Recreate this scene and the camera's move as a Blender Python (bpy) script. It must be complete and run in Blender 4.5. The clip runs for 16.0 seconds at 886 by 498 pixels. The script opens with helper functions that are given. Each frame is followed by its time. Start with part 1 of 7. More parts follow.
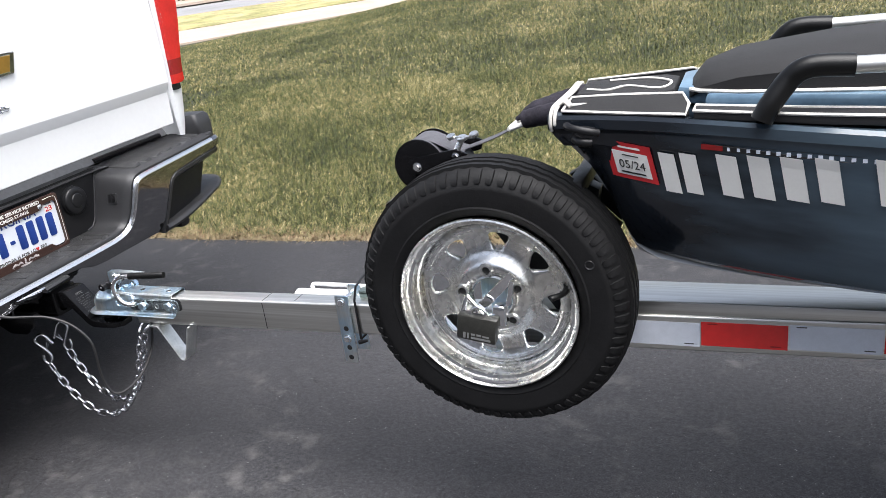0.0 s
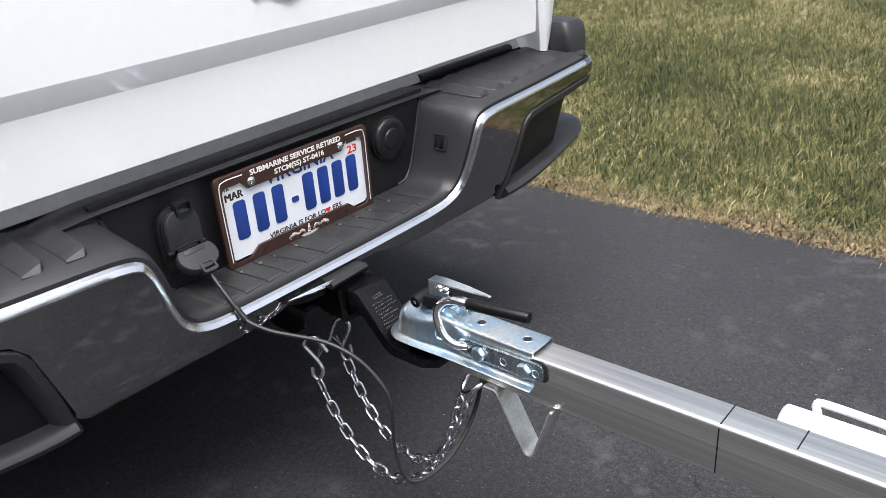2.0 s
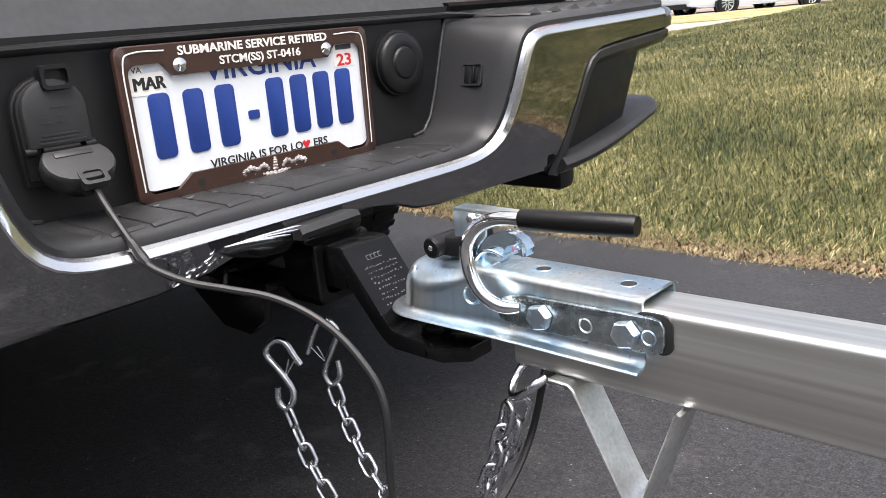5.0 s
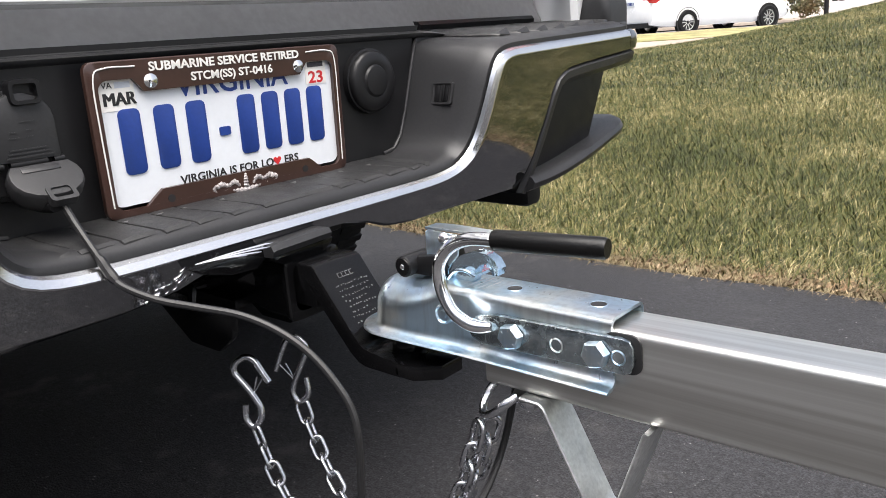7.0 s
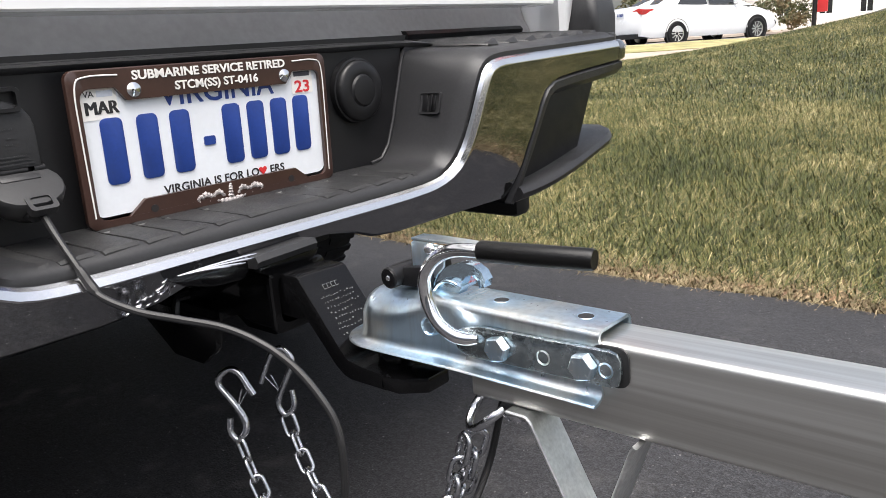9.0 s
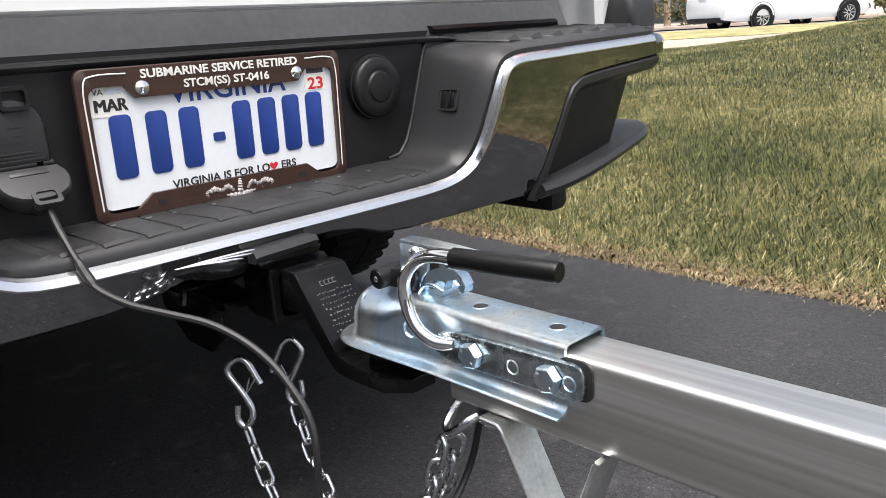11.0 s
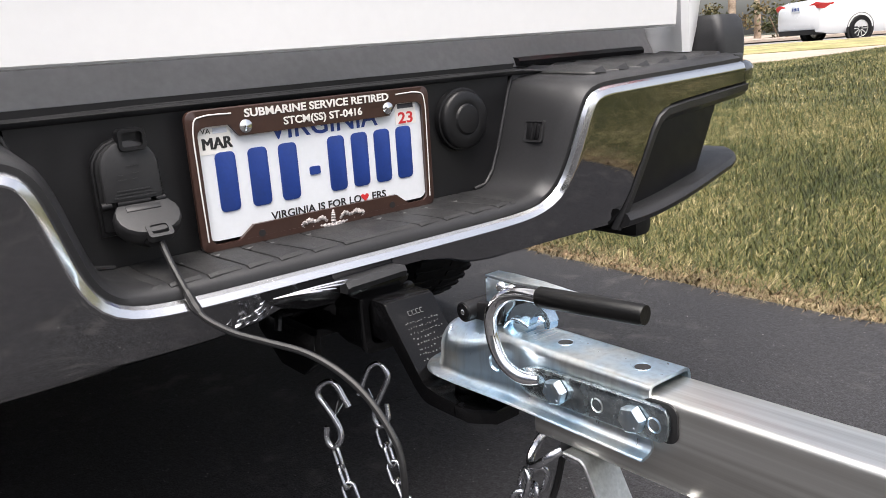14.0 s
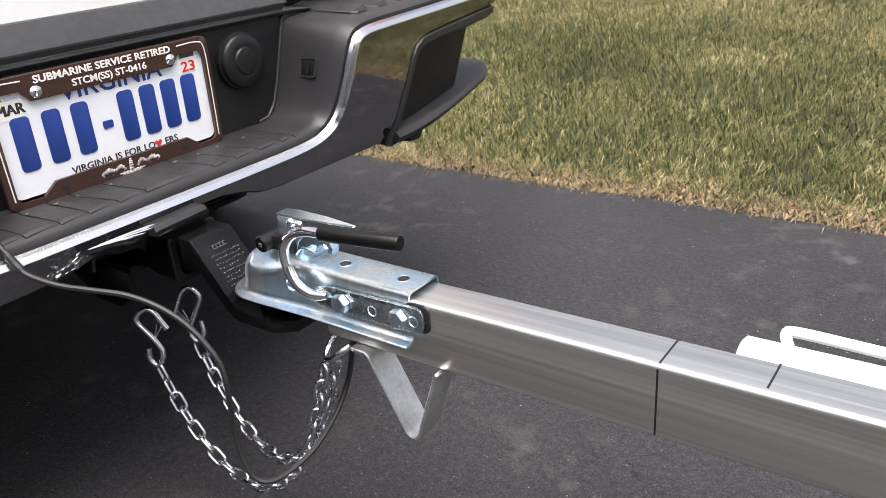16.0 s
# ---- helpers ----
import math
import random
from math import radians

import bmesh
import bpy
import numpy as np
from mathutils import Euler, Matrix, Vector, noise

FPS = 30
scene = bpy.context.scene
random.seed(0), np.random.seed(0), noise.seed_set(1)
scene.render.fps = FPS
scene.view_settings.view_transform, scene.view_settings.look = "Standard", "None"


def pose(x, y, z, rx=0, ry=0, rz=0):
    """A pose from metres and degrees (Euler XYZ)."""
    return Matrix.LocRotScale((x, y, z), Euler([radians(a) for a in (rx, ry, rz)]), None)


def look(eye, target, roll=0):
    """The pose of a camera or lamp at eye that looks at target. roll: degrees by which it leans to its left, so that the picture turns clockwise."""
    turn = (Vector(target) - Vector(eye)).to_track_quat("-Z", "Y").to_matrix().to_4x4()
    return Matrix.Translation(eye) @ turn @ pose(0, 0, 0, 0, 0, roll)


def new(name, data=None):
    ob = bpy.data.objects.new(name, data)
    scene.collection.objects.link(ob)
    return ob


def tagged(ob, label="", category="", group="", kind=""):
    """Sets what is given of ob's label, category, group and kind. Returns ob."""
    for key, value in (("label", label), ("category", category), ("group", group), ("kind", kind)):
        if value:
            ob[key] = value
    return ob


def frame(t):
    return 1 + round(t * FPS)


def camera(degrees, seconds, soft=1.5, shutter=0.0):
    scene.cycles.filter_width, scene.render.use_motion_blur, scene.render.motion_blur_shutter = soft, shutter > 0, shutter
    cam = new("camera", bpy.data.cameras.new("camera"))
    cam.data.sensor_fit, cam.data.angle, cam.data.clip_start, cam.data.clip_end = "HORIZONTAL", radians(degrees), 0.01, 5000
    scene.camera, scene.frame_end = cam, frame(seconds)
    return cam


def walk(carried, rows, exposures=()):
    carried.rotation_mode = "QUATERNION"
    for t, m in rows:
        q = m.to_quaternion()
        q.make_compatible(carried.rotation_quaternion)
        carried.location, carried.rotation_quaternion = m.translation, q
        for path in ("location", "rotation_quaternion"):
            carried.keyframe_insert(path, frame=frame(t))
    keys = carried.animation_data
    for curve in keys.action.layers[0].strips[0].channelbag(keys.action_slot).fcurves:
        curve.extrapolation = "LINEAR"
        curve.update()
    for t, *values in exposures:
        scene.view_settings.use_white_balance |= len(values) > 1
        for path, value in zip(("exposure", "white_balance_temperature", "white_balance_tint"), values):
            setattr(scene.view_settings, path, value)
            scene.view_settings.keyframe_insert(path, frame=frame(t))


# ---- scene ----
cam = camera(59.2, 16.0, soft=0.8)
PATH = [
    (0, (1.975, -1.292, 1.229), (1.114, 0.365, 0.511), -7.6),
    (0.3, (1.847, -1.226, 1.234), (0.902, 0.283, 0.569), -6.5),
    (0.5, (1.78, -1.142, 1.233), (0.696, 0.379, 0.519), -6.2),
    (0.7, (1.685, -1.099, 1.215), (0.641, 0.338, 0.542), -6.3),
    (1, (1.545, -1.013, 1.213), (0.456, 0.477, 0.442), -6.4),
    (1.3, (1.414, -0.920, 1.195), (0.351, 0.462, 0.440), -5.5),
    (1.5, (1.323, -0.836, 1.189), (0.101, 0.521, 0.374), -5.0),
    (1.7, (1.234, -0.775, 1.149), (0.003, 0.451, 0.380), -4.1),
    (2, (1.097, -0.7, 1.11), (-0.219, 0.538, 0.252), -4.6),
    (2.3, (0.971, -0.648, 1.040), (-0.230, 0.564, 0.204), -4.1),
    (2.5, (0.91, -0.588, 0.971), (-0.341, 0.699, 0.089), -4.1),
    (2.7, (0.866, -0.573, 0.899), (-0.353, 0.677, 0.149), -2.4),
    (3, (0.848, -0.547, 0.779), (-0.568, 0.695, 0.107), -2.9),
    (3.5, (0.843, -0.507, 0.728), (-0.62, 0.715, 0.124), -4.9),
    (4, (0.818, -0.483, 0.698), (-0.645, 0.77, 0.161), -5.9),
    (4.5, (0.818, -0.47, 0.704), (-0.639, 0.787, 0.158), -5.2),
    (5, (0.818, -0.464, 0.704), (-0.621, 0.814, 0.159), -4.9),
    (7.5, (0.814, -0.473, 0.713), (-0.557, 0.89, 0.201), -3.7),
    (8, (0.812, -0.473, 0.71), (-0.555, 0.898, 0.208), -3.7),
    (8.5, (0.813, -0.472, 0.711), (-0.552, 0.902, 0.212), -3.6),
    (10.8, (0.851, -0.404, 0.709), (-0.599, 0.878, 0.204), -3.4),
    (11, (0.868, -0.401, 0.725), (-0.617, 0.83, 0.197), -3.3),
    (11.5, (0.87, -0.384, 0.749), (-0.684, 0.758, 0.215), -2.7),
    (12, (0.861, -0.396, 0.75), (-0.738, 0.692, 0.242), -2.3),
    (12.5, (0.858, -0.417, 0.758), (-0.749, 0.657, 0.245), -2.2),
    (13, (0.864, -0.415, 0.764), (-0.752, 0.646, 0.252), -2.4),
    (13.5, (0.874, -0.405, 0.761), (-0.754, 0.642, 0.257), -3.6),
    (14, (0.878, -0.416, 0.751), (-0.737, 0.662, 0.271), -4.0),
    (14.5, (0.874, -0.434, 0.742), (-0.722, 0.676, 0.275), -4.2),
    (15, (0.867, -0.445, 0.731), (-0.639, 0.784, 0.259), -4.1),
    (15.2, (0.883, -0.454, 0.752), (-0.507, 0.744, 0.262), -4.1),
    (15.5, (0.919, -0.464, 0.779), (-0.437, 0.871, 0.163), -3.7),
    (15.7, (0.955, -0.456, 0.806), (-0.289, 0.818, 0.143), -4.4),
    (16, (1.012, -0.498, 0.862), (-0.202, 0.872, 0.056), -4.4),
]
HEADING = pose(0, 0, 0, 0, 0, -4.2)  # truck and trailer stand along x
walk(cam, [(t, HEADING @ look(eye, target, roll)) for t, eye, target, roll in PATH],
     exposures=[(0, 1.31, 6230, 11), (0.5, 1.14, 6230, 11), (1.5, 1.08, 6230, 11), (2.5, 1.12, 6350, 11), (3.5, 1.46, 6520, 12), (5, 1.40, 6550, 12), (8, 1.18, 6500, 11), (11, 1.19, 6500, 11),
                (12, 1.12, 6530, 12), (13, 1.16, 6560, 12), (14.5, 1.20, 6600, 13), (15.2, 1.26, 6600, 14), (16, 1.21, 6600, 14)])

# ---------------------------------------------------------------- light
world = bpy.data.worlds.new("sky")
scene.world = world
world.use_nodes = True
wn, wl = world.node_tree.nodes, world.node_tree.links
sky = wn.new("ShaderNodeTexSky")
sky.sky_type = "NISHITA"
sky.sun_disc = False
sky.sun_elevation, sky.sun_rotation = radians(58), radians(110)
sky.air_density, sky.dust_density, sky.ozone_density = 1.0, 4.0, 1.0
haze = wn.new("ShaderNodeHueSaturation")
haze.inputs["Saturation"].default_value = 0.50
wl.new(sky.outputs["Color"], haze.inputs["Color"])
wl.new(haze.outputs[0], wn["Background"].inputs["Color"])
wn["Background"].inputs["Strength"].default_value = 0.092
sun_data = bpy.data.lights.new("sun", "SUN")
sun_data.energy, sun_data.angle, sun_data.color = 2.85, radians(52), (1.0, 0.965, 0.92)
sun = new("sun", sun_data)
sun.matrix_world = look((2.0, -2.4, 10), (0, 0, 0))

# ---------------------------------------------------------------- materials
def material(name, colour, rough=0.5, metal=0.0, var=0.0, scale=8.0, fine=120.0, bump=0.0, bump_scale=200.0,
             rough_var=0.0, coat=0.0, second=None, second_scale=2.0, spec=0.5):
    """A surface: base colour with two scales of mottling, gloss variation and fine relief."""
    m = bpy.data.materials.new(name)
    m.use_nodes = True
    n, l = m.node_tree.nodes, m.node_tree.links
    b = n["Principled BSDF"]
    b.inputs["Base Color"].default_value = (*colour, 1)
    b.inputs["Roughness"].default_value = rough
    b.inputs["Metallic"].default_value = metal
    b.inputs["Coat Weight"].default_value = coat
    b.inputs["Specular IOR Level"].default_value = spec
    pos = n.new("ShaderNodeTexCoord").outputs["Object"]

    def noise_at(s, detail=4.0):
        t = n.new("ShaderNodeTexNoise")
        t.inputs["Scale"].default_value = s
        t.inputs["Detail"].default_value = detail
        l.new(pos, t.inputs["Vector"])
        return t.outputs["Fac"]

    def ranged(v, lo, hi, a=0.3, c=0.7):
        r = n.new("ShaderNodeMapRange")
        for k, x in ((1, a), (2, c), (3, lo), (4, hi)):
            r.inputs[k].default_value = x
        l.new(v, r.inputs[0])
        return r.outputs[0]

    col = None
    if second:
        mix = n.new("ShaderNodeMix")
        mix.data_type = "RGBA"
        mix.inputs[6].default_value, mix.inputs[7].default_value = (*colour, 1), (*second, 1)
        l.new(ranged(noise_at(second_scale), 0, 1, 0.38, 0.62), mix.inputs[0])
        col = mix.outputs[2]
    if var:
        hsv = n.new("ShaderNodeHueSaturation")
        hsv.inputs["Color"].default_value = (*colour, 1)
        if col:
            l.new(col, hsv.inputs["Color"])
        add = n.new("ShaderNodeMath")
        add.operation = "MULTIPLY"
        l.new(ranged(noise_at(scale), 1 - var, 1 + var), add.inputs[0])
        l.new(ranged(noise_at(fine, 2), 1 - var * 0.7, 1 + var * 0.7), add.inputs[1])
        l.new(add.outputs[0], hsv.inputs["Value"])
        col = hsv.outputs[0]
    if col:
        l.new(col, b.inputs["Base Color"])
    if rough_var:
        l.new(ranged(noise_at(scale * 1.7), max(0.02, rough - rough_var), min(1, rough + rough_var)), b.inputs["Roughness"])
    if bump:
        bp = n.new("ShaderNodeBump")
        bp.inputs["Strength"].default_value = bump
        bp.inputs["Distance"].default_value = 0.002
        l.new(noise_at(bump_scale, 3), bp.inputs["Height"])
        l.new(bp.outputs[0], b.inputs["Normal"])
    return m


WHITE = material("white_paint", (0.80, 0.81, 0.82), 0.22, 0, 0.015, 3, 60, rough_var=0.06, coat=0.6)
# chrome darkened in its base colour to stand for dark ground reflections
DIMCHROME = material("chrome", (0.31, 0.31, 0.32), 0.045, 1.0, 0.02, 4, 90, rough_var=0.03)
# the bumper's same chrome, paler along the rim to stand for reflected sky
LITCHROME = material("lit_rim_chrome", (0.86, 0.86, 0.87), 0.20, 1.0, 0.02, 20, 200, rough_var=0.03)
BRIGHT = material("bright_chrome", (0.90, 0.90, 0.91), 0.07, 1.0, 0.02, 20, 200, rough_var=0.03)
PLASTIC = material("black_plastic", (0.0260, 0.0262, 0.0280), 0.42, 0, 0.14, 9, 300, 0.11, 1400, 0.08, spec=0.42)
TREAD = material("dusty_step_plastic", (0.0240, 0.0241, 0.0252), 0.44, 0, 0.18, 22, 260, 0.25, 900, 0.1, second=(0.029, 0.029, 0.0295), second_scale=30, spec=0.42)
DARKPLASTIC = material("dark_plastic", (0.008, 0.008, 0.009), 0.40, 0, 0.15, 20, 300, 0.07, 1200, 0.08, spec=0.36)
GREYGAP = material("grey_body_sill", (0.27, 0.27, 0.28), 0.5, 0, 0.1, 6, 90)
UNDER = material("underbody_black", (0.010, 0.010, 0.010), 0.7, 0, 0.2, 10, 90)
BLACKPAINT = material("gloss_black_paint", (0.0045, 0.0045, 0.005), 0.16, 0, 0.2, 14, 120, 0.14, 180, 0.06, spec=0.28)
MARK = material("worn_raised_mark", (0.13, 0.13, 0.13), 0.30, 0, 0.2, 60, 300)
RUBBER = material("tyre_rubber", (0.0075, 0.0075, 0.008), 0.62, 0, 0.22, 12, 200, 0.2, 260, 0.1, spec=0.22)
CABLE = material("cable_rubber", (0.012, 0.012, 0.013), 0.5, 0, 0.1, 30, 200)
GRIP = material("grip_rubber", (0.005, 0.005, 0.005), 0.36, 0, 0.15, 40, 300, 0.12, 500, spec=0.3)
REDLENS = material("red_lens", (0.50, 0.014, 0.010), 0.12, 0, 0.1, 20, 120, coat=0.8)
DARKRED = material("dark_red_lens", (0.22, 0.006, 0.006), 0.15, 0, 0.1, 20, 120, coat=0.8)
CLEARLENS = material("pale_lens", (0.55, 0.30, 0.28), 0.12, 0, 0.05, 40, 90, coat=0.8)
GOLD = material("gold_badge", (0.42, 0.24, 0.045), 0.34, 0.55, 0.1, 60, 400, 0.1, 700, coat=0.4)
PLATEWHITE = material("plate_white", (0.72, 0.75, 0.79), 0.35, 0, 0.02, 20, 200)
BROWN = material("brown_plate_frame", (0.042, 0.020, 0.015), 0.28, 0, 0.1, 15, 200, coat=0.3)
BLUEINK = material("blue_plate_ink", (0.013, 0.042, 0.22), 0.35, 0, 0.08, 30, 300)
WHITEINK = material("white_ink", (0.78, 0.77, 0.74), 0.4, 0, 0.02, 30, 200)
BLACKINK = material("black_ink", (0.015, 0.015, 0.016), 0.45)
REDINK = material("red_ink", (0.55, 0.025, 0.03), 0.4)
def plated(name, cool, warm, lo, hi, scale, stretch, spangle=0.0, dark=0.55, bump=0.08):
    """Plated steel: cool and warm drifts, stretched streaks that also change the gloss, and zinc spangles."""
    m = material(name, cool, lo, 1.0)
    n, l = m.node_tree.nodes, m.node_tree.links
    b = n["Principled BSDF"]
    co = n.new("ShaderNodeTexCoord").outputs["Object"]

    def noise_of(s, detail, squash=None):
        t = n.new("ShaderNodeTexNoise")
        t.inputs["Scale"].default_value, t.inputs["Detail"].default_value = s, detail
        if squash:
            mp = n.new("ShaderNodeMapping")
            mp.inputs["Scale"].default_value = squash
            l.new(co, mp.inputs["Vector"])
            l.new(mp.outputs[0], t.inputs["Vector"])
        else:
            l.new(co, t.inputs["Vector"])
        return t.outputs["Fac"]

    def ranged(v, a, c, x, y):
        r = n.new("ShaderNodeMapRange")
        for k, q in ((1, a), (2, c), (3, x), (4, y)):
            r.inputs[k].default_value = q
        l.new(v, r.inputs[0])
        return r.outputs[0]

    mix = n.new("ShaderNodeMix")
    mix.data_type = "RGBA"
    mix.inputs[6].default_value, mix.inputs[7].default_value = (*cool, 1), (*warm, 1)
    l.new(ranged(noise_of(scale, 3.0), 0.42, 0.62, 0, 1), mix.inputs[0])
    streak = noise_of(1.0, 5.0, stretch)
    hsv = n.new("ShaderNodeHueSaturation")
    l.new(mix.outputs[2], hsv.inputs["Color"])
    value = ranged(streak, 0.28, 0.55, dark, 1.0)
    if spangle:
        v = n.new("ShaderNodeTexVoronoi")
        v.inputs["Scale"].default_value = spangle
        l.new(co, v.inputs["Vector"])
        sep = n.new("ShaderNodeSeparateColor")
        l.new(v.outputs["Color"], sep.inputs[0])
        mul = n.new("ShaderNodeMath")
        mul.operation = "MULTIPLY"
        l.new(value, mul.inputs[0])
        l.new(ranged(sep.outputs[0], 0.0, 1.0, 0.80, 1.12), mul.inputs[1])
        value = mul.outputs[0]
    l.new(value, hsv.inputs["Value"])
    l.new(hsv.outputs[0], b.inputs["Base Color"])
    l.new(ranged(streak, 0.3, 0.7, hi, lo), b.inputs["Roughness"])
    bp = n.new("ShaderNodeBump")
    bp.inputs["Strength"].default_value, bp.inputs["Distance"].default_value = bump, 0.001
    l.new(noise_of(70.0, 3.0), bp.inputs["Height"])
    l.new(bp.outputs[0], b.inputs["Normal"])
    return m


# bluish zinc; warm drifts and upright dark streaks put reflections into its colour
ZINC = plated("zinc_plate", (0.62, 0.79, 0.93), (0.80, 0.84, 0.84), 0.27, 0.38, 16, (150, 150, 12), dark=0.82, bump=0.0)
GALV = plated("galvanised_rim", (0.93, 0.94, 0.94), (0.92, 0.90, 0.85), 0.26, 0.34, 14, (60, 60, 60), 170, 0.94, 0.04)
RIMSTEEL = plated("plated_wheel_steel", (0.93, 0.94, 0.94), (0.93, 0.91, 0.85), 0.22, 0.32, 9, (22, 22, 22), 120, 0.95, 0.02)


def hull_paint():
    """Navy gloss; reflected sky is put into the colour as streaky blue, paler towards the stern."""
    m = material("navy_hull", (0.010, 0.014, 0.020), 0.13, 0, rough_var=0.05, coat=0.3)
    n, l = m.node_tree.nodes, m.node_tree.links
    co = n.new("ShaderNodeTexCoord").outputs["Object"]
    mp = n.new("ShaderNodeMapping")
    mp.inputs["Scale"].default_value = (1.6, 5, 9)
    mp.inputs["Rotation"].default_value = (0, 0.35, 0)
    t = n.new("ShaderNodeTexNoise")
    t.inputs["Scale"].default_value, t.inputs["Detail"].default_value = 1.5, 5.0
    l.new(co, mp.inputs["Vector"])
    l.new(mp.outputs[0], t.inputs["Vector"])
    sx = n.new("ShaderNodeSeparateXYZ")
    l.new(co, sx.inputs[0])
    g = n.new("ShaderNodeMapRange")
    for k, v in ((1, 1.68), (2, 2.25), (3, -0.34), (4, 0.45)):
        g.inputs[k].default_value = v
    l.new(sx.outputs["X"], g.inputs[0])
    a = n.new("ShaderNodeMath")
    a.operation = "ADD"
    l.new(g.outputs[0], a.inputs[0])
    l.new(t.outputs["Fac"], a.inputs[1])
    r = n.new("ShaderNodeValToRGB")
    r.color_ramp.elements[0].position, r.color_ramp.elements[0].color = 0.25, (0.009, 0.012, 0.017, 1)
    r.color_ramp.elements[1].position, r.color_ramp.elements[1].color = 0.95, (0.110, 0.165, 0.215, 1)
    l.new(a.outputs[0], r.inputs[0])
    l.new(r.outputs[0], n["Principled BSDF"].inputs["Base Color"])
    return m


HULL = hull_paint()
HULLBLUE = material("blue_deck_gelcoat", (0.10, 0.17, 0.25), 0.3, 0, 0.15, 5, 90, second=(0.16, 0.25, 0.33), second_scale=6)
PAD = material("black_foam_pad", (0.014, 0.014, 0.015), 0.85, 0, 0.15, 12, 300, 0.4, 600)
WHITEROPE = material("white_cord", (0.62, 0.60, 0.56), 0.7, 0, 0.12, 60, 300, 0.5, 500)
STRAP = material("grey_webbing", (0.075, 0.075, 0.085), 0.75, 0, 0.15, 60, 400, 0.5, 700)
CLOTH = material("dark_cloth", (0.024, 0.022, 0.029), 0.85, 0, 0.3, 30, 300, 0.7, 90, spec=0.2)
JACKWHITE = material("white_jack_paint", (0.60, 0.61, 0.61), 0.35, 0, 0.06, 12, 120)
REDTAPE = material("red_reflector", (0.62, 0.022, 0.020), 0.25, 0, 0.06, 60, 500, 0.1, 900, coat=0.5)
WHITETAPE = material("white_reflector", (0.62, 0.66, 0.74), 0.25, 0, 0.04, 60, 500, 0.1, 900, coat=0.5)
WINDOW = material("dark_glass", (0.012, 0.014, 0.016), 0.06, 0, coat=0.6)
CONCRETE = material("pale_concrete", (0.38, 0.315, 0.26), 0.85, 0, 0.12, 1.5, 30, 0.3, 60)
BARK = material("bark", (0.26, 0.19, 0.135), 0.9, 0, 0.3, 3, 30, 0.6, 20, second=(0.44, 0.35, 0.27), second_scale=2)


def brushed(name):
    """Mill-finish aluminium with faint lines drawn along the extrusion."""
    m = material(name, (0.66, 0.66, 0.63), 0.30, 1.0)
    n, l = m.node_tree.nodes, m.node_tree.links
    b = n["Principled BSDF"]
    co = n.new("ShaderNodeTexCoord")
    mp = n.new("ShaderNodeMapping")
    mp.inputs["Scale"].default_value = (1.2, 160, 160)
    t = n.new("ShaderNodeTexNoise")
    t.inputs["Scale"].default_value, t.inputs["Detail"].default_value = 1.0, 5.0
    l.new(co.outputs["Object"], mp.inputs["Vector"])
    l.new(mp.outputs[0], t.inputs["Vector"])
    rp = n.new("ShaderNodeValToRGB")
    rp.color_ramp.elements[0].position, rp.color_ramp.elements[0].color = 0.30, (0.62, 0.61, 0.57, 1)
    rp.color_ramp.elements[1].position, rp.color_ramp.elements[1].color = 0.66, (0.84, 0.84, 0.81, 1)
    l.new(t.outputs["Fac"], rp.inputs[0])
    l.new(rp.outputs[0], b.inputs["Base Color"])
    r = n.new("ShaderNodeMapRange")
    r.inputs[3].default_value, r.inputs[4].default_value = 0.28, 0.48
    l.new(t.outputs["Fac"], r.inputs[0])
    l.new(r.outputs[0], b.inputs["Roughness"])
    bp = n.new("ShaderNodeBump")
    bp.inputs["Strength"].default_value, bp.inputs["Distance"].default_value = 0.12, 0.001
    l.new(t.outputs["Fac"], bp.inputs["Height"])
    l.new(bp.outputs[0], b.inputs["Normal"])
    return m


ALU = brushed("mill_aluminium")


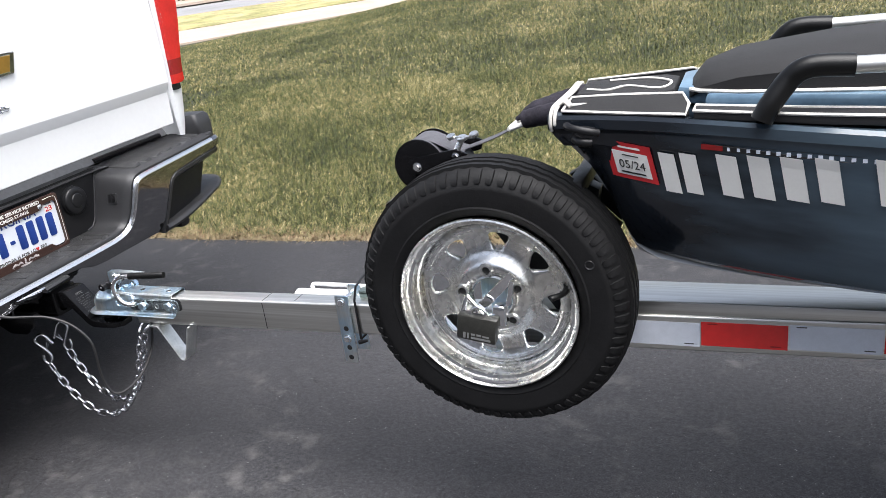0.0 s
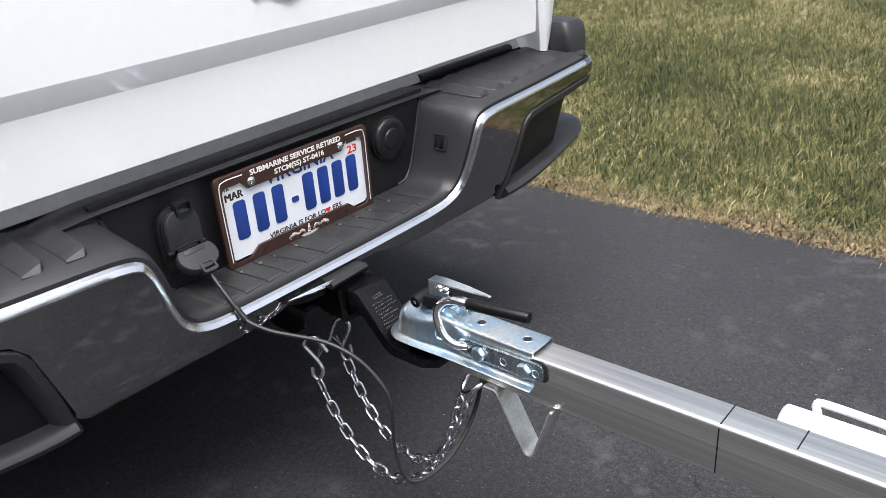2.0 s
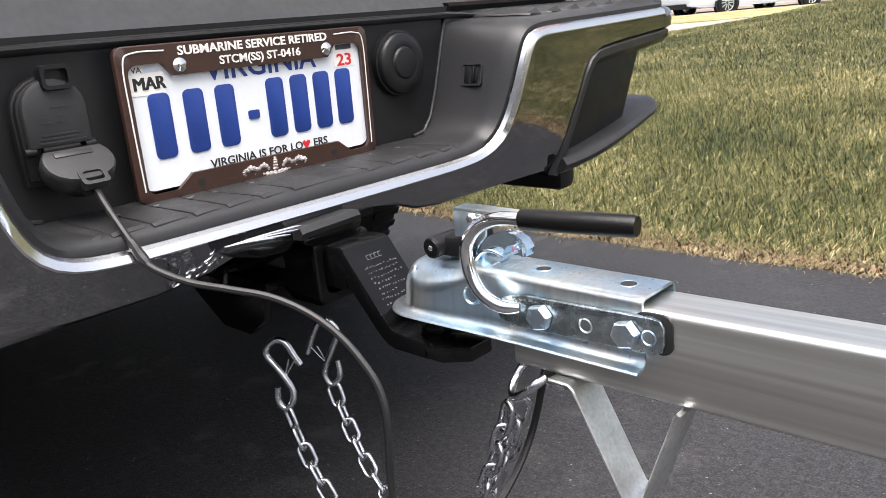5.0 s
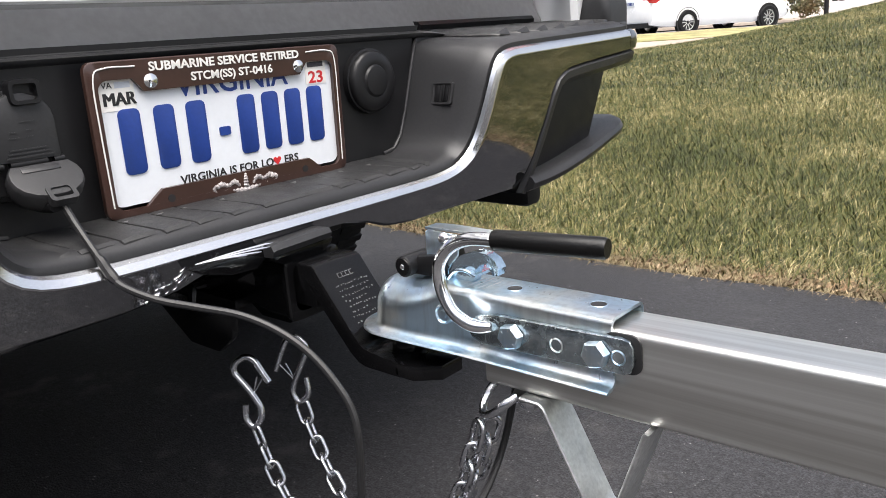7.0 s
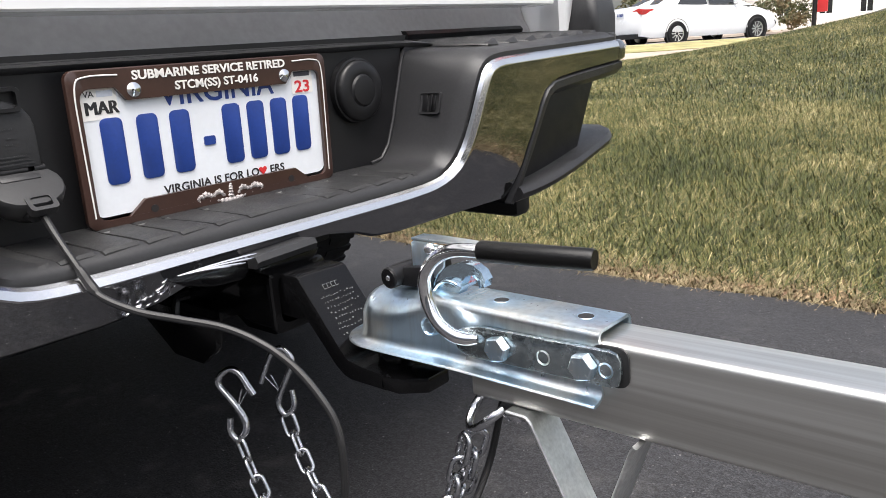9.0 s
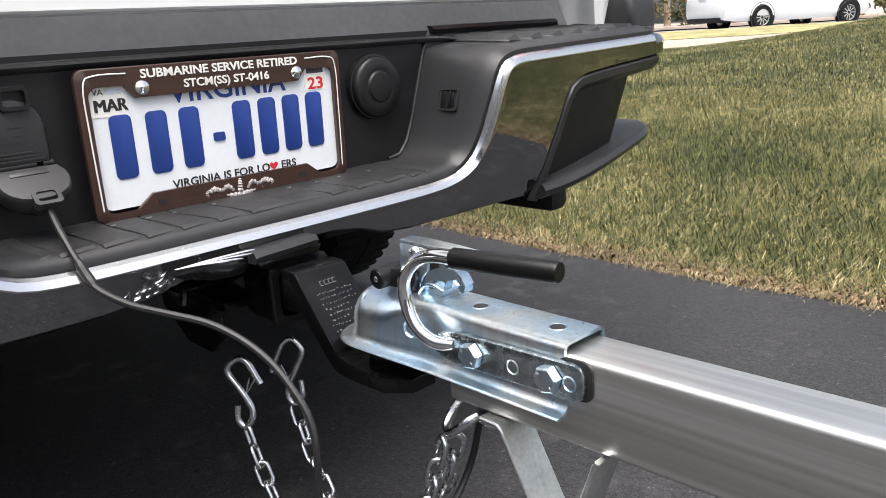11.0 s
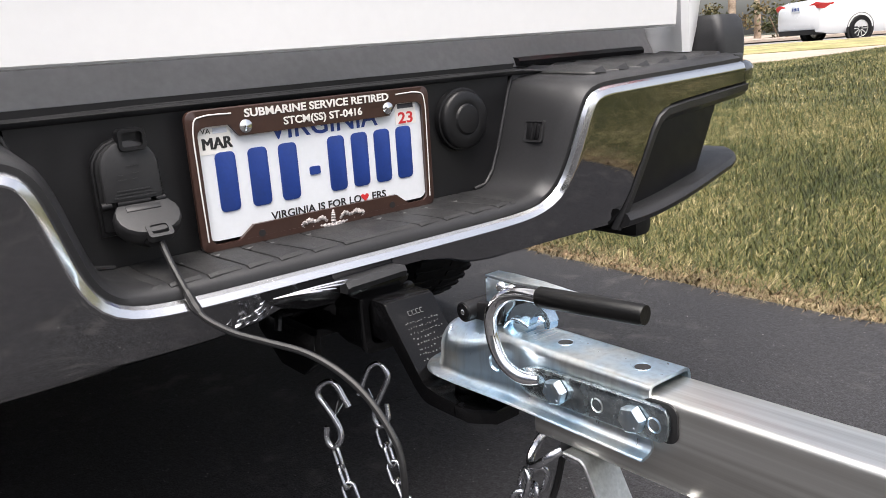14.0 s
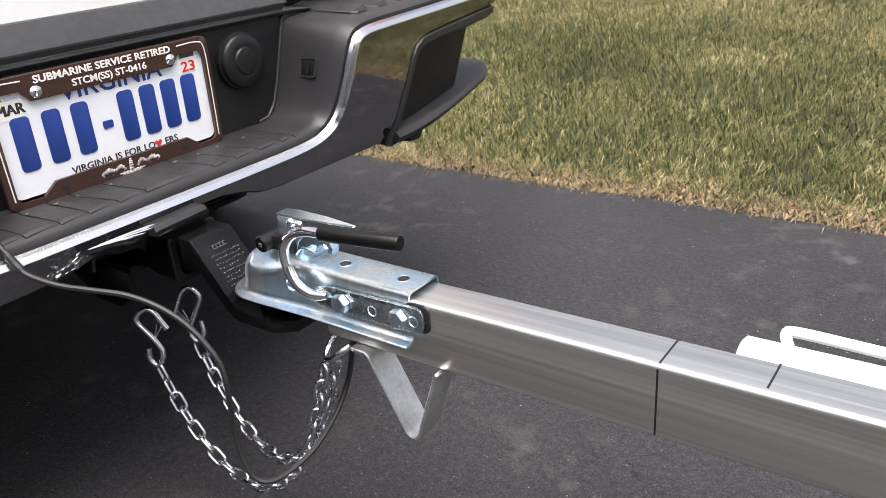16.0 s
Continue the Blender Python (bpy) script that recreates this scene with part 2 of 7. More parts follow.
def asphalt():
    """Sealed driveway: near-black binder, fine stone speckle, hairline cracks, pale scuffs."""
    m = material("asphalt", (0.04, 0.04, 0.042), 0.74, spec=0.40)
    n, l = m.node_tree.nodes, m.node_tree.links
    b = n["Principled BSDF"]
    co = n.new("ShaderNodeTexCoord").outputs["Object"]

    def tex(kind, scale, detail=3.0):
        t = n.new(kind)
        t.inputs["Scale"].default_value = scale
        if kind == "ShaderNodeTexNoise":
            t.inputs["Detail"].default_value = detail
        l.new(co, t.inputs["Vector"])
        return t

    def ramp(v, stops):
        r = n.new("ShaderNodeValToRGB")
        e = r.color_ramp.elements
        e[0].position, e[0].color = stops[0][0], (*[stops[0][1]] * 3, 1)
        e[1].position, e[1].color = stops[1][0], (*[stops[1][1]] * 3, 1)
        l.new(v, r.inputs[0])
        return r.outputs[0]

    def mixed(kind, f, a, c):
        x = n.new("ShaderNodeMix")
        x.data_type, x.blend_type = "RGBA", kind
        for k, v in ((0, f), (6, a), (7, c)):
            if isinstance(v, (int, float)):
                x.inputs[k].default_value = v
            elif isinstance(v, tuple):
                x.inputs[k].default_value = v
            else:
                l.new(v, x.inputs[k])
        return x.outputs[2]

    large = ramp(tex("ShaderNodeTexNoise", 1.3, 5).outputs["Fac"], ((0.3, 0.0), (0.7, 1.0)))
    base = mixed("MIX", large, (0.022, 0.022, 0.0245, 1), (0.035, 0.0345, 0.0375, 1))
    grain = tex("ShaderNodeTexNoise", 260, 4).outputs["Fac"]
    base = mixed("MULTIPLY", 0.75, base, ramp(grain, ((0.36, 0.30), (0.64, 1.75))))
    stone = tex("ShaderNodeTexVoronoi", 120)
    stone.inputs["Randomness"].default_value = 1.0
    speck = ramp(stone.outputs["Distance"], ((0.10, 1.0), (0.24, 0.0)))
    keep = ramp(tex("ShaderNodeTexNoise", 45, 3).outputs["Fac"], ((0.56, 0.0), (0.66, 0.75)))
    spots = n.new("ShaderNodeMath")
    spots.operation = "MULTIPLY"
    l.new(speck, spots.inputs[0])
    l.new(keep, spots.inputs[1])
    base = mixed("MIX", spots.outputs[0], base, (0.24, 0.235, 0.23, 1))
    coarse = ramp(tex("ShaderNodeTexNoise", 85, 5).outputs["Fac"], ((0.36, 0.62), (0.66, 1.42)))
    base = mixed("MULTIPLY", 0.8, base, coarse)
    chip = ramp(tex("ShaderNodeTexVoronoi", 34).outputs["Distance"], ((0.045, 1.0), (0.085, 0.0)))
    lone = ramp(tex("ShaderNodeTexNoise", 21, 2).outputs["Fac"], ((0.56, 0.0), (0.60, 0.9)))
    chips = n.new("ShaderNodeMath")
    chips.operation = "MULTIPLY"
    l.new(chip, chips.inputs[0])
    l.new(lone, chips.inputs[1])
    base = mixed("MIX", chips.outputs[0], base, (0.26, 0.25, 0.24, 1))
    pits = tex("ShaderNodeTexNoise", 95, 3)
    pit = n.new("ShaderNodeMath")
    pit.operation = "MULTIPLY"
    l.new(ramp(pits.outputs["Fac"], ((0.58, 0.0), (0.66, 1.0))), pit.inputs[0])
    l.new(ramp(tex("ShaderNodeTexNoise", 18, 4).outputs["Fac"], ((0.46, 0.0), (0.58, 0.9))), pit.inputs[1])
    base = mixed("MIX", pit.outputs[0], base, (0.012, 0.012, 0.012, 1))
    warp = n.new("ShaderNodeVectorMath")
    warp.operation = "MULTIPLY_ADD"
    warp.inputs[1].default_value = (0.30, 0.30, 0.30)
    l.new(tex("ShaderNodeTexNoise", 6, 5).outputs["Color"], warp.inputs[0])
    l.new(co, warp.inputs[2])
    crack = n.new("ShaderNodeTexVoronoi")
    crack.feature = "DISTANCE_TO_EDGE"
    crack.inputs["Scale"].default_value = 2.1
    l.new(warp.outputs[0], crack.inputs["Vector"])
    line = ramp(crack.outputs["Distance"], ((0.0, 1.0), (0.0045, 0.0)))
    where = ramp(tex("ShaderNodeTexNoise", 1.9, 2).outputs["Fac"], ((0.55, 0.0), (0.62, 1.0)))
    cm = n.new("ShaderNodeMath")
    cm.operation = "MULTIPLY"
    l.new(line, cm.inputs[0])
    l.new(where, cm.inputs[1])
    base = mixed("MIX", cm.outputs[0], base, (0.010, 0.010, 0.010, 1))
    scuff = n.new("ShaderNodeMath")
    scuff.operation = "MULTIPLY"
    l.new(ramp(tex("ShaderNodeTexNoise", 14, 6).outputs["Fac"], ((0.52, 0.0), (0.70, 1.0))), scuff.inputs[0])
    l.new(ramp(tex("ShaderNodeTexNoise", 2.3, 2).outputs["Fac"], ((0.46, 0.0), (0.66, 0.55))), scuff.inputs[1])
    base = mixed("MIX", scuff.outputs[0], base, (0.12, 0.115, 0.11, 1))
    l.new(base, b.inputs["Base Color"])
    h = n.new("ShaderNodeMath")
    h.operation = "SUBTRACT"
    l.new(grain, h.inputs[0])
    l.new(cm.outputs[0], h.inputs[1])
    bp = n.new("ShaderNodeBump")
    bp.inputs["Strength"].default_value, bp.inputs["Distance"].default_value = 0.55, 0.004
    l.new(h.outputs[0], bp.inputs["Height"])
    l.new(bp.outputs[0], b.inputs["Normal"])
    return m


ASPHALT = asphalt()


def turf(name, soil):
    """Late-summer lawn, green and straw in drifts; as soil it is duller and darkened for shade at the roots."""
    m = material(name, (0.1, 0.1, 0.04), 0.7)
    n, l = m.node_tree.nodes, m.node_tree.links
    b = n["Principled BSDF"]
    geo = n.new("ShaderNodeNewGeometry")
    t = n.new("ShaderNodeTexNoise")
    t.inputs["Scale"].default_value, t.inputs["Detail"].default_value = 1.6, 4.0
    l.new(geo.outputs["Position"], t.inputs["Vector"])
    add = n.new("ShaderNodeMath")
    add.operation = "ADD"
    drift = n.new("ShaderNodeMapRange")
    for k, v in ((1, 0.32), (2, 0.68), (3, -0.18), (4, 0.19)):
        drift.inputs[k].default_value = v
    l.new(t.outputs["Fac"], drift.inputs[0])
    tuft = n.new("ShaderNodeTexNoise")
    tuft.inputs["Scale"].default_value, tuft.inputs["Detail"].default_value = 24.0, 3.0
    l.new(geo.outputs["Position"], tuft.inputs["Vector"])
    clump = n.new("ShaderNodeMapRange")
    for k, v in ((1, 0.34), (2, 0.66), (3, -0.30), (4, 0.24)):
        clump.inputs[k].default_value = v
    l.new(tuft.outputs["Fac"], clump.inputs[0])
    both = n.new("ShaderNodeMath")
    both.operation = "ADD"
    l.new(drift.outputs[0], both.inputs[0])
    l.new(clump.outputs[0], both.inputs[1])
    l.new(both.outputs[0], add.inputs[0])
    if soil:
        f = n.new("ShaderNodeTexNoise")
        f.inputs["Scale"].default_value, f.inputs["Detail"].default_value = 60.0, 3.0
        l.new(geo.outputs["Position"], f.inputs["Vector"])
        l.new(f.outputs["Fac"], add.inputs[1])
    else:
        single = n.new("ShaderNodeMapRange")
        single.inputs[3].default_value, single.inputs[4].default_value = 0.13, 0.87
        l.new(geo.outputs["Random Per Island"], single.inputs[0])
        l.new(single.outputs[0], add.inputs[1])
    rp = n.new("ShaderNodeValToRGB")
    e = rp.color_ramp.elements
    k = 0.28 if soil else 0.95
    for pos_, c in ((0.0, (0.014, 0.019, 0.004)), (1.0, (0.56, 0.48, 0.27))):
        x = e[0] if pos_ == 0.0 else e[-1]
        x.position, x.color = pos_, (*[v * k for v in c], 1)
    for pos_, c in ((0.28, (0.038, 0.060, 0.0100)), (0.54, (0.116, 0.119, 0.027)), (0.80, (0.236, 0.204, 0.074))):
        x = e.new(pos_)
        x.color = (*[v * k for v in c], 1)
    l.new(add.outputs[0], rp.inputs[0])
    l.new(rp.outputs[0], b.inputs["Base Color"])
    b.inputs["Roughness"].default_value = 0.55
    return m


TURF = turf("grass_blades", False)
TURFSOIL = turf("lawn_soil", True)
ZINCBAR = material("mottled_zinc", (0.42, 0.49, 0.52), 0.24, 1.0, 0.22, 60, 420, 0.08, 400, 0.08, second=(0.62, 0.69, 0.72), second_scale=160)
STAMP = material("stamped_metal", (0.86, 0.88, 0.90), 0.35, 1.0, 0.05, 60, 300)
CAMZINC = material("latch_zinc", (0.62, 0.76, 0.86), 0.14, 1.0, 0.10, 40, 300, 0.25, 120, 0.06)
DULLZINC = material("dull_zinc", (0.62, 0.64, 0.64), 0.42, 1.0, 0.14, 30, 260, 0.06, 300, 0.08, second=(0.72, 0.73, 0.72), second_scale=24)
CHAINZINC = material("chain_zinc", (0.58, 0.59, 0.62), 0.20, 1.0, 0.14, 90, 500, 0.08, 600, 0.08)
CHANNEL = material("grey_green_steel", (0.20, 0.25, 0.235), 0.34, 0.6, 0.15, 30, 200)
STRAW = material("dead_thatch", (0.37, 0.30, 0.175), 0.8, 0, 0.35, 6, 60, second=(0.15, 0.110, 0.062), second_scale=30)
LITTER = material("dry_leaf_bits", (0.17, 0.095, 0.050), 0.75, 0, 0.4, 9, 80, second=(0.36, 0.27, 0.16), second_scale=45)
VERGE = material("dry_verge", (0.24, 0.23, 0.085), 0.8, 0, 0.35, 2.5, 18, second=(0.36, 0.31, 0.15), second_scale=1.6)
ROAD = material("grey_road", (0.23, 0.23, 0.235), 0.8, 0, 0.12, 0.7, 20, 0.3, 60)
LEAF = material("hedge_leaves", (0.055, 0.075, 0.025), 0.6, 0, 0.4, 3, 30, second=(0.14, 0.10, 0.045), second_scale=1.5)
WOODS = material("dry_leaves", (0.17, 0.115, 0.065), 0.7, 0, 0.4, 3, 30, second=(0.34, 0.25, 0.15), second_scale=1.5)
HOUSEWALL = material("white_render", (0.78, 0.76, 0.73), 0.8, 0, 0.05, 0.6, 8)

# ---------------------------------------------------------------- building helpers
def thing(name, label, category, at=(0, 0, 0), group="", kind=""):
    e = new(name)
    e.empty_display_size = 0.05
    e.location = at
    return tagged(e, label, category, group, kind)


def mesh_of(name, bm, mats, smooth=40.0):
    bmesh.ops.recalc_face_normals(bm, faces=bm.faces)
    me = bpy.data.meshes.new(name)
    bm.to_mesh(me)
    bm.free()
    for m in (mats if isinstance(mats, (list, tuple)) else [mats]):
        me.materials.append(m)
    if smooth:
        me.shade_smooth()
        me.set_sharp_from_angle(angle=radians(smooth))
    return me


def part(name, bm, mats, parent=None, label="", smooth=40.0):
    ob = new(name, mesh_of(name, bm, mats, smooth))
    ob.parent = parent
    return tagged(ob, label)


def structure(name, bm, mats, label, smooth=0.0):
    return tagged(part(name, bm, mats, None, "", smooth), label, kind="structure")


def box(bm, lo, hi, bevel=0.0, seg=2, m=None, mat=0):
    c, s = [(a + b) / 2 for a, b in zip(lo, hi)], [b - a for a, b in zip(lo, hi)]
    r = bmesh.ops.create_cube(bm, size=1, matrix=Matrix.Translation(c) @ Matrix.Diagonal((*s, 1)))
    vs = r["verts"]
    if bevel:
        es = list({e for v in vs for e in v.link_edges})
        b = bmesh.ops.bevel(bm, geom=es, offset=bevel, segments=seg, profile=0.5, affect="EDGES")
        vs = list({v for f in b["faces"] for v in f.verts} | {v for v in vs if v.is_valid})
    if m is not None:
        bmesh.ops.transform(bm, matrix=m, verts=vs)
    if mat:
        for f in {f for v in vs for f in v.link_faces}:
            f.material_index = mat
    return vs


def loft(bm, rows, close_u=False, close_v=False, caps=False, mat=0):
    """A skin over rows of points; all rows are equally long."""
    vr = [[bm.verts.new(p) for p in r] for r in rows]
    n, k = len(vr), len(vr[0])
    for i in range(n if close_u else n - 1):
        for j in range(k if close_v else k - 1):
            f = bm.faces.new((vr[i][j], vr[(i + 1) % n][j], vr[(i + 1) % n][(j + 1) % k], vr[i][(j + 1) % k]))
            f.material_index = mat
    if caps:
        for r in (vr[0], vr[-1]):
            f = bm.faces.new(r)
            f.material_index = mat
    return vr


def basis(d):
    d = Vector(d).normalized()
    a = d.orthogonal().normalized() if abs(d.z) > 0.9 else d.cross(Vector((0, 0, 1))).normalized()
    return a, d.cross(a).normalized()


def tube(bm, pts, r, n=10, caps=True, mat=0, ends=None):
    """A round bar along pts; r is one radius or one a point."""
    pts = [Vector(p) for p in pts]
    rs = r if isinstance(r, (list, tuple)) else [r] * len(pts)
    rows, up = [], None
    for i, p in enumerate(pts):
        d = (pts[min(i + 1, len(pts) - 1)] - pts[max(i - 1, 0)]).normalized()
        if up is None:
            up = basis(d)[0]
        up = (up - d * up.dot(d)).normalized()
        w = d.cross(up)
        rows.append([p + (up * math.cos(a) + w * math.sin(a)) * rs[i] for a in [2 * math.pi * j / n for j in range(n)]])
    loft(bm, rows, close_v=True, caps=caps, mat=mat)


def curve_through(pts, n=8):
    """Catmull-Rom points through pts."""
    P = [Vector(p) for p in pts]
    P = [P[0] * 2 - P[1]] + P + [P[-1] * 2 - P[-2]]
    out = []
    for i in range(1, len(P) - 2):
        a, b, c, d = P[i - 1:i + 3]
        for k in range(n):
            t = k / n
            out.append(0.5 * ((2 * b) + (c - a) * t + (2 * a - 5 * b + 4 * c - d) * t * t + (3 * b - a - 3 * c + d) * t ** 3))
    return out + [P[-2]]


def strip_bar(bm, path, half_w, thick, axis=(0, 1, 0), mat=0):
    """A flat bar bent along path: its width lies along axis, its thickness across."""
    ax = Vector(axis).normalized()
    P = [Vector(p) for p in path]
    rows = []
    for i, p in enumerate(P):
        d = (P[min(i + 1, len(P) - 1)] - P[max(i - 1, 0)]).normalized()
        nn = d.cross(ax).normalized() * thick / 2
        c = thick * 0.3
        rows.append([p + ax * (half_w - c) + nn, p + ax * half_w + nn * 0.3, p + ax * half_w - nn * 0.3, p + ax * (half_w - c) - nn,
                     p - ax * (half_w - c) - nn, p - ax * half_w - nn * 0.3, p - ax * half_w + nn * 0.3, p - ax * (half_w - c) + nn])
    loft(bm, rows, close_v=True, caps=True, mat=mat)


def prism(bm, outline, lo, hi, axis="x", bevel=0.0, mat=0, m=None):
    """An outline in the plane across axis, as a slab from lo to hi with bevelled rims."""
    def at(u, v, w):
        return {"x": (w, u, v), "y": (u, w, v), "z": (u, v, w)}[axis]
    a = [bm.verts.new(at(u, v, lo)) for u, v in outline]
    b = [bm.verts.new(at(u, v, hi)) for u, v in outline]
    fs = [bm.faces.new(a[::-1]), bm.faces.new(b)]
    k = len(outline)
    fs += [bm.faces.new((a[i], a[(i + 1) % k], b[(i + 1) % k], b[i])) for i in range(k)]
    for f in fs:
        f.material_index = mat
    vs = a + b
    if bevel:
        rims = [e for f in fs[:2] for e in f.edges]
        r = bmesh.ops.bevel(bm, geom=rims, offset=bevel, segments=2, profile=0.5, affect="EDGES")
        vs = list({v for f in r["faces"] for v in f.verts} | {v for v in vs if v.is_valid})
    if m is not None:
        bmesh.ops.transform(bm, matrix=m, verts=vs)
    return vs


def rounded(u0, v0, u1, v1, r, n=5):
    out = []
    for cu, cv, a0 in ((u1 - r, v1 - r, 0), (u0 + r, v1 - r, 90), (u0 + r, v0 + r, 180), (u1 - r, v0 + r, 270)):
        out += [(cu + r * math.cos(radians(a0 + 90 * k / n)), cv + r * math.sin(radians(a0 + 90 * k / n))) for k in range(n + 1)]
    return out


def disc_stack(bm, profile, m=None, n=40, mat=0, close=True):
    """Turned about local z: profile of (radius, height)."""
    rows = [[Vector((r * math.cos(a), r * math.sin(a), h)) for r, h in profile] for a in [2 * math.pi * i / n for i in range(n)]]
    if m is not None:
        rows = [[m @ p for p in row] for row in rows]
    loft(bm, rows, close_u=True, mat=mat)


def hexbolt(bm, at, axis, r=0.009, h=0.008, washer=True, mat=0):
    a = Vector(axis).normalized()
    u, w = basis(a)
    m = Matrix((u, w, a)).transposed().to_4x4()
    m.translation = Vector(at)
    if washer:
        disc_stack(bm, [(0, 0.0), (r * 1.25, 0.0), (r * 1.25, 0.0016), (0, 0.0016)], m, 18, mat)
    rows = []
    for i in range(6):
        t = radians(60 * i + 12)
        rows.append([m @ Vector((k * r * math.cos(t), k * r * math.sin(t), z)) for k, z in ((1, 0.001), (1, h * 0.85), (0.86, h), (0, h))])
    loft(bm, rows, close_u=True, mat=mat)


def words(name, text, size, at, right, up, mat, parent, depth=0.0006, align="CENTER", stretch=1.0, label="", bold=0.0):
    """Raised lettering in the built-in font, as a mesh; right and up span its plane."""
    cu = bpy.data.curves.new(name, "FONT")
    cu.body, cu.size, cu.align_x, cu.align_y, cu.extrude = text, size, align, "CENTER", depth
    cu.resolution_u = 3
    cu.offset = bold
    tmp = new(name, cu)
    me = bpy.data.meshes.new_from_object(tmp.evaluated_get(bpy.context.evaluated_depsgraph_get()))
    bpy.data.objects.remove(tmp)
    u, v = Vector(right).normalized(), Vector(up).normalized()
    m = Matrix((u * stretch, v, u.cross(v))).transposed().to_4x4()
    m.translation = Vector(at)
    me.transform(m)
    me.materials.clear()
    me.materials.append(mat)
    me.name = name
    ob = new(name, me)
    ob.parent = parent
    return tagged(ob, label)


def lerp(table, x):
    return float(np.interp(x, [t[0] for t in table], [t[1] for t in table]))


# ---------------------------------------------------------------- ground
FAR = Vector((-math.sin(radians(55.8)), math.cos(radians(55.8))))     # across the road, away
ALONG = Vector((FAR.y, -FAR.x))                                        # along the road


def across(x, y):
    return x * FAR.x + y * FAR.y


def ease(a, b, x):
    t = min(1.0, max(0.0, (x - a) / (b - a)))
    return t * t * (3 - 2 * t)


def height(x, y):
    """Lawn rises from the drive to a crest, then falls to the pavement and the road."""
    n, s = across(x, y), x * ALONG.x + y * ALONG.y
    steep = max(0.0, min(4.0, s - 5.0))
    fall = ease(4.5 + 0.6 * steep, 10.8, n)
    hill = min(1.6, 0.084 * max(0.0, y - 1.62) * (1 + 0.06 * steep * ease(3.0, 7.0, n))) * (1 - fall)
    far = lerp([(10.5, 0.30), (12.1, 0.40), (15.6, 0.49), (16.4, 0.42), (30, 0.46)], n)
    h = hill + far * fall * ease(1.6, 5.0, y)
    h += 0.018 * noise.noise((x * 0.7, y * 0.7, 3.1)) * ease(1.7, 2.6, y)
    return h


def edge_y(x):
    """The ragged line between drive and lawn."""
    return 1.60 + 0.035 * noise.noise((x * 0.8, 0, 0)) + 0.02 * noise.noise((x * 3.1, 5, 0)) - 0.012 * x


def axis_steps(near_lo, near_hi, step, far):
    s = list(np.arange(near_lo, near_hi + 1e-6, step))
    d, v = step, near_hi
    while v < far:
        d *= 1.35
        v += d
        s.append(v)
    d, v = step, near_lo
    while v > -far:
        d *= 1.35
        v -= d
        s.insert(0, v)
    return s


bm = bmesh.new()
xs, ys = axis_steps(-14, 6, 0.4, 900), axis_steps(-8, 24, 0.4, 900)
grid = [[(x, y, height(x, y) - (0.05 if y < 1.7 else 0.012)) for y in ys] for x in xs]
loft(bm, grid)
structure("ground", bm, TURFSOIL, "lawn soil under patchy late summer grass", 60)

# sealed drive: a slab with a ragged lawn edge
bm = bmesh.new()
dx = list(np.arange(-7.5, 12.01, 0.05))
loft(bm, [[(x, -7.0, -0.06), (x, -7.0, 0.0), (x, -2.0, 0.0), (x, edge_y(x) - 0.03, 0.0), (x, edge_y(x), -0.008), (x, edge_y(x) + 0.01, -0.06)] for x in dx])
structure("driveway", bm, ASPHALT, "dark sealed asphalt driveway with hairline cracks", 50)


def band(n0, n1, lift, s0=-60, s1=60, thick=0.08):
    """A strip along the road between two distances across it."""
    rows = []
    for s in np.arange(s0, s1 + 0.1, 1.0):
        row = []
        for n in (n0, n0, *np.linspace(n0, n1, 4)[1:-1], n1, n1):
            p = FAR * n + ALONG * s
            row.append([p.x, p.y, height(p.x, p.y) + lift])
        row[0][2] -= thick
        row[-1][2] -= thick
        rows.append(row)
    b = bmesh.new()
    loft(b, rows)
    return b


structure("pavement", band(10.5, 12.1, 0.02), CONCRETE, "pale sunlit concrete pavement beyond the lawn")
tagged(structure("verge", band(12.12, 15.55, 0.03), VERGE, "dry yellow grass verge by the road"), category="verge")
structure("road", band(15.7, 24.0, -0.06 + 0.06), ROAD, "grey asphalt road")
structure("kerb", band(15.55, 15.72, 0.035), CONCRETE, "pale concrete kerb")
structure("far_pavement", band(24.0, 70.0, 0.12), CONCRETE, "pale far pavement with leaf litter")


# ---------------------------------------------------------------- pickup truck
truck = thing("pickup_truck", "white pickup truck with chrome step bumper, parked on the drive", "pickup truck", (0, 0.015, 0))
truck.rotation_euler = (radians(0.5), 0, 0)


def face_x(y):
    """Bow of the bumper's face in plan."""
    return 0.128 - 0.05 * y * y


RIM = [(0.0, 0.5315), (0.20, 0.5315), (0.255, 0.5335), (0.282, 0.541), (0.299, 0.559), (0.310, 0.584), (0.326, 0.640),
       (0.335, 0.668), (0.345, 0.682), (0.362, 0.690), (0.40, 0.692), (0.55, 0.695), (0.70, 0.698), (0.785, 0.700)]
LOW = [(0.0, 0.506), (0.07, 0.505), (0.11, 0.497), (0.15, 0.482), (0.20, 0.477), (0.30, 0.476), (0.40, 0.474), (0.468, 0.472),
       (0.474, 0.480), (0.492, 0.545), (0.510, 0.615), (0.524, 0.638), (0.545, 0.648), (0.60, 0.653), (0.785, 0.664)]


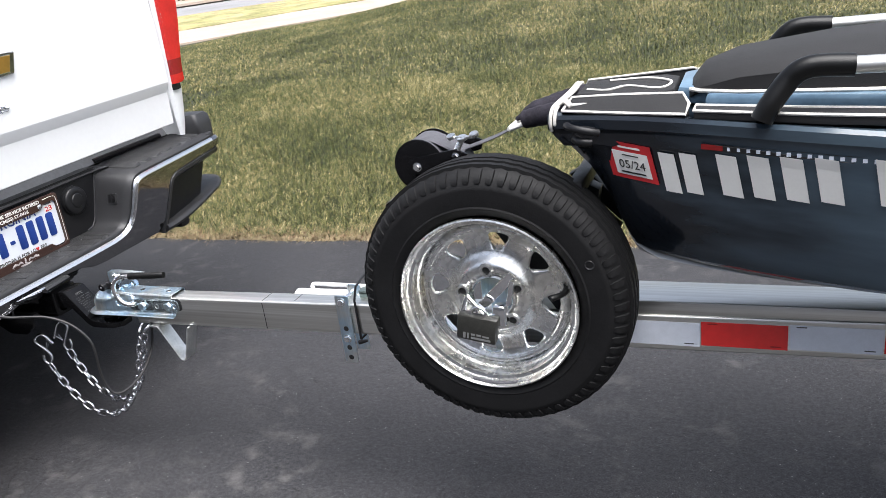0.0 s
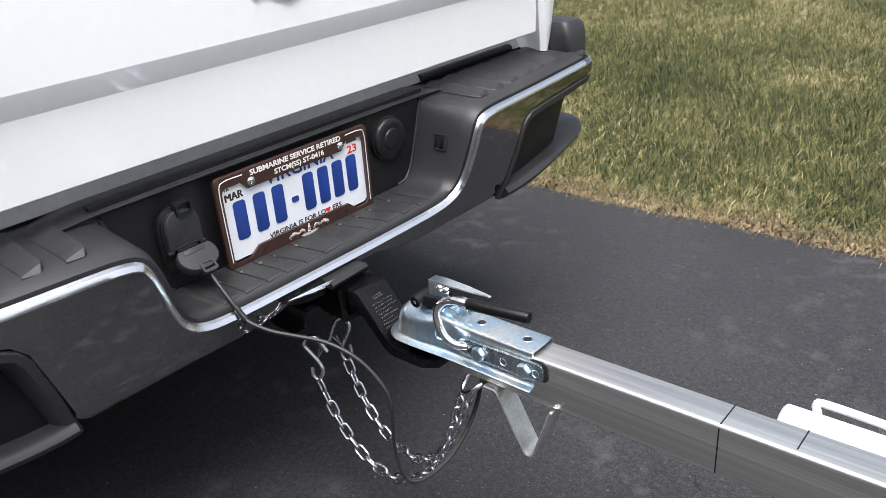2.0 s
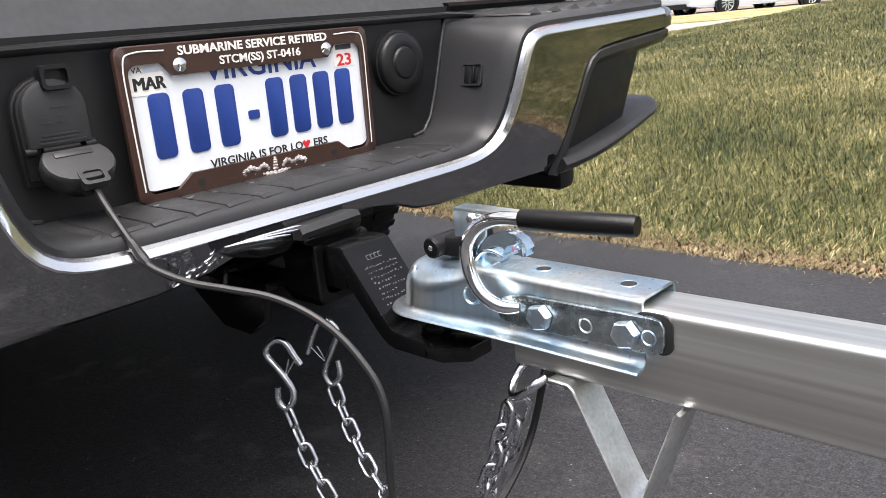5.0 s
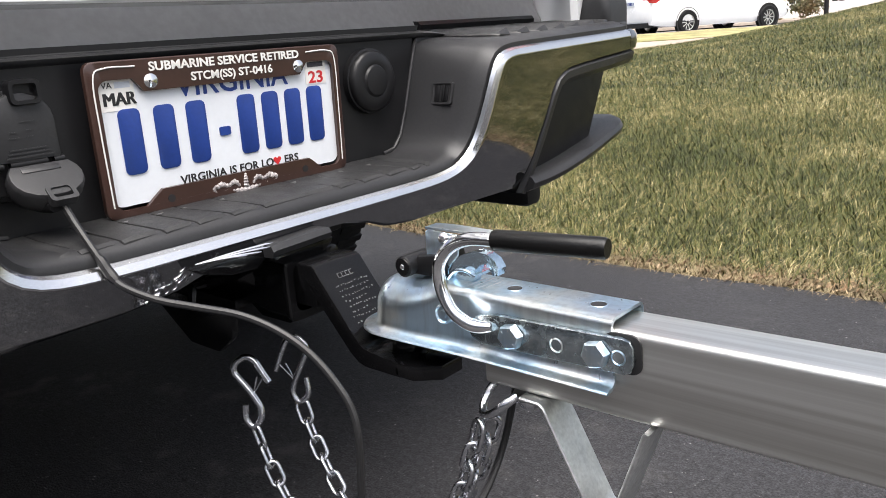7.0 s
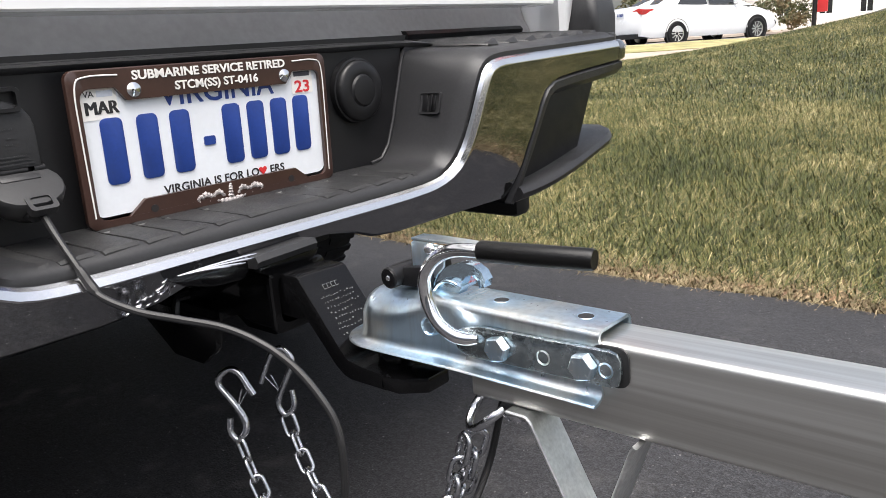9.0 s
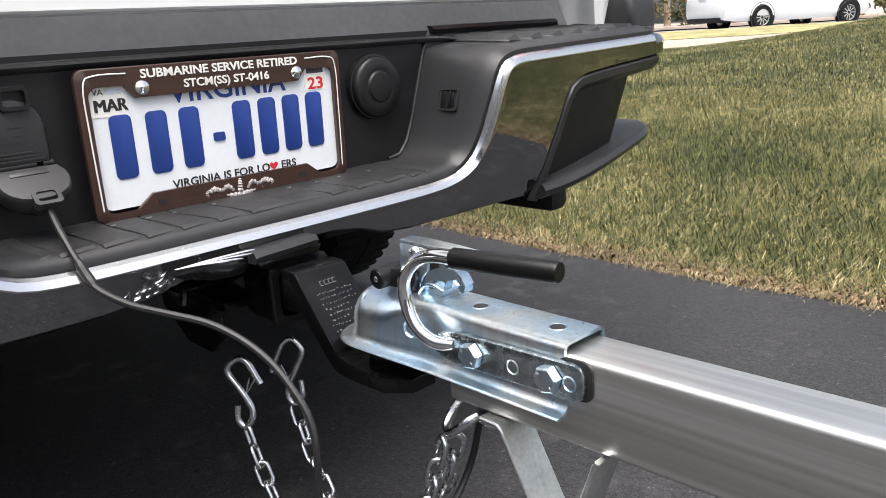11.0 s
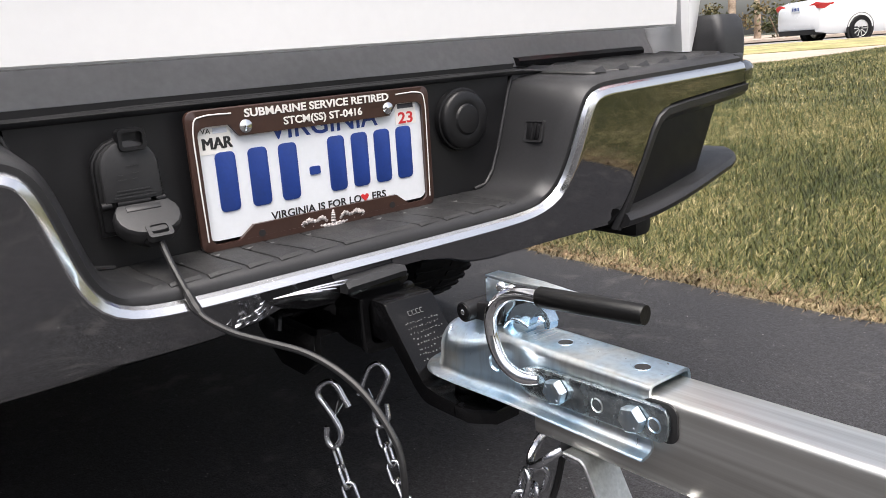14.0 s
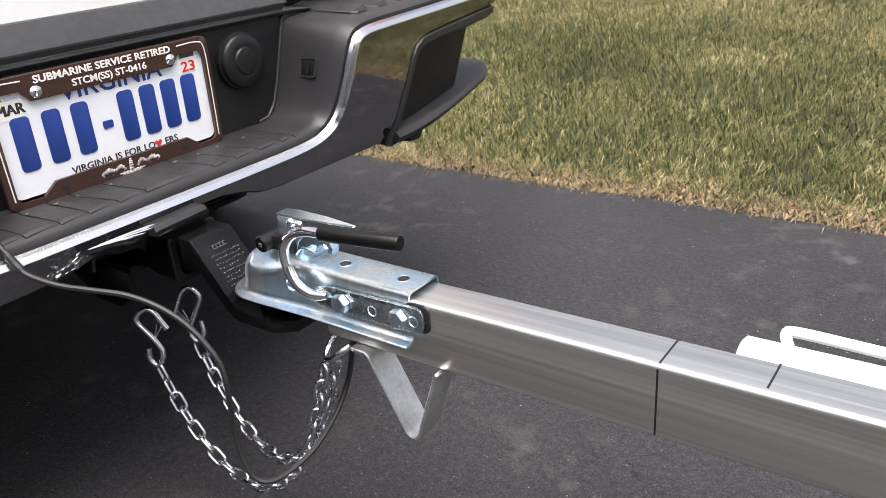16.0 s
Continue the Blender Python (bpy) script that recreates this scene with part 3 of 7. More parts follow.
def rim_curve():
    half = []
    for (a, b), (c, d) in zip(RIM, RIM[1:]):
        k = max(2, int(math.hypot(c - a, d - b) / 0.018))
        half += [(a + (c - a) * i / k, b + (d - b) * i / k) for i in range(k)]
    half.append(RIM[-1])
    # soften the corners
    for _ in range(3):
        half = [half[0]] + [((p[0] + 2 * q[0] + r[0]) / 4, (p[1] + 2 * q[1] + r[1]) / 4) for p, q, r in zip(half, half[1:], half[2:])] + [half[-1]]
    return [(-y, z) for y, z in half[:0:-1]] + half


def offset_curve(c, d):
    """The curve moved by d downwards/outwards along its normal."""
    out = []
    for i, (y, z) in enumerate(c):
        a, b = c[max(i - 1, 0)], c[min(i + 1, len(c) - 1)]
        t = Vector((b[0] - a[0], b[1] - a[1])).normalized()
        out.append((y + t.y * d, z - t.x * d))
    return out


def chrome_x(y, z):
    """The bumper's face: bowed in plan, tucking in towards the road."""
    return face_x(y) - 0.09 * (0.70 - z) - 0.62 * max(0.0, 0.69 - z) * (0.70 - z)


def build_bumper():
    c0 = rim_curve()
    c1, c2, c3 = offset_curve(c0, 0.0032), offset_curve(c0, 0.0106), offset_curve(c0, 0.0126)
    b = bmesh.new()
    rows = []
    # spread along the lower edge by y alone
    for i, (y, z) in enumerate(c0):
        yb = y
        zb = lerp(LOW, abs(yb))
        y3, z3 = c3[i]
        fx = chrome_x(y, z)
        row = [(fx - 0.0105, *c0[i]), (fx - 0.0050, *c1[i]), (fx - 0.0012, *c2[i]), (chrome_x(y3, z3), y3, z3)]
        for k in (0.04, 0.2, 0.4, 0.6, 0.8, 0.93):
            zz = z3 + (zb - z3) * k
            yk = y3 + (yb - y3) * k
            row.append((chrome_x(yk, zz) - 0.0003, yk, zz))
        fb = chrome_x(yb, zb)
        row.append((fb - 0.006, yb, zb - 0.001))
        row.append((fb - 0.036, yb, zb + 0.001))
        rows.append(row)
    loft(b, rows)
    k = len(rows[0]) - 1
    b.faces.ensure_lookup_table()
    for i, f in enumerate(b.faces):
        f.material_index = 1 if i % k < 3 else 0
    bumper = part("bumper", b, [DIMCHROME, LITCHROME], truck, "polished chrome step bumper face", 30)

    # black plastic that lines the rim: treads, recess walls and end pads
    BACK = [(0.0, 0.553), (0.24, 0.553), (0.268, 0.556), (0.286, 0.570), (0.300, 0.600), (0.320, 0.660), (0.331, 0.695), (0.339, 0.709),
            (0.355, 0.713), (0.45, 0.714), (0.60, 0.716), (0.785, 0.719)]
    b = bmesh.new()
    up1, up2, up3 = offset_curve(c0, -0.006), offset_curve(c0, -0.012), offset_curve(c0, -0.016)
    rows = []
    for i, (y, z) in enumerate(c0):
        # position on the rim table nearest to this point, then the same corner on the back table
        a = abs(y)
        yb = lerp([(0, 0), (0.255, 0.24), (0.282, 0.268), (0.299, 0.286), (0.310, 0.300), (0.326, 0.320), (0.335, 0.331), (0.345, 0.339), (0.362, 0.355), (0.785, 0.785)], a)
        zb = lerp(BACK, yb)
        yb = math.copysign(yb, y)
        out = ease(0.330, 0.365, a)
        xb = -0.021 * (1 - out) - 0.075 * out
        fx = chrome_x(y, z)
        mid = 1 - ease(0.245, 0.300, a)
        set2, set3 = 0.022 - 0.0065 * mid, 0.038 - 0.0130 * mid
        pts = [(fx - 0.0125, y, z - 0.002), (fx - 0.0120, *up1[i]), (fx - set2, *up2[i]), (fx - set3, *up3[i])]
        y3, z3 = up3[i]
        for k in (0.3, 0.65, 1.0):
            pts.append((fx - set3 + (xb - fx + set3) * k, y3 + (yb - y3) * k, z3 + (zb - z3) * k))
        rows.append(pts)
    loft(b, rows)
    part("bumper_pad", b, PLASTIC, truck, "textured black plastic step pads", 50)

    # back wall of the plate recess and the bar above it
    b = bmesh.new()
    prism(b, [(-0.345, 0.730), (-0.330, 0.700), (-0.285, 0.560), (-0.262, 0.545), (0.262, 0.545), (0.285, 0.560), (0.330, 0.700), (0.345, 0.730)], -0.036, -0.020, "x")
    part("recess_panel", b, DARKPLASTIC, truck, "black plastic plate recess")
    b = bmesh.new()
    bar_rows = []
    for y in np.linspace(-0.47, 0.47, 48):
        t = ease(0.335, 0.455, abs(y))
        bar_rows.append([(x, y, z + (0.7115 - z) * t if z > 0.705 else z) for x, z in ((-0.0195, 0.7125), (-0.013, 0.7160), (-0.0115, 0.7190), (-0.0165, 0.7222), (-0.045, 0.7238), (-0.070, 0.7245), (-0.104, 0.7250), (-0.104, 0.70))])
    loft(b, bar_rows, caps=True)
    part("upper_bar", b, PLASTIC, truck)
    for s in (-1, 1):
        b = bmesh.new()
        loft(b, [[(-0.02, s * y, 0.706), (-0.02, s * y, 0.7135 + 0.006 * (y - 0.33)), (-0.115, s * y, 0.7165 + 0.006 * (y - 0.33)), (-0.115, s * y, 0.70)] for y in (0.33, 0.5, 0.65, 0.795)], caps=True)
        part("pad_back", b, PLASTIC, truck)

    # thin tube added along the recess border to draw its highlight line
    b = bmesh.new()
    border_line = [(-0.250, 0.556), (-0.272, 0.560), (-0.288, 0.578), (-0.302, 0.612), (-0.322, 0.672), (-0.333, 0.706), (-0.340, 0.7195), (-0.2, 0.7215), (0.2, 0.7215), (0.340, 0.7195), (0.333, 0.706), (0.322, 0.672), (0.302, 0.612), (0.288, 0.578), (0.272, 0.560), (0.250, 0.556)]
    tube(b, [(-0.0185, y, z) for y, z in border_line], 0.0026, 7)
    part("recess_bead", b, PLASTIC, truck)

    # tread panels: on the shelf and on both end pads, with grooves between them
    def rib(line, y, w0, w1, skew, top=0.0030):
        rb = bmesh.new()
        prs = []
        for k, (x, z) in enumerate(line):
            t = k / (len(line) - 1)
            yy, w = y + skew * t, w0 + (w1 - w0) * t
            h = top if k < len(line) - 1 else -0.0012
            prs.append([(x, yy - w / 2, z - 0.002), (x, yy - w / 2 + 0.002, z + 0.0004), (x, yy + w / 2 - 0.0022, z + h), (x, yy + w / 2 - 0.0004, z + h * 0.9), (x, yy + w / 2, z - 0.002)])
        loft(rb, prs, close_v=True, caps=True)
        part("tread_panel", rb, TREAD, truck, "", 20)

    # shelf: broad panels parted by narrow slanting grooves; one panel in the middle is wide
    GROOVES = [(-0.252, -0.246), (-0.236, -0.229), (-0.198, -0.1905), (-0.161, -0.150), (-0.127, -0.1155), (-0.098, -0.0765), (-0.0535, -0.037), (0.048, 0.0745), (0.091, 0.114), (0.126, 0.160), (0.176, 0.205), (0.214, 0.232), (0.240, 0.250)]
    for (l0, l1), (r0, r1) in zip(GROOVES, GROOVES[1:]):
        rb = bmesh.new()
        prs = []
        for x, z, gap, h in ((-0.017, 0.5534, 0.0001, 0.0016), (0.008, 0.5520, 0.0004, 0.0020), (0.020, 0.5512, 0.0016, 0.0022), (0.050, 0.5492, 0.0020, 0.0024), (0.0715, 0.5472, 0.0022, 0.0022), (0.0755, 0.5452, 0.0024, 0.0012)):
            t = max(0.0, (x - 0.015) / 0.060)
            ya, yb_ = l0 + (l1 - l0) * t + gap, r0 + (r1 - r0) * t - gap
            lean = 0.0022 if x > 0.06 else 0.0
            prs.append([(x + lean, ya, z - 0.003), (x + lean, ya + 0.0010, z + h * 0.55), (x + lean * 0.6, ya + 0.006, z + h), (x - lean, yb_ - 0.0008, z + h), (x - lean, yb_, z - 0.003)])
        loft(rb, prs, close_v=True, caps=True)
        part("tread_panel", rb, TREAD, truck, "", 25)
    for k, (r0, r1) in enumerate(GROOVES[2:11]):
        rb = bmesh.new()
        w = 0.004 + 0.003 * (k % 3)
        prism(rb, [(0.019, r0 + 0.001), (0.0175, r0 + 0.001 + w), (0.0205, r0 + 0.0015 + w * 0.6), (0.026, r0 + 0.0035)], 0.5528, 0.5539, "z")
        part("worn_edge", rb, MARK, truck)
    for s in (-1, 1):
        for k in range(7):
            y = s * (0.408 + 0.0555 * k)
            fx, up_ = face_x(y), 0.0065 * (abs(y) - 0.36)
            rib([(-0.062, 0.7150 + up_), (-0.022, 0.7138 + up_), (fx - 0.052, 0.7106 + up_), (fx - 0.042, 0.7098 + up_), (fx - 0.036, 0.7092 + up_)], y, 0.040, 0.026, s * 0.010, 0.0078)

    for s in (-1, 1):
        # upright end block beside the bed
        b = bmesh.new()
        rows = []
        for z, x0, x1, y0, y1 in ((0.690, -0.12, 0.056, 0.790, 0.850), (0.705, -0.12, 0.057, 0.780, 0.853), (0.715, -0.12, 0.056, 0.772, 0.856), (0.745, -0.118, 0.053, 0.774, 0.862), (0.772, -0.115, 0.048, 0.776, 0.860), (0.782, -0.108, 0.040, 0.782, 0.852)):
            ring = rounded(x0, y0, x1, y1, 0.016, 4)
            rows.append([(u, s * v, z) for u, v in ring])
        loft(b, rows, close_v=True, caps=True)
        part("end_block", b, PLASTIC, truck, "black plastic bumper end block")
        b = bmesh.new()
        prism(b, [(-0.04, s * 0.778), (0.080, s * 0.778), (0.078, s * 0.800), (0.068, s * 0.822), (0.048, s * 0.838), (-0.04, s * 0.846)], 0.690, 0.7135, "z", 0.004)
        part("pad_end", b, PLASTIC, truck)
        # chrome return round the corner
        b = bmesh.new()
        rows = []
        for k in range(9):
            a = radians(90 * k / 8 * 0.92)
            rows.append([(chrome_x(0.785, z) + dx_ - 0.055 * (1 - math.cos(a)), s * (0.7835 + (0.074 + dx_) * math.sin(a)), z) for dx_, z in ((-0.0105, 0.7005), (-0.0050, 0.6972), (-0.0012, 0.6915), (0.0002, 0.6895), (0.0002, 0.678), (0.0002, 0.668), (-0.006, 0.6632), (-0.036, 0.6645))])
        loft(b, rows)
        part("chrome_corner", b, DIMCHROME, bumper)
        # hooded lip over the corner step, wall behind it, and the step itself
        b = bmesh.new()
        path = [(0.470, 0.460), (0.480, 0.492), (0.493, 0.550), (0.512, 0.614), (0.524, 0.634), (0.545, 0.645), (0.60, 0.650), (0.70, 0.656), (0.80, 0.662), (0.848, 0.662)]
        rows = []
        for i, (y, z) in enumerate(path):
            fx = chrome_x(y, z) - (0.0 if y < 0.79 else 0.05 * ease(0.79, 0.86, y))
            a, c = path[max(0, i - 1)], path[min(len(path) - 1, i + 1)]
            t = Vector((c[0] - a[0], c[1] - a[1])).normalized()
            ny, nz = t.y, -t.x
            rows.append([(fx - 0.006, s * (y - ny * 0.003), z - nz * 0.003), (fx + 0.0035, s * (y + ny * 0.001), z + nz * 0.001), (fx + 0.002, s * (y + ny * 0.012), z + nz * 0.012),
                         (fx - 0.010, s * (y + ny * 0.022), z + nz * 0.022), (fx - 0.075, s * (y + ny * 0.032), z + nz * 0.032)])
        loft(b, rows)
        part("step_hood", b, PLASTIC, truck, "black plastic hood over the corner step")
        b = bmesh.new()
        prism(b, [(s * 0.49, 0.47), (s * 0.690, 0.478), (s * 0.787, 0.66), (s * 0.53, 0.655)], -0.05, 0.050, "x", 0.006)
        part("step_wall", b, DARKPLASTIC, truck)
        b = bmesh.new()
        rows = []
        for k in range(17):
            t = k / 16
            y = 0.480 + 0.412 * t
            front = chrome_x(y, 0.49) + 0.012 + 0.012 * math.sin(math.pi * t)
            if t > 0.72:
                q = (t - 0.72) / 0.28
                front = front - (front + 0.06) * (1 - math.sqrt(max(0.0, 1 - q * q))) * 0.85
            zc = 0.476 + 0.050 * ease(0.0, 0.95, t)
            th = 0.015 if t < 0.98 else 0.010
            rows.append([(-0.06, s * y, zc + th * 0.8), (front - 0.016, s * y, zc + th * 0.8), (front - 0.005, s * y, zc + th * 0.55), (front, s * y, zc), (front - 0.004, s * y, zc - th * 0.6), (front - 0.016, s * y, zc - th), (-0.06, s * y, zc - th)])
        loft(b, rows, close_v=True, caps=True)
        part("corner_step", b, PLASTIC, truck, "black plastic corner step")
    return bumper


bumper = build_bumper()
for ob in truck.children_recursive:      # the near half sits a little further out
    for v in ob.data.vertices:
        if v.co.y < 0:
            v.co.y -= 0.016 * ease(0.03, 0.26, -v.co.y)
        elif ob.name in ("bumper", "bumper_pad"):
            v.co.y += 0.015 * ease(0.06, 0.26, v.co.y) * (1 - ease(0.38, 0.72, v.co.y)) * ease(-0.01, 0.06, v.co.x) * ease(0.50, 0.55, v.co.z)

# things set into the recess
b = bmesh.new()
m_round = Matrix.Translation((-0.020, 0.231, 0.660)) @ Matrix.Rotation(radians(90), 4, "Y")
disc_stack(b, [(0, 0.022), (0.017, 0.022), (0.0195, 0.0215), (0.0205, 0.0195), (0.022, 0.0185), (0.024, 0.0190), (0.037, 0.0180), (0.0405, 0.0150), (0.0415, 0.009), (0.0440, 0.0085), (0.0445, 0.0), (0, 0)], m_round, 40)
part("tow_socket_cap", b, DARKPLASTIC, truck, "round black socket cap")
SY = -0.241                      # socket's middle


def arch(half, z0, z1, n=9):
    """A flat-bottomed outline with a round top."""
    r = half * 0.92
    top = [(SY + half * math.cos(radians(180 * k / n)), z1 - r + r * math.sin(radians(180 * k / n))) for k in range(n + 1)]
    return [(SY - half, z0), (SY + half, z0)] + top


b = bmesh.new()
prism(b, arch(0.0355, 0.592, 0.694), -0.014, -0.004, "x", 0.003)
prism(b, arch(0.0335, 0.598, 0.692), -0.005, 0.003, "x", 0.003)
trailer_socket = part("trailer_socket", b, DARKPLASTIC, truck, "black trailer socket with its lid open")
b = bmesh.new()
prism(b, arch(0.0300, 0.628, 0.692), 0.002, 0.0105, "x", 0.004)
for k in range(3):
    prism(b, [(SY - 0.021 + 0.002 * k, 0.632 + 0.0035 * k), (SY + 0.023 - 0.003 * k, 0.632 + 0.0035 * k), (SY + 0.023 - 0.003 * k, 0.6334 + 0.0035 * k), (SY - 0.021 + 0.002 * k, 0.6334 + 0.0035 * k)], 0.010, 0.0114, "x")
for y0, y1, z in ((-0.016, -0.006, 0.650), (-0.014, -0.008, 0.655), (0.000, 0.007, 0.650), (0.001, 0.008, 0.656), (-0.004, 0.010, 0.664)):
    prism(b, [(SY + y0, z), (SY + y1, z), (SY + y1, z + 0.0012), (SY + y0, z + 0.0012)], 0.010, 0.0111, "x")
part("socket_lid", b, PLASTIC, trailer_socket)
b = bmesh.new()
TAB = rounded(SY - 0.009, 0.680, SY + 0.020, 0.7030, 0.005, 4)
TABIN = rounded(SY - 0.005, 0.684, SY + 0.016, 0.699, 0.003, 4)
loft(b, [[(0.002, y, z) for y, z in TAB], [(0.014, y, z) for y, z in TAB], [(0.0155, y + (SY + 0.0055 - y) * 0.04, 0.6915 + (z - 0.6915) * 0.96) for y, z in TAB], [(0.0155, y, z) for y, z in TABIN], [(0.008, y, z) for y, z in TABIN]], close_v=True, caps=True)
part("lid_catch", b, DARKPLASTIC, trailer_socket)
b = bmesh.new()
for y0, y1 in ((-0.034, -0.024), (-0.018, 0.016), (0.022, 0.032)):
    tube(b, [(0.006, SY + y0, 0.626), (0.006, SY + y1, 0.626)], 0.0042, 10)
part("lid_hinge", b, DARKPLASTIC, trailer_socket)
# sprung cover lying on the plug: a D-shaped cap that slopes outwards
fm = Matrix(((0, 0.742, 0.670, 0.008), (1, 0, 0, -0.2335), (0, -0.670, 0.742, 0.6245), (0, 0, 0, 1)))
DEE = [(-0.028, 0.0), (0.028, 0.0), (0.033, 0.008), (0.0345, 0.016), (0.033, 0.025), (0.028, 0.033), (0.019, 0.039), (0.008, 0.042), (-0.008, 0.042), (-0.019, 0.039), (-0.028, 0.033), (-0.033, 0.025), (-0.0345, 0.016), (-0.033, 0.008)]
b = bmesh.new()
rows = []
for k, w in ((0.88, 0.0012), (0.94, 0.001), (0.985, -0.001), (1.0, -0.004), (1.0, -0.012), (0.95, -0.019), (0.82, -0.025), (0.6, -0.028)):
    rows.append([fm @ Vector((u * k, 0.018 + (v - 0.018) * k, w)) for u, v in DEE])
loft(b, rows, close_v=True, caps=True)
box(b, (-0.020, 0.004, 0.0), (0.016, 0.011, 0.0022), 0.0008, m=fm)
cover = part("socket_cover", b, PLASTIC, trailer_socket, "black sprung cover over the plug")
b = bmesh.new()
LIP = rounded(-0.010, 0.031, 0.016, 0.050, 0.004, 3)
LIPIN = rounded(-0.006, 0.034, 0.012, 0.046, 0.003, 3)
loft(b, [[fm @ Vector((u, v, -0.006)) for u, v in LIP], [fm @ Vector((u, v, 0.0030)) for u, v in LIP], [fm @ Vector((u, v, 0.0030)) for u, v in LIPIN], [fm @ Vector((u, v, -0.004)) for u, v in LIPIN]], close_v=True, caps=True)
part("cover_catch", b, PLASTIC, cover)
b = bmesh.new()
tube(b, [(-0.010, -0.236, 0.598), (0.012, -0.236, 0.592), (0.024, -0.236, 0.589), (0.036, -0.237, 0.586)], [0.016, 0.015, 0.011, 0.006], 16)
part("trailer_plug", b, DARKPLASTIC, trailer_socket, "black trailer plug pushed in")
b = bmesh.new()
m_usb = Matrix.Translation((0.040, 0.3190, 0.634)) @ Matrix.Rotation(radians(3), 4, "Z") @ Matrix.Rotation(radians(-17), 4, "X")
OUTER, INNER = rounded(-0.019, -0.016, 0.019, 0.016, 0.004, 3), rounded(-0.0165, -0.0135, 0.0165, 0.0135, 0.003, 3)
loft(b, [[m_usb @ Vector((u, 0.006, v)) for u, v in OUTER], [m_usb @ Vector((u, -0.0016, v)) for u, v in OUTER], [m_usb @ Vector((u, -0.0018, v)) for u, v in INNER], [m_usb @ Vector((u, 0.0012, v)) for u, v in INNER]], close_v=True)
pocket = part("latch_pocket", b, PLASTIC, truck, "small square pocket in the recess wall")
b = bmesh.new()
box(b, (-0.017, 0.0006, -0.014), (0.017, 0.004, 0.014), m=m_usb)
part("pocket_floor", b, BLACKINK, pocket)
b = bmesh.new()
box(b, (0.001, -0.0022, -0.012), (0.005, 0.002, 0.012), 0.0008, m=m_usb)
box(b, (0.006, -0.0012, -0.011), (0.011, 0.002, 0.009), 0.0006, m=m_usb)
box(b, (-0.015, -0.0006, -0.012), (-0.004, 0.002, 0.012), 0.0006, m=m_usb)
part("pocket_insert", b, DARKPLASTIC, pocket)

# licence plate, its frame and lettering
plate = bmesh.new()
prism(plate, rounded(-0.149, 0.560, 0.151, 0.705, 0.012), 0.0, 0.003, "x")
plate = part("licence_plate", plate, PLATEWHITE, truck, "white licence plate with blue characters", 0)
plate.location = (-0.0185, -0.0105, 0.0045)
plate.rotation_euler = (0, radians(1.5), 0)
plate.scale = (1, 1.045, 1)
b = bmesh.new()
OUT = rounded(-0.158, 0.549, 0.160, 0.709, 0.010, 4)
INN = rounded(-0.147, 0.557, 0.149, 0.690, 0.010, 4)
rows = [[(0.002, y, z) for y, z in OUT], [(0.008, y, z) for y, z in OUT], [(0.009, y * 0.99, 0.629 + (z - 0.629) * 0.985) for y, z in OUT],
        [(0.009, y, z) for y, z in INN], [(0.004, y, z) for y, z in INN]]
loft(b, rows, close_v=True)
prism(b, [(-0.112, 0.691), (-0.100, 0.676), (0.098, 0.676), (0.110, 0.691)], 0.004, 0.0088, "x")
prism(b, [(-0.116, 0.556), (-0.096, 0.572), (0.100, 0.572), (0.120, 0.556)], 0.004, 0.0088, "x")
part("plate_frame", b, BROWN, plate, "dark brown plate frame", 30)
for s in (-1, 1):
    b = bmesh.new()
    pts = curve_through([(s * 0.108, 0.702, 0), (s * 0.140, 0.702, 0), (s * 0.1515, 0.692, 0), (s * 0.1525, 0.64, 0), (s * 0.1515, 0.562, 0)], 5)
    strip_bar(b, [(0.0095, p.x + 0.001, p.y) for p in pts], 0.0006, 0.0016, (1, 0, 0))
    part("frame_line", b, WHITEINK, plate)
for y in (-0.092, 0.096):
    b = bmesh.new()
    mm = Matrix.Translation((0.008, y, 0.686)) @ Matrix.Rotation(radians(90), 4, "Y")
    disc_stack(b, [(0, 0.0045), (0.004, 0.004), (0.0075, 0.002), (0.0078, 0.0), (0, 0)], mm, 18)
    part("screw", b, BRIGHT, plate)
for y in (-0.088, 0.092):
    b = bmesh.new()
    mm = Matrix.Translation((0.0088, y, 0.560)) @ Matrix.Rotation(radians(90), 4, "Y")
    disc_stack(b, [(0.0042, 0), (0.0042, 0.0006), (0, 0.0006)], mm, 16)
    part("slot", b, BLACKINK, plate)
RIGHT, UP = (0, 1, 0), (0, 0, 1)
words("frame_caption", "SUBMARINE SERVICE RETIRED", 0.0128, (0.0095, 0.003, 0.7000), RIGHT, UP, WHITEINK, plate, 0.0004, stretch=1.12, bold=0.0003)
words("frame_caption", "STCM(SS) ST-0416", 0.0125, (0.0095, 0.006, 0.6860), RIGHT, UP, WHITEINK, plate, 0.0004, stretch=1.08, bold=0.00025)
words("state_name", "VIRGINIA", 0.035, (0.0032, 0.010, 0.6765), RIGHT, UP, BLUEINK, plate, 0.0004, stretch=1.0, bold=0.0004)
words("slogan", "VIRGINIA IS FOR LO    ERS", 0.0132, (0.0034, 0.008, 0.5755), RIGHT, UP, BLACKINK, plate, 0.0003, stretch=1.04, bold=0.0002)
b = bmesh.new()
heart = [(0.0, -1.0), (0.55, -0.42), (0.95, 0.15), (0.85, 0.62), (0.45, 0.80), (0.0, 0.42), (-0.45, 0.80), (-0.85, 0.62), (-0.95, 0.15), (-0.55, -0.42)]
prism(b, [(0.0560 + 0.0058 * u, 0.5765 + 0.0054 * v) for u, v in heart], 0.003, 0.0037, "x")
part("heart", b, REDINK, plate)
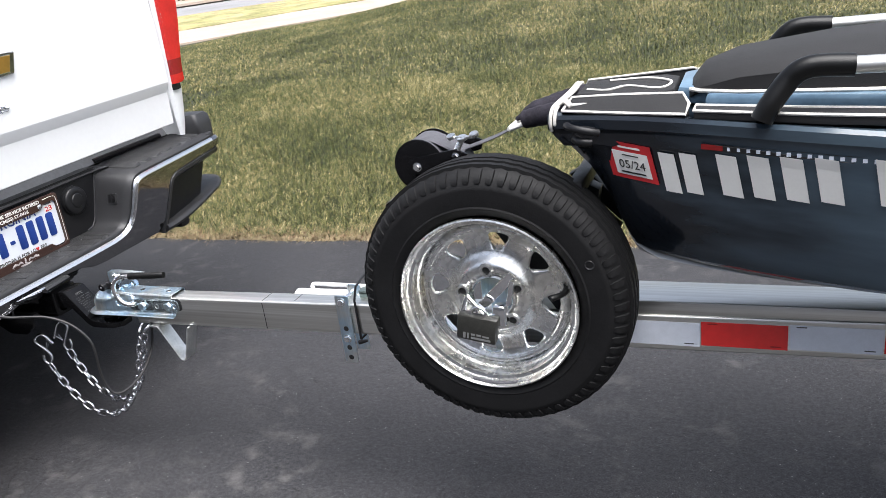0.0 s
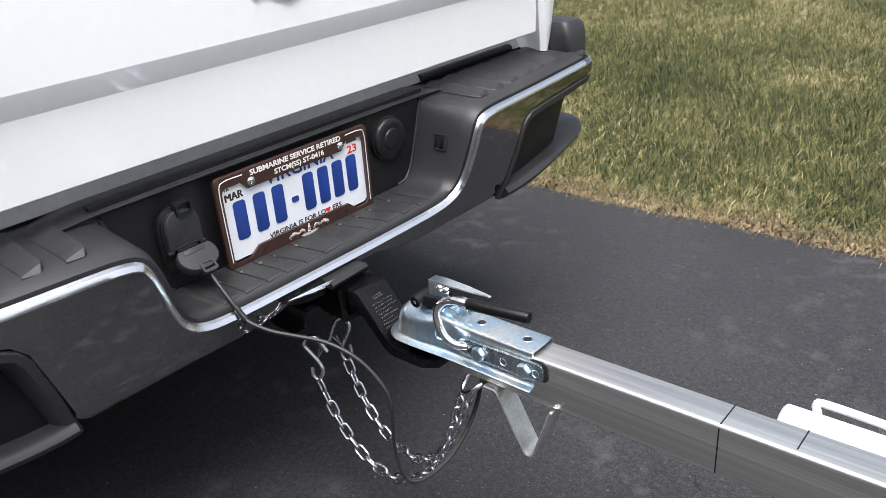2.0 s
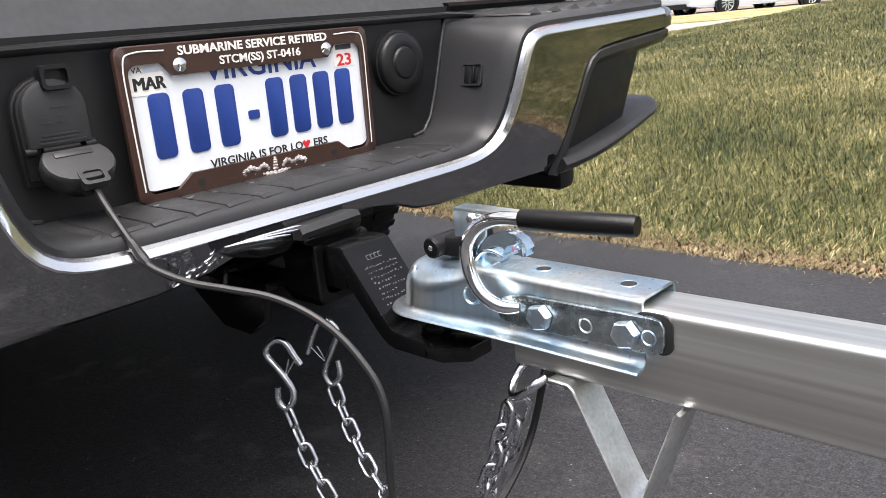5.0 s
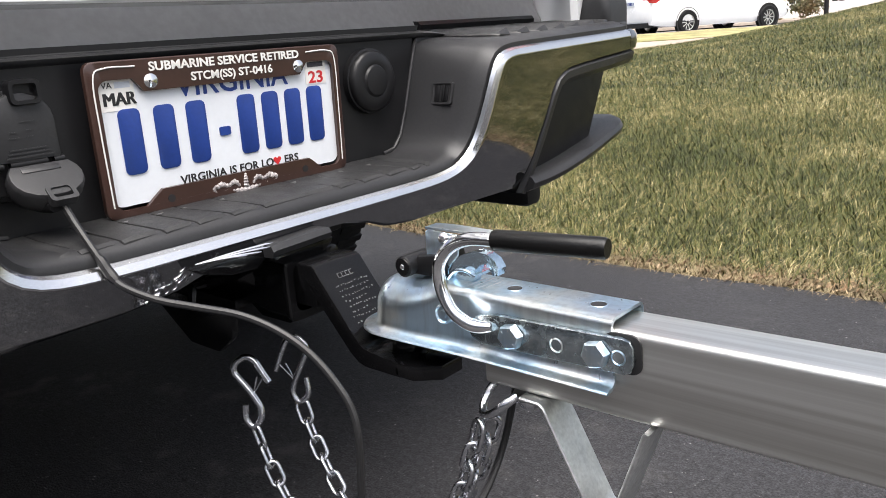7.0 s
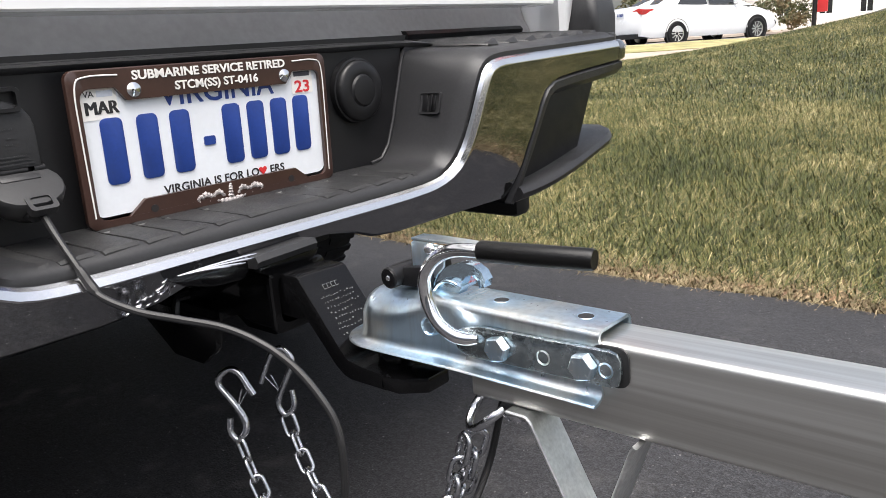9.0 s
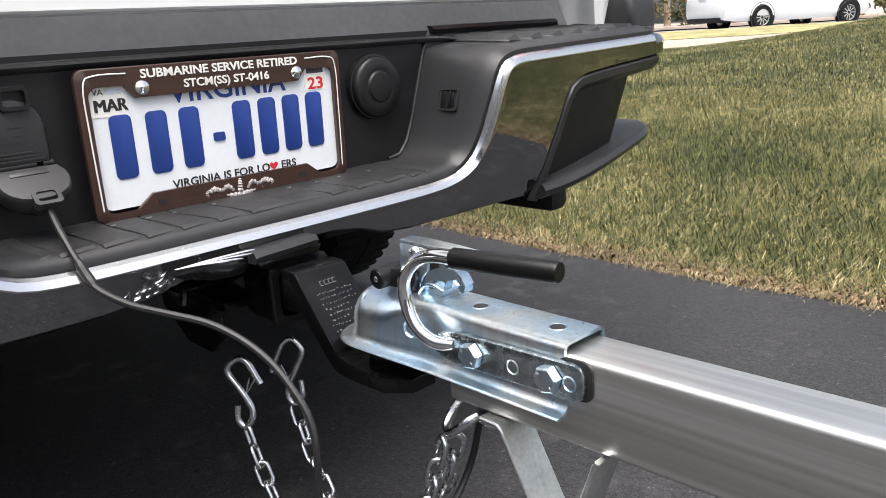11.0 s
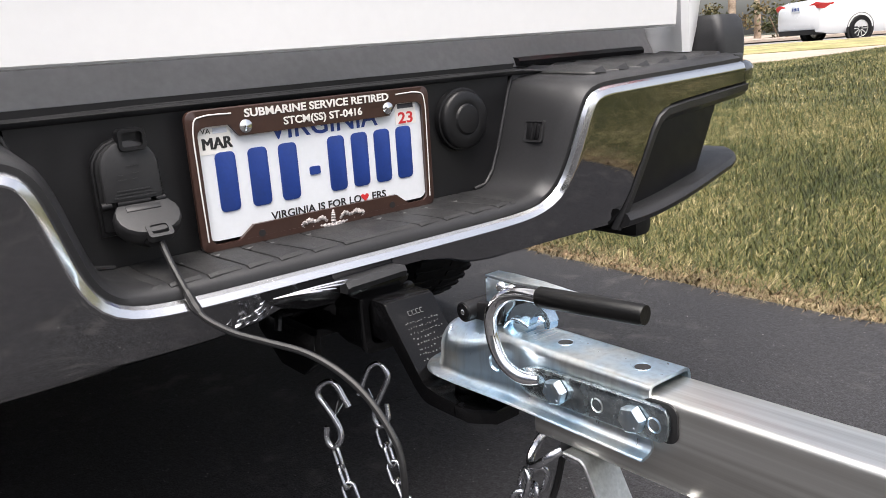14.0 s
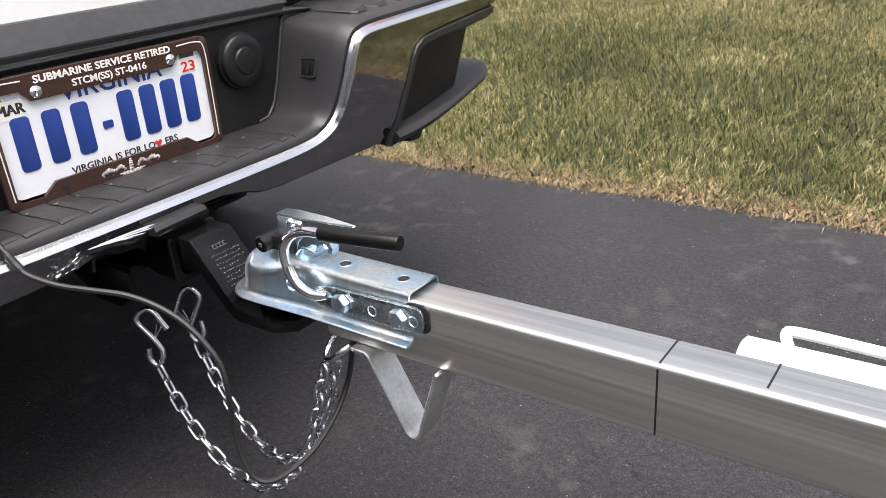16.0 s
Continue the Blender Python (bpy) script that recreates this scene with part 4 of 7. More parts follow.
for k in range(8):        # the plate's number, as plain bars
    b = bmesh.new()
    y = (-0.118, -0.080, -0.043, -0.010, 0.021, 0.054, 0.087, 0.120)[k]
    if k == 3:
        prism(b, rounded(y - 0.007, 0.617, y + 0.007, 0.627, 0.002, 2), 0.003, 0.0046, "x")
    else:
        prism(b, rounded(y - 0.0118, 0.5915, y + 0.0118, 0.6600, 0.006, 3), 0.003, 0.0046, "x", 0.0008)
    part("number_bar", b, BLUEINK, plate)
b = bmesh.new()
prism(b, rounded(-0.1455, 0.659, -0.108, 0.690, 0.002, 2), 0.003, 0.0036, "x")
part("month_sticker", b, WHITEINK, plate)
for k in range(4):
    words("month", "MAR", 0.0185, (0.0038 + 0.00004 * k, -0.1255 + 0.0005 * k, 0.6700), RIGHT, UP, BLACKINK, plate, 0.0003, stretch=0.90)
words("small_state", "VA", 0.0085, (0.0038, -0.136, 0.6845), RIGHT, UP, BLACKINK, plate, 0.0003)
b = bmesh.new()
prism(b, [(-0.128, 0.6815), (-0.112, 0.6815), (-0.112, 0.6875), (-0.128, 0.6875)], 0.0036, 0.0039, "x")
part("small_bar", b, WHITETAPE, plate)
b = bmesh.new()
prism(b, rounded(0.110, 0.662, 0.142, 0.692, 0.002, 2), 0.003, 0.0036, "x")
part("year_sticker", b, WHITEINK, plate)
words("year", "23", 0.0200, (0.0038, 0.126, 0.6700), RIGHT, UP, REDINK, plate, 0.0003, stretch=1.2, bold=0.0004)
b = bmesh.new()
prism(b, [(0.114, 0.683), (0.138, 0.683), (0.138, 0.689), (0.114, 0.689)], 0.0036, 0.0039, "x")
part("small_bar", b, STRAP, plate)


def crest(parent, at, width, depth, mat, name):
    """A small cast crest: a hull with a figure of scrollwork at each side."""
    cb = bmesh.new()
    x, y, z = at
    k = width / 2

    def put(pts, radii):
        path = curve_through([(x + depth * d, y + k * u, z + k * v) for u, v, d in pts], 5)
        n = len(path)
        tube(cb, path, [k * (0.86 + 0.34 * (a % 2)) * lerp([(q / (len(radii) - 1), r) for q, r in enumerate(radii)], a / (n - 1)) for a in range(n)], 8)

    put([(-0.60, -0.10, 0.3), (-0.30, -0.16, 0.4), (0.0, -0.19, 0.5), (0.30, -0.16, 0.4), (0.60, -0.10, 0.3)], [0.02, 0.07, 0.10, 0.07, 0.02])
    put([(-0.02, -0.10, 0.5), (-0.01, 0.10, 0.5), (0.0, 0.27, 0.4)], [0.09, 0.075, 0.045])
    put([(-0.14, 0.12, 0.4), (0.0, 0.15, 0.7), (0.14, 0.12, 0.4)], [0.02, 0.04, 0.02])
    for e in (-1, 1):
        put([(e * 0.20, -0.06, 0.4), (e * 0.36, 0.10, 0.6), (e * 0.56, 0.02, 0.4), (e * 0.76, 0.09, 0.5), (e * 0.90, 0.02, 0.4)], [0.05, 0.075, 0.06, 0.085, 0.075])
        put([(e * 0.90, 0.06, 0.4), (e * 0.985, 0.0, 0.4), (e * 0.93, -0.09, 0.4), (e * 0.80, -0.09, 0.3)], [0.07, 0.06, 0.045, 0.02])
        put([(e * 0.30, 0.05, 0.4), (e * 0.28, 0.17, 0.4)], [0.035, 0.015])
        put([(e * 0.62, 0.04, 0.4), (e * 0.60, 0.17, 0.4)], [0.04, 0.02])
        put([(e * 0.52, -0.02, 0.5), (e * 0.66, -0.10, 0.4), (e * 0.78, -0.06, 0.4)], [0.03, 0.045, 0.02])
    return part(name, cb, mat, parent, "small cast scrollwork crest")


crest(plate, (0.0066, 0.006, 0.5590), 0.086, 0.0012, material("dull_cast_crest", (0.42, 0.39, 0.385), 0.55, 0.2, 0.45, 160, 700, 0.8, 500), "frame_crest")

# tailgate with its crease, pillar, lamp and bed side
GATE = [(-0.012, 1.34), (-0.002, 1.30), (0.012, 1.10), (0.015, 0.98), (0.015, 0.912), (0.012, 0.903), (0.000, 0.878), (-0.001, 0.868), (-0.002, 0.800), (-0.003, 0.7715), (-0.0055, 0.7690), (-0.040, 0.7680)]


def build_gate():
    b = bmesh.new()
    ys_ = [-0.728, -0.724, -0.70, -0.5, -0.25, 0.0, 0.25, 0.5, 0.70, 0.724, 0.728]
    rows = []
    for i, y in enumerate(ys_):
        pull = 0.010 if i in (0, len(ys_) - 1) else 0.0
        rows.append([(x - pull, y * (1 + 0.045 * (z - 0.76)), z) for x, z in GATE] + [(-0.06, y * 1.0, 0.768), (-0.06, y * (1 + 0.045 * (1.34 - 0.76)), 1.34)])
    loft(b, rows, close_v=True, caps=True)
    return part("tailgate", b, WHITE, truck, "white tailgate panel with a pressed crease", 11)


gate = build_gate()
b = bmesh.new()
prism(b, rounded(-0.120, 1.160, 0.140, 1.235, 0.018), -0.01, 0.0205, "x", 0.004)
part("handle_bezel", b, DARKPLASTIC, gate, "black tailgate handle")
b = bmesh.new()
box(b, (0.014, -0.085, 1.195), (0.030, 0.105, 1.222), 0.006)
part("gate_handle", b, PLASTIC, gate)
def bow_shape(half, arm, mid, tall, slant):
    return [(0.010 + u, 1.082 + v) for u, v in ((-half - slant, -arm), (-mid - slant * 0.6, -arm), (-mid - slant, -tall), (mid - slant * 1.6, -tall), (mid - slant * 0.6, -arm), (half - slant, -arm),
                                                  (half + slant, arm), (mid + slant * 0.6, arm), (mid + slant, tall), (-mid + slant * 1.6, tall), (-mid + slant * 0.6, arm), (-half + slant, arm))]


b = bmesh.new()
prism(b, bow_shape(0.139, 0.0280, 0.056, 0.0490, 0.010), 0.010, 0.0215, "x", 0.003)
badge = part("badge_rim", b, DIMCHROME, gate, "chrome-edged gold cross-shaped badge")
b = bmesh.new()
prism(b, bow_shape(0.124, 0.0232, 0.051, 0.0440, 0.008), 0.018, 0.0232, "x", 0.0008)
part("badge_bevel", b, BRIGHT, badge)
b = bmesh.new()
prism(b, bow_shape(0.121, 0.0208, 0.0495, 0.0416, 0.008), 0.020, 0.0255, "x", 0.0015)
part("badge_fill", b, GOLD, badge, "gold badge face")
crest(gate, (0.014, 0.022, 0.972), 0.135, 0.006, BRIGHT, "crest_badge")

for s in (-1, 1):
    b = bmesh.new()
    rows = []
    for z, y0, y1 in ((0.722, 0.744, 0.778), (0.76, 0.742, 0.792), (0.82, 0.739, 0.806), (0.885, 0.742, 0.820), (1.0, 0.748, 0.840), (1.2, 0.758, 0.86), (1.34, 0.764, 0.865)):
        rows.append([(-0.16, s * (y1 - 0.004), z), (-0.032, s * (y0 + 0.012), z), (-0.004, s * y0, z), (0.008, s * (y0 + 0.006), z), (0.006, s * (y1 - 0.020), z), (-0.008, s * (y1 - 0.004), z), (-0.035, s * (y1 + 0.008), z), (-0.16, s * (y1 + 0.02), z)])
    loft(b, rows, close_v=True, caps=True)
    part("bed_corner", b, WHITE, truck)
    # tail lamp wraps the corner
    b = bmesh.new()
    rows = []
    lampz = [0.900, 0.906, 0.93, 0.98, 1.04, 1.10, 1.16, 1.22, 1.27]
    for z in lampz:
        y0 = 0.750 + 0.018 * (z - 0.9) / 0.3
        y1 = 0.836 + 0.056 * ease(0.9, 1.2, z)
        if z < 0.903:
            y1 -= 0.012
        rows.append([(-0.002, s * y0, z), (0.018, s * (y0 + 0.004), z), (0.025, s * (y0 + 0.022), z), (0.020, s * (y1 - 0.030), z), (-0.004, s * (y1 - 0.008), z), (-0.040, s * (y1 + 0.004), z), (-0.12, s * (y1 + 0.012), z), (-0.12, s * y0, z)])
    loft(b, rows, close_v=True, caps=True)
    for f in b.faces:
        c = f.calc_center_median()
        f.material_index = 1 if 0.93 < c.z < 1.0 else 0
    lamp = part("tail_lamp", b, [REDLENS, DARKRED], truck, "red wrap-round tail lamp", 30)
    for k in range(4):
        b = bmesh.new()
        z = 1.092 + 0.012 * k
        box(b, (0.004, s * 0.790 - 0.022, z), (0.0192, s * 0.790 + 0.022, z + 0.004), 0.001)
        part("reflector_bar", b, CLEARLENS, lamp)
    b = bmesh.new()
    loft(b, [[(-0.10, s * 0.748, z), (0.013, s * 0.750, z), (0.016, s * 0.77, z), (0.004, s * 0.802, z), (-0.034, s * (0.818), z), (-0.10, s * 0.822, z)] for z in (0.878, 0.899)], close_v=True, caps=True)
    part("lamp_base", b, DARKPLASTIC, lamp)

# sill under the gate, underbody
b = bmesh.new()
loft(b, [[(-0.19, y, 0.68), (-0.078, y, 0.7225), (-0.080, y, 0.7300), (-0.092, y, 0.750), (-0.104, y, 0.790), (-0.19, y, 0.81)] for y in (-0.760, -0.3, 0.3, 0.760)], close_v=True, caps=True)
sill = part("sill", b, GREYGAP, truck, "grey body sill under the tailgate")
b = bmesh.new()
loft(b, [[(-0.106, y, 0.724), (-0.071, y, 0.724), (-0.069, y, 0.731), (-0.074, y, 0.7365), (-0.106, y, 0.7390)] for y in (0.405, 0.42, 0.70, 0.722)], close_v=True, caps=True)
part("sill_seal", b, DARKPLASTIC, sill, "black rubber seal on the sill")
b = bmesh.new()
box(b, (-4.6, -0.75, 0.46), (-0.18, 0.75, 0.66), 0.02)
box(b, (-4.6, -0.45, 0.36), (-0.35, -0.36, 0.50), 0.01)
box(b, (-4.6, 0.36, 0.36), (-0.35, 0.45, 0.50), 0.01)
tube(b, [(-1.15, -0.72, 0.37), (-1.15, 0.72, 0.37)], 0.05, 12)
tube(b, [(-0.62, 0, 0.44), (-0.62, 0, 0.62)], 0.36, 30)
# unseen side and front boxes, added to keep light from under the truck
for s in (-1, 1):
    box(b, (-3.75, s * 0.83 - 0.05, 0.30), (-1.58, s * 0.83 + 0.05, 0.52), 0.02)
    box(b, (-0.78, s * 0.84 - 0.03, 0.34), (-0.16, s * 0.84 + 0.03, 0.60), 0.02)
box(b, (-4.9, -0.80, 0.22), (-4.7, 0.80, 0.55), 0.03)
part("underbody", b, UNDER, truck)
# bed, cab and bonnet in front of the gate
b = bmesh.new()
BODY = [(-0.16, 0.86, 0.56, 1.36), (-0.5, 0.905, 0.52, 1.36), (-1.72, 0.915, 0.50, 1.34)]
rows = [[(x, -w, z0), (x, -w, z0 + 0.3), (x, -w + 0.01, z1), (x, -w + 0.07, z1), (x, -w + 0.09, 0.82), (x, w - 0.09, 0.82), (x, w - 0.07, z1), (x, w - 0.01, z1), (x, w, z0 + 0.3), (x, w, z0)] for x, w, z0, z1 in BODY]
loft(b, rows, close_v=True, caps=True)
part("bed", b, WHITE, truck, "white pickup bed", 30)
b = bmesh.new()
CAB = [(-1.76, 0.91, 0.70, 1.35), (-1.80, 0.91, 0.72, 1.78), (-2.2, 0.91, 0.74, 1.84), (-2.9, 0.91, 0.74, 1.82), (-3.35, 0.91, 0.76, 1.42), (-3.45, 0.90, 0.84, 1.22), (-4.6, 0.86, 0.80, 1.12), (-4.95, 0.74, 0.70, 0.98)]
rows = []
for x, w, wt_, z1 in CAB:
    zm = min(1.18, z1 - 0.05)
    rows.append([(x, -w, 0.45), (x, -w, zm), (x, -wt_, z1 - 0.02), (x, -wt_ + 0.08, z1), (x, wt_ - 0.08, z1), (x, wt_, z1 - 0.02), (x, w, zm), (x, w, 0.45)])
loft(b, rows, close_v=True, caps=True)
part("cab", b, WHITE, truck, "white cab and bonnet", 30)
b = bmesh.new()
for s in (-1, 1):
    for x0, x1 in ((-2.30, -1.86), (-3.05, -2.36)):
        loft(b, [[(x0, s * 0.905, 1.24), (x1, s * 0.905, 1.24)], [(x0 + (0.1 if x0 < -3 else 0), s * 0.765, 1.76), (x1, s * 0.765, 1.76)]])
loft(b, [[(-1.795, -0.62, 1.40), (-1.795, 0.62, 1.40)], [(-1.818, -0.60, 1.74), (-1.818, 0.60, 1.74)]])
part("cab_windows", b, WINDOW, truck)


def road_wheel(parent, m, r, w, rim_mat):
    """Tyre and spoked rim about local z."""
    b = bmesh.new()
    disc_stack(b, [(r * 0.62, -w / 2), (r * 0.9, -w / 2 * 1.02), (r * 0.98, -w / 2 * 0.8), (r, -w / 2 * 0.5), (r, w / 2 * 0.5), (r * 0.98, w / 2 * 0.8), (r * 0.9, w / 2 * 1.02), (r * 0.62, w / 2)], m, 44)
    for k in range(56):
        a = 2 * math.pi * k / 56
        for s in (-1, 1):
            box(b, (r * 0.975, -0.010, s * w * 0.22 - w * 0.17), (r * 1.006, 0.010, s * w * 0.22 + w * 0.17), 0.0, m=m @ Matrix.Rotation(a + s * 0.03, 4, "Z"))
    wheel = part("wheel", b, RUBBER, parent, "black road tyre", 35)
    b = bmesh.new()
    disc_stack(b, [(0, w * 0.34), (r * 0.12, w * 0.36), (r * 0.16, w * 0.30), (r * 0.20, w * 0.10), (r * 0.56, w * 0.12), (r * 0.60, w * 0.44), (r * 0.635, w * 0.46), (r * 0.64, -w * 0.4)], m, 44)
    for k in range(10):
        box(b, (r * 0.12, -r * 0.035, w * 0.22), (r * 0.60, r * 0.035, w * 0.40), 0.004, m=m @ Matrix.Rotation(2 * math.pi * k / 10, 4, "Z"))
    part("rim", b, rim_mat, wheel)
    return wheel


for x in (-1.15, -4.15):
    for s in (-1, 1):
        mm = Matrix.Translation((x, s * 0.815, 0.400)) @ Matrix.Rotation(radians(-90 * s), 4, "X")
        road_wheel(truck, mm, 0.400, 0.265, ALU)

# hitch receiver, ball mount and ball (on the truck's middle line)
b = bmesh.new()
box(b, (-0.40, -0.034, 0.425), (0.055, 0.034, 0.492), 0.004)
loft(b, [[(x, y, z) for y, z in rounded(-0.036 - g, 0.420 - g, 0.036 + g, 0.487 + g, 0.010, 4)] for x, g in ((0.040, 0.0), (0.060, 0.002), (0.094, 0.002), (0.098, 0.004), (0.104, 0.004), (0.106, 0.002), (0.106, -0.006), (0.06, -0.006))], close_v=True)
tube(b, [(-0.20, -0.45, 0.455), (-0.20, 0.45, 0.455)], 0.034, 14)
for s in (-1, 1):
    prism(b, [(-0.14, 0.425), (0.02, 0.425), (0.012, 0.385), (-0.02, 0.362), (-0.08, 0.362), (-0.14, 0.40)], s * 0.055 - 0.005, s * 0.055 + 0.005, "y", 0.001)
    box(b, (-0.10, min(s * 0.03, s * 0.06), 0.426), (0.03, max(s * 0.03, s * 0.06), 0.436))
receiver = part("hitch_receiver", b, BLACKPAINT, truck, "gloss black tow hitch receiver")
b = bmesh.new()
tube(b, [(0.0, -0.075, 0.458), (0.0, 0.085, 0.458)], 0.008, 10)
tube(b, [(0.0, -0.075, 0.458), (0.0, -0.092, 0.458), (0.004, -0.098, 0.440)], 0.006, 8)
part("hitch_pin", b, BLACKPAINT, receiver)
b = bmesh.new()
box(b, (-0.10, -0.025, 0.434), (0.135, 0.025, 0.484), 0.003)
prism(b, [(0.118, 0.487), (0.143, 0.487), (0.1485, 0.484), (0.205, 0.409), (0.210, 0.4055), (0.220, 0.4035), (0.262, 0.4030), (0.262, 0.3860), (0.212, 0.3860), (0.202, 0.3890), (0.190, 0.3980), (0.140, 0.460), (0.118, 0.452)], -0.0335, 0.0335, "y", 0.0022)
prism(b, [(0.258, -0.0335), (0.280, -0.0335), (0.304, -0.015), (0.304, 0.015), (0.280, 0.0335), (0.258, 0.0335)], 0.3862, 0.4028, "z", 0.003)
mount = part("ball_mount", b, BLACKPAINT, truck, "gloss black drop ball mount")
# ball coloured black to stand for the dark gap under the coupler's lip
b = bmesh.new()
disc_stack(b, [(0, 0.070), (0.012, 0.068), (0.020, 0.062), (0.0245, 0.052), (0.025, 0.045), (0.022, 0.034), (0.016, 0.026), (0.015, 0.012), (0.017, 0.008), (0.017, 0.0), (0.010, -0.004), (0.010, -0.024), (0, -0.024)], Matrix.Translation((0.243, 0.003, 0.404)), 24)
part("tow_ball", b, BLACKPAINT, mount)
# cast lettering on the mount, as plain bars
tm = Matrix.Translation((0.1777, 0, 0.4450)) @ Matrix.Rotation(radians(53.2), 4, "Y")
rnd = random.Random(8)
for k in range(9):
    b = bmesh.new()
    at = -0.0335 if k == 0 else -0.0290 + 0.0064 * k
    y = -0.011 if k == 0 else -0.022 + rnd.uniform(0, 0.006)
    end = 0.009 if k == 0 else (0, 0.024, 0.022, 0.026, 0.012, 0.020, 0.006, 0.014, -0.004)[k]
    while y < end:
        dash = 0.0040 if k == 0 else rnd.uniform(0.0006, 0.0022)
        hh = 0.0026 if k == 0 else rnd.uniform(0.0003, 0.0010)
        if k == 0:
            for e in (-1, 1):
                box(b, (at + e * hh - 0.0003, y, 0.0), (at + e * hh + 0.0003, y + dash, 0.0008), m=tm)
            box(b, (at - hh, y, 0.0), (at + hh, y + 0.0006, 0.0008), m=tm)
        else:
            j = rnd.uniform(-0.0008, 0.0008)
            box(b, (at + j - hh, y, 0.0), (at + j + hh, y + dash, 0.0004), m=tm)
        y += dash + (0.0016 if k == 0 else rnd.uniform(0.0010, 0.0040))
    part("stamped_line", b, MARK, mount)
# black trim, latch and rolled chrome edge over the hitch's cut-out
b = bmesh.new()
loft(b, [[(0.088, y, z0_ + 0.004), (0.116, y, z0_ + 0.006), (0.120, y, z0_), (0.116, y, z0_ - 0.007), (0.088, y, z0_ - 0.008)] for y, z0_ in ((-0.062, 0.5065), (-0.058, 0.5075), (-0.02, 0.5085), (0.016, 0.5098), (0.020, 0.5090))], close_v=True, caps=True)
part("hitch_trim", b, PLASTIC, truck, "black plastic trim over the hitch cut-out")
b = bmesh.new()
prism(b, [(-0.055, 0.4985), (0.032, 0.5000), (0.028, 0.4930), (0.012, 0.4850), (-0.040, 0.4850), (-0.052, 0.4920)], 0.070, 0.108, "x", 0.003)
part("hitch_trim_latch", b, BLACKPAINT, truck, "gloss black latch under the trim")
b = bmesh.new()
prism(b, [(-0.150, 0.5080), (-0.062, 0.5120), (-0.052, 0.5020), (-0.070, 0.4880), (-0.105, 0.4900), (-0.135, 0.4990)], 0.066, 0.1015, "x", 0.003)
part("cut_out_liner", b, BLACKPAINT, truck, "gloss black liner of the cut-out")
b = bmesh.new()
for ends_ in ((0.1165, -0.060, 0.5165), (0.1165, -0.064, 0.5130), (0.1155, -0.074, 0.5100), (0.1140, -0.090, 0.5105)):
    e = Vector(ends_)
    tube(b, curve_through([(0.1045, -0.146, 0.5140), tuple(Vector((0.1045, -0.146, 0.5140)).lerp(e, 0.5) + Vector((0.0012, 0, 0.0012))), ends_], 5), [0.0003] + [0.0007 + 0.0001 * q for q in range(9)] + [0.0004], 6)
part("rolled_edge", b, BRIGHT, bumper, "torn bright edge of the cut-out")
# crinkled, peeling chrome beside the cut-out
b = bmesh.new()
rnd = random.Random(17)
for k in range(46):
    t = rnd.random()
    y, z = -0.189 + 0.078 * t + rnd.gauss(0, 0.004), 0.4870 + 0.0225 * t + rnd.gauss(0, 0.0028)
    z = max(z, lerp(LOW, abs(y) - 0.012) + 0.0045)
    run, turn = rnd.uniform(0.0012, 0.0042), rnd.uniform(0.1, 1.5)
    pts = [(y + run * q * math.cos(turn + bend), z + run * q * math.sin(turn + bend)) for q, bend in ((-1, 0), (-0.3, 0.5), (0.4, -0.3), (1, 0.2))]
    tube(b, [(chrome_x(u, v) + 0.0006, u, v) for u, v in pts], rnd.uniform(0.0003, 0.0007), 5)
tagged(part("peeled_chrome", b, BRIGHT, bumper, "crinkled peeling chrome"), kind="stuff")

# ---------------------------------------------------------------- boat trailer
CY = 0.019                       # middle line of the tongue
trailer = thing("boat_trailer", "aluminium boat trailer hitched to the pickup", "trailer", (0, CY, 0))
HB = 0.0265                      # half width of the tongue


def top_z(x):
    return 0.480 + 0.016 * (x - 0.5)


b = bmesh.new()
rows = []
for x in (0.362, 0.5, 0.75, 1.0, 1.5, 2.0, 3.0, 4.2, 5.3):
    z1 = top_z(x)
    rows.append([(x, u, z1 + v) for u, v in rounded(-HB, -0.078, HB, 0.0, 0.006, 4)])
loft(b, rows, close_v=True, caps=True)
tongue = part("tongue", b, ALU, trailer, "mill-finish aluminium tongue beam", 30)
for x, side in ((0.767, True), (0.856, False)):
    b = bmesh.new()
    z1 = top_z(x)
    box(b, (x - 0.0009, -HB + 0.004 if side else -HB + 0.008, z1 - 0.001), (x + 0.0009, HB - 0.003, z1 + 0.0004))
    if side:
        box(b, (x - 0.0009, -HB - 0.0004, z1 - 0.074), (x + 0.0009, -HB + 0.001, z1 - 0.004))
    part("marker_line", b, BLACKINK, tongue)
# reflective tape beyond the spare wheel
for k, (x0, x1, mt) in enumerate(((1.50, 1.783, WHITETAPE), (1.785, 1.941, REDTAPE), (1.943, 2.10, WHITETAPE), (2.102, 2.26, REDTAPE), (2.262, 2.42, WHITETAPE), (2.422, 2.58, REDTAPE))):
    b = bmesh.new()
    z1 = top_z((x0 + x1) / 2)
    box(b, (x0, -HB - 0.0008, z1 - 0.064), (x1, -HB + 0.001, z1 - 0.012))
    part("reflective_tape", b, mt, tongue, "red reflective tape" if mt is REDTAPE else "white reflective tape")
    for xx, zz in ((x0 + 0.012, z1 - 0.017), (x1 - 0.030, z1 - 0.059)):
        b = bmesh.new()
        box(b, (xx, -HB - 0.0012, zz), (xx + 0.018, -HB, zz + 0.0022))
        part("tape_print", b, STRAP if mt is WHITETAPE else DARKRED, tongue)
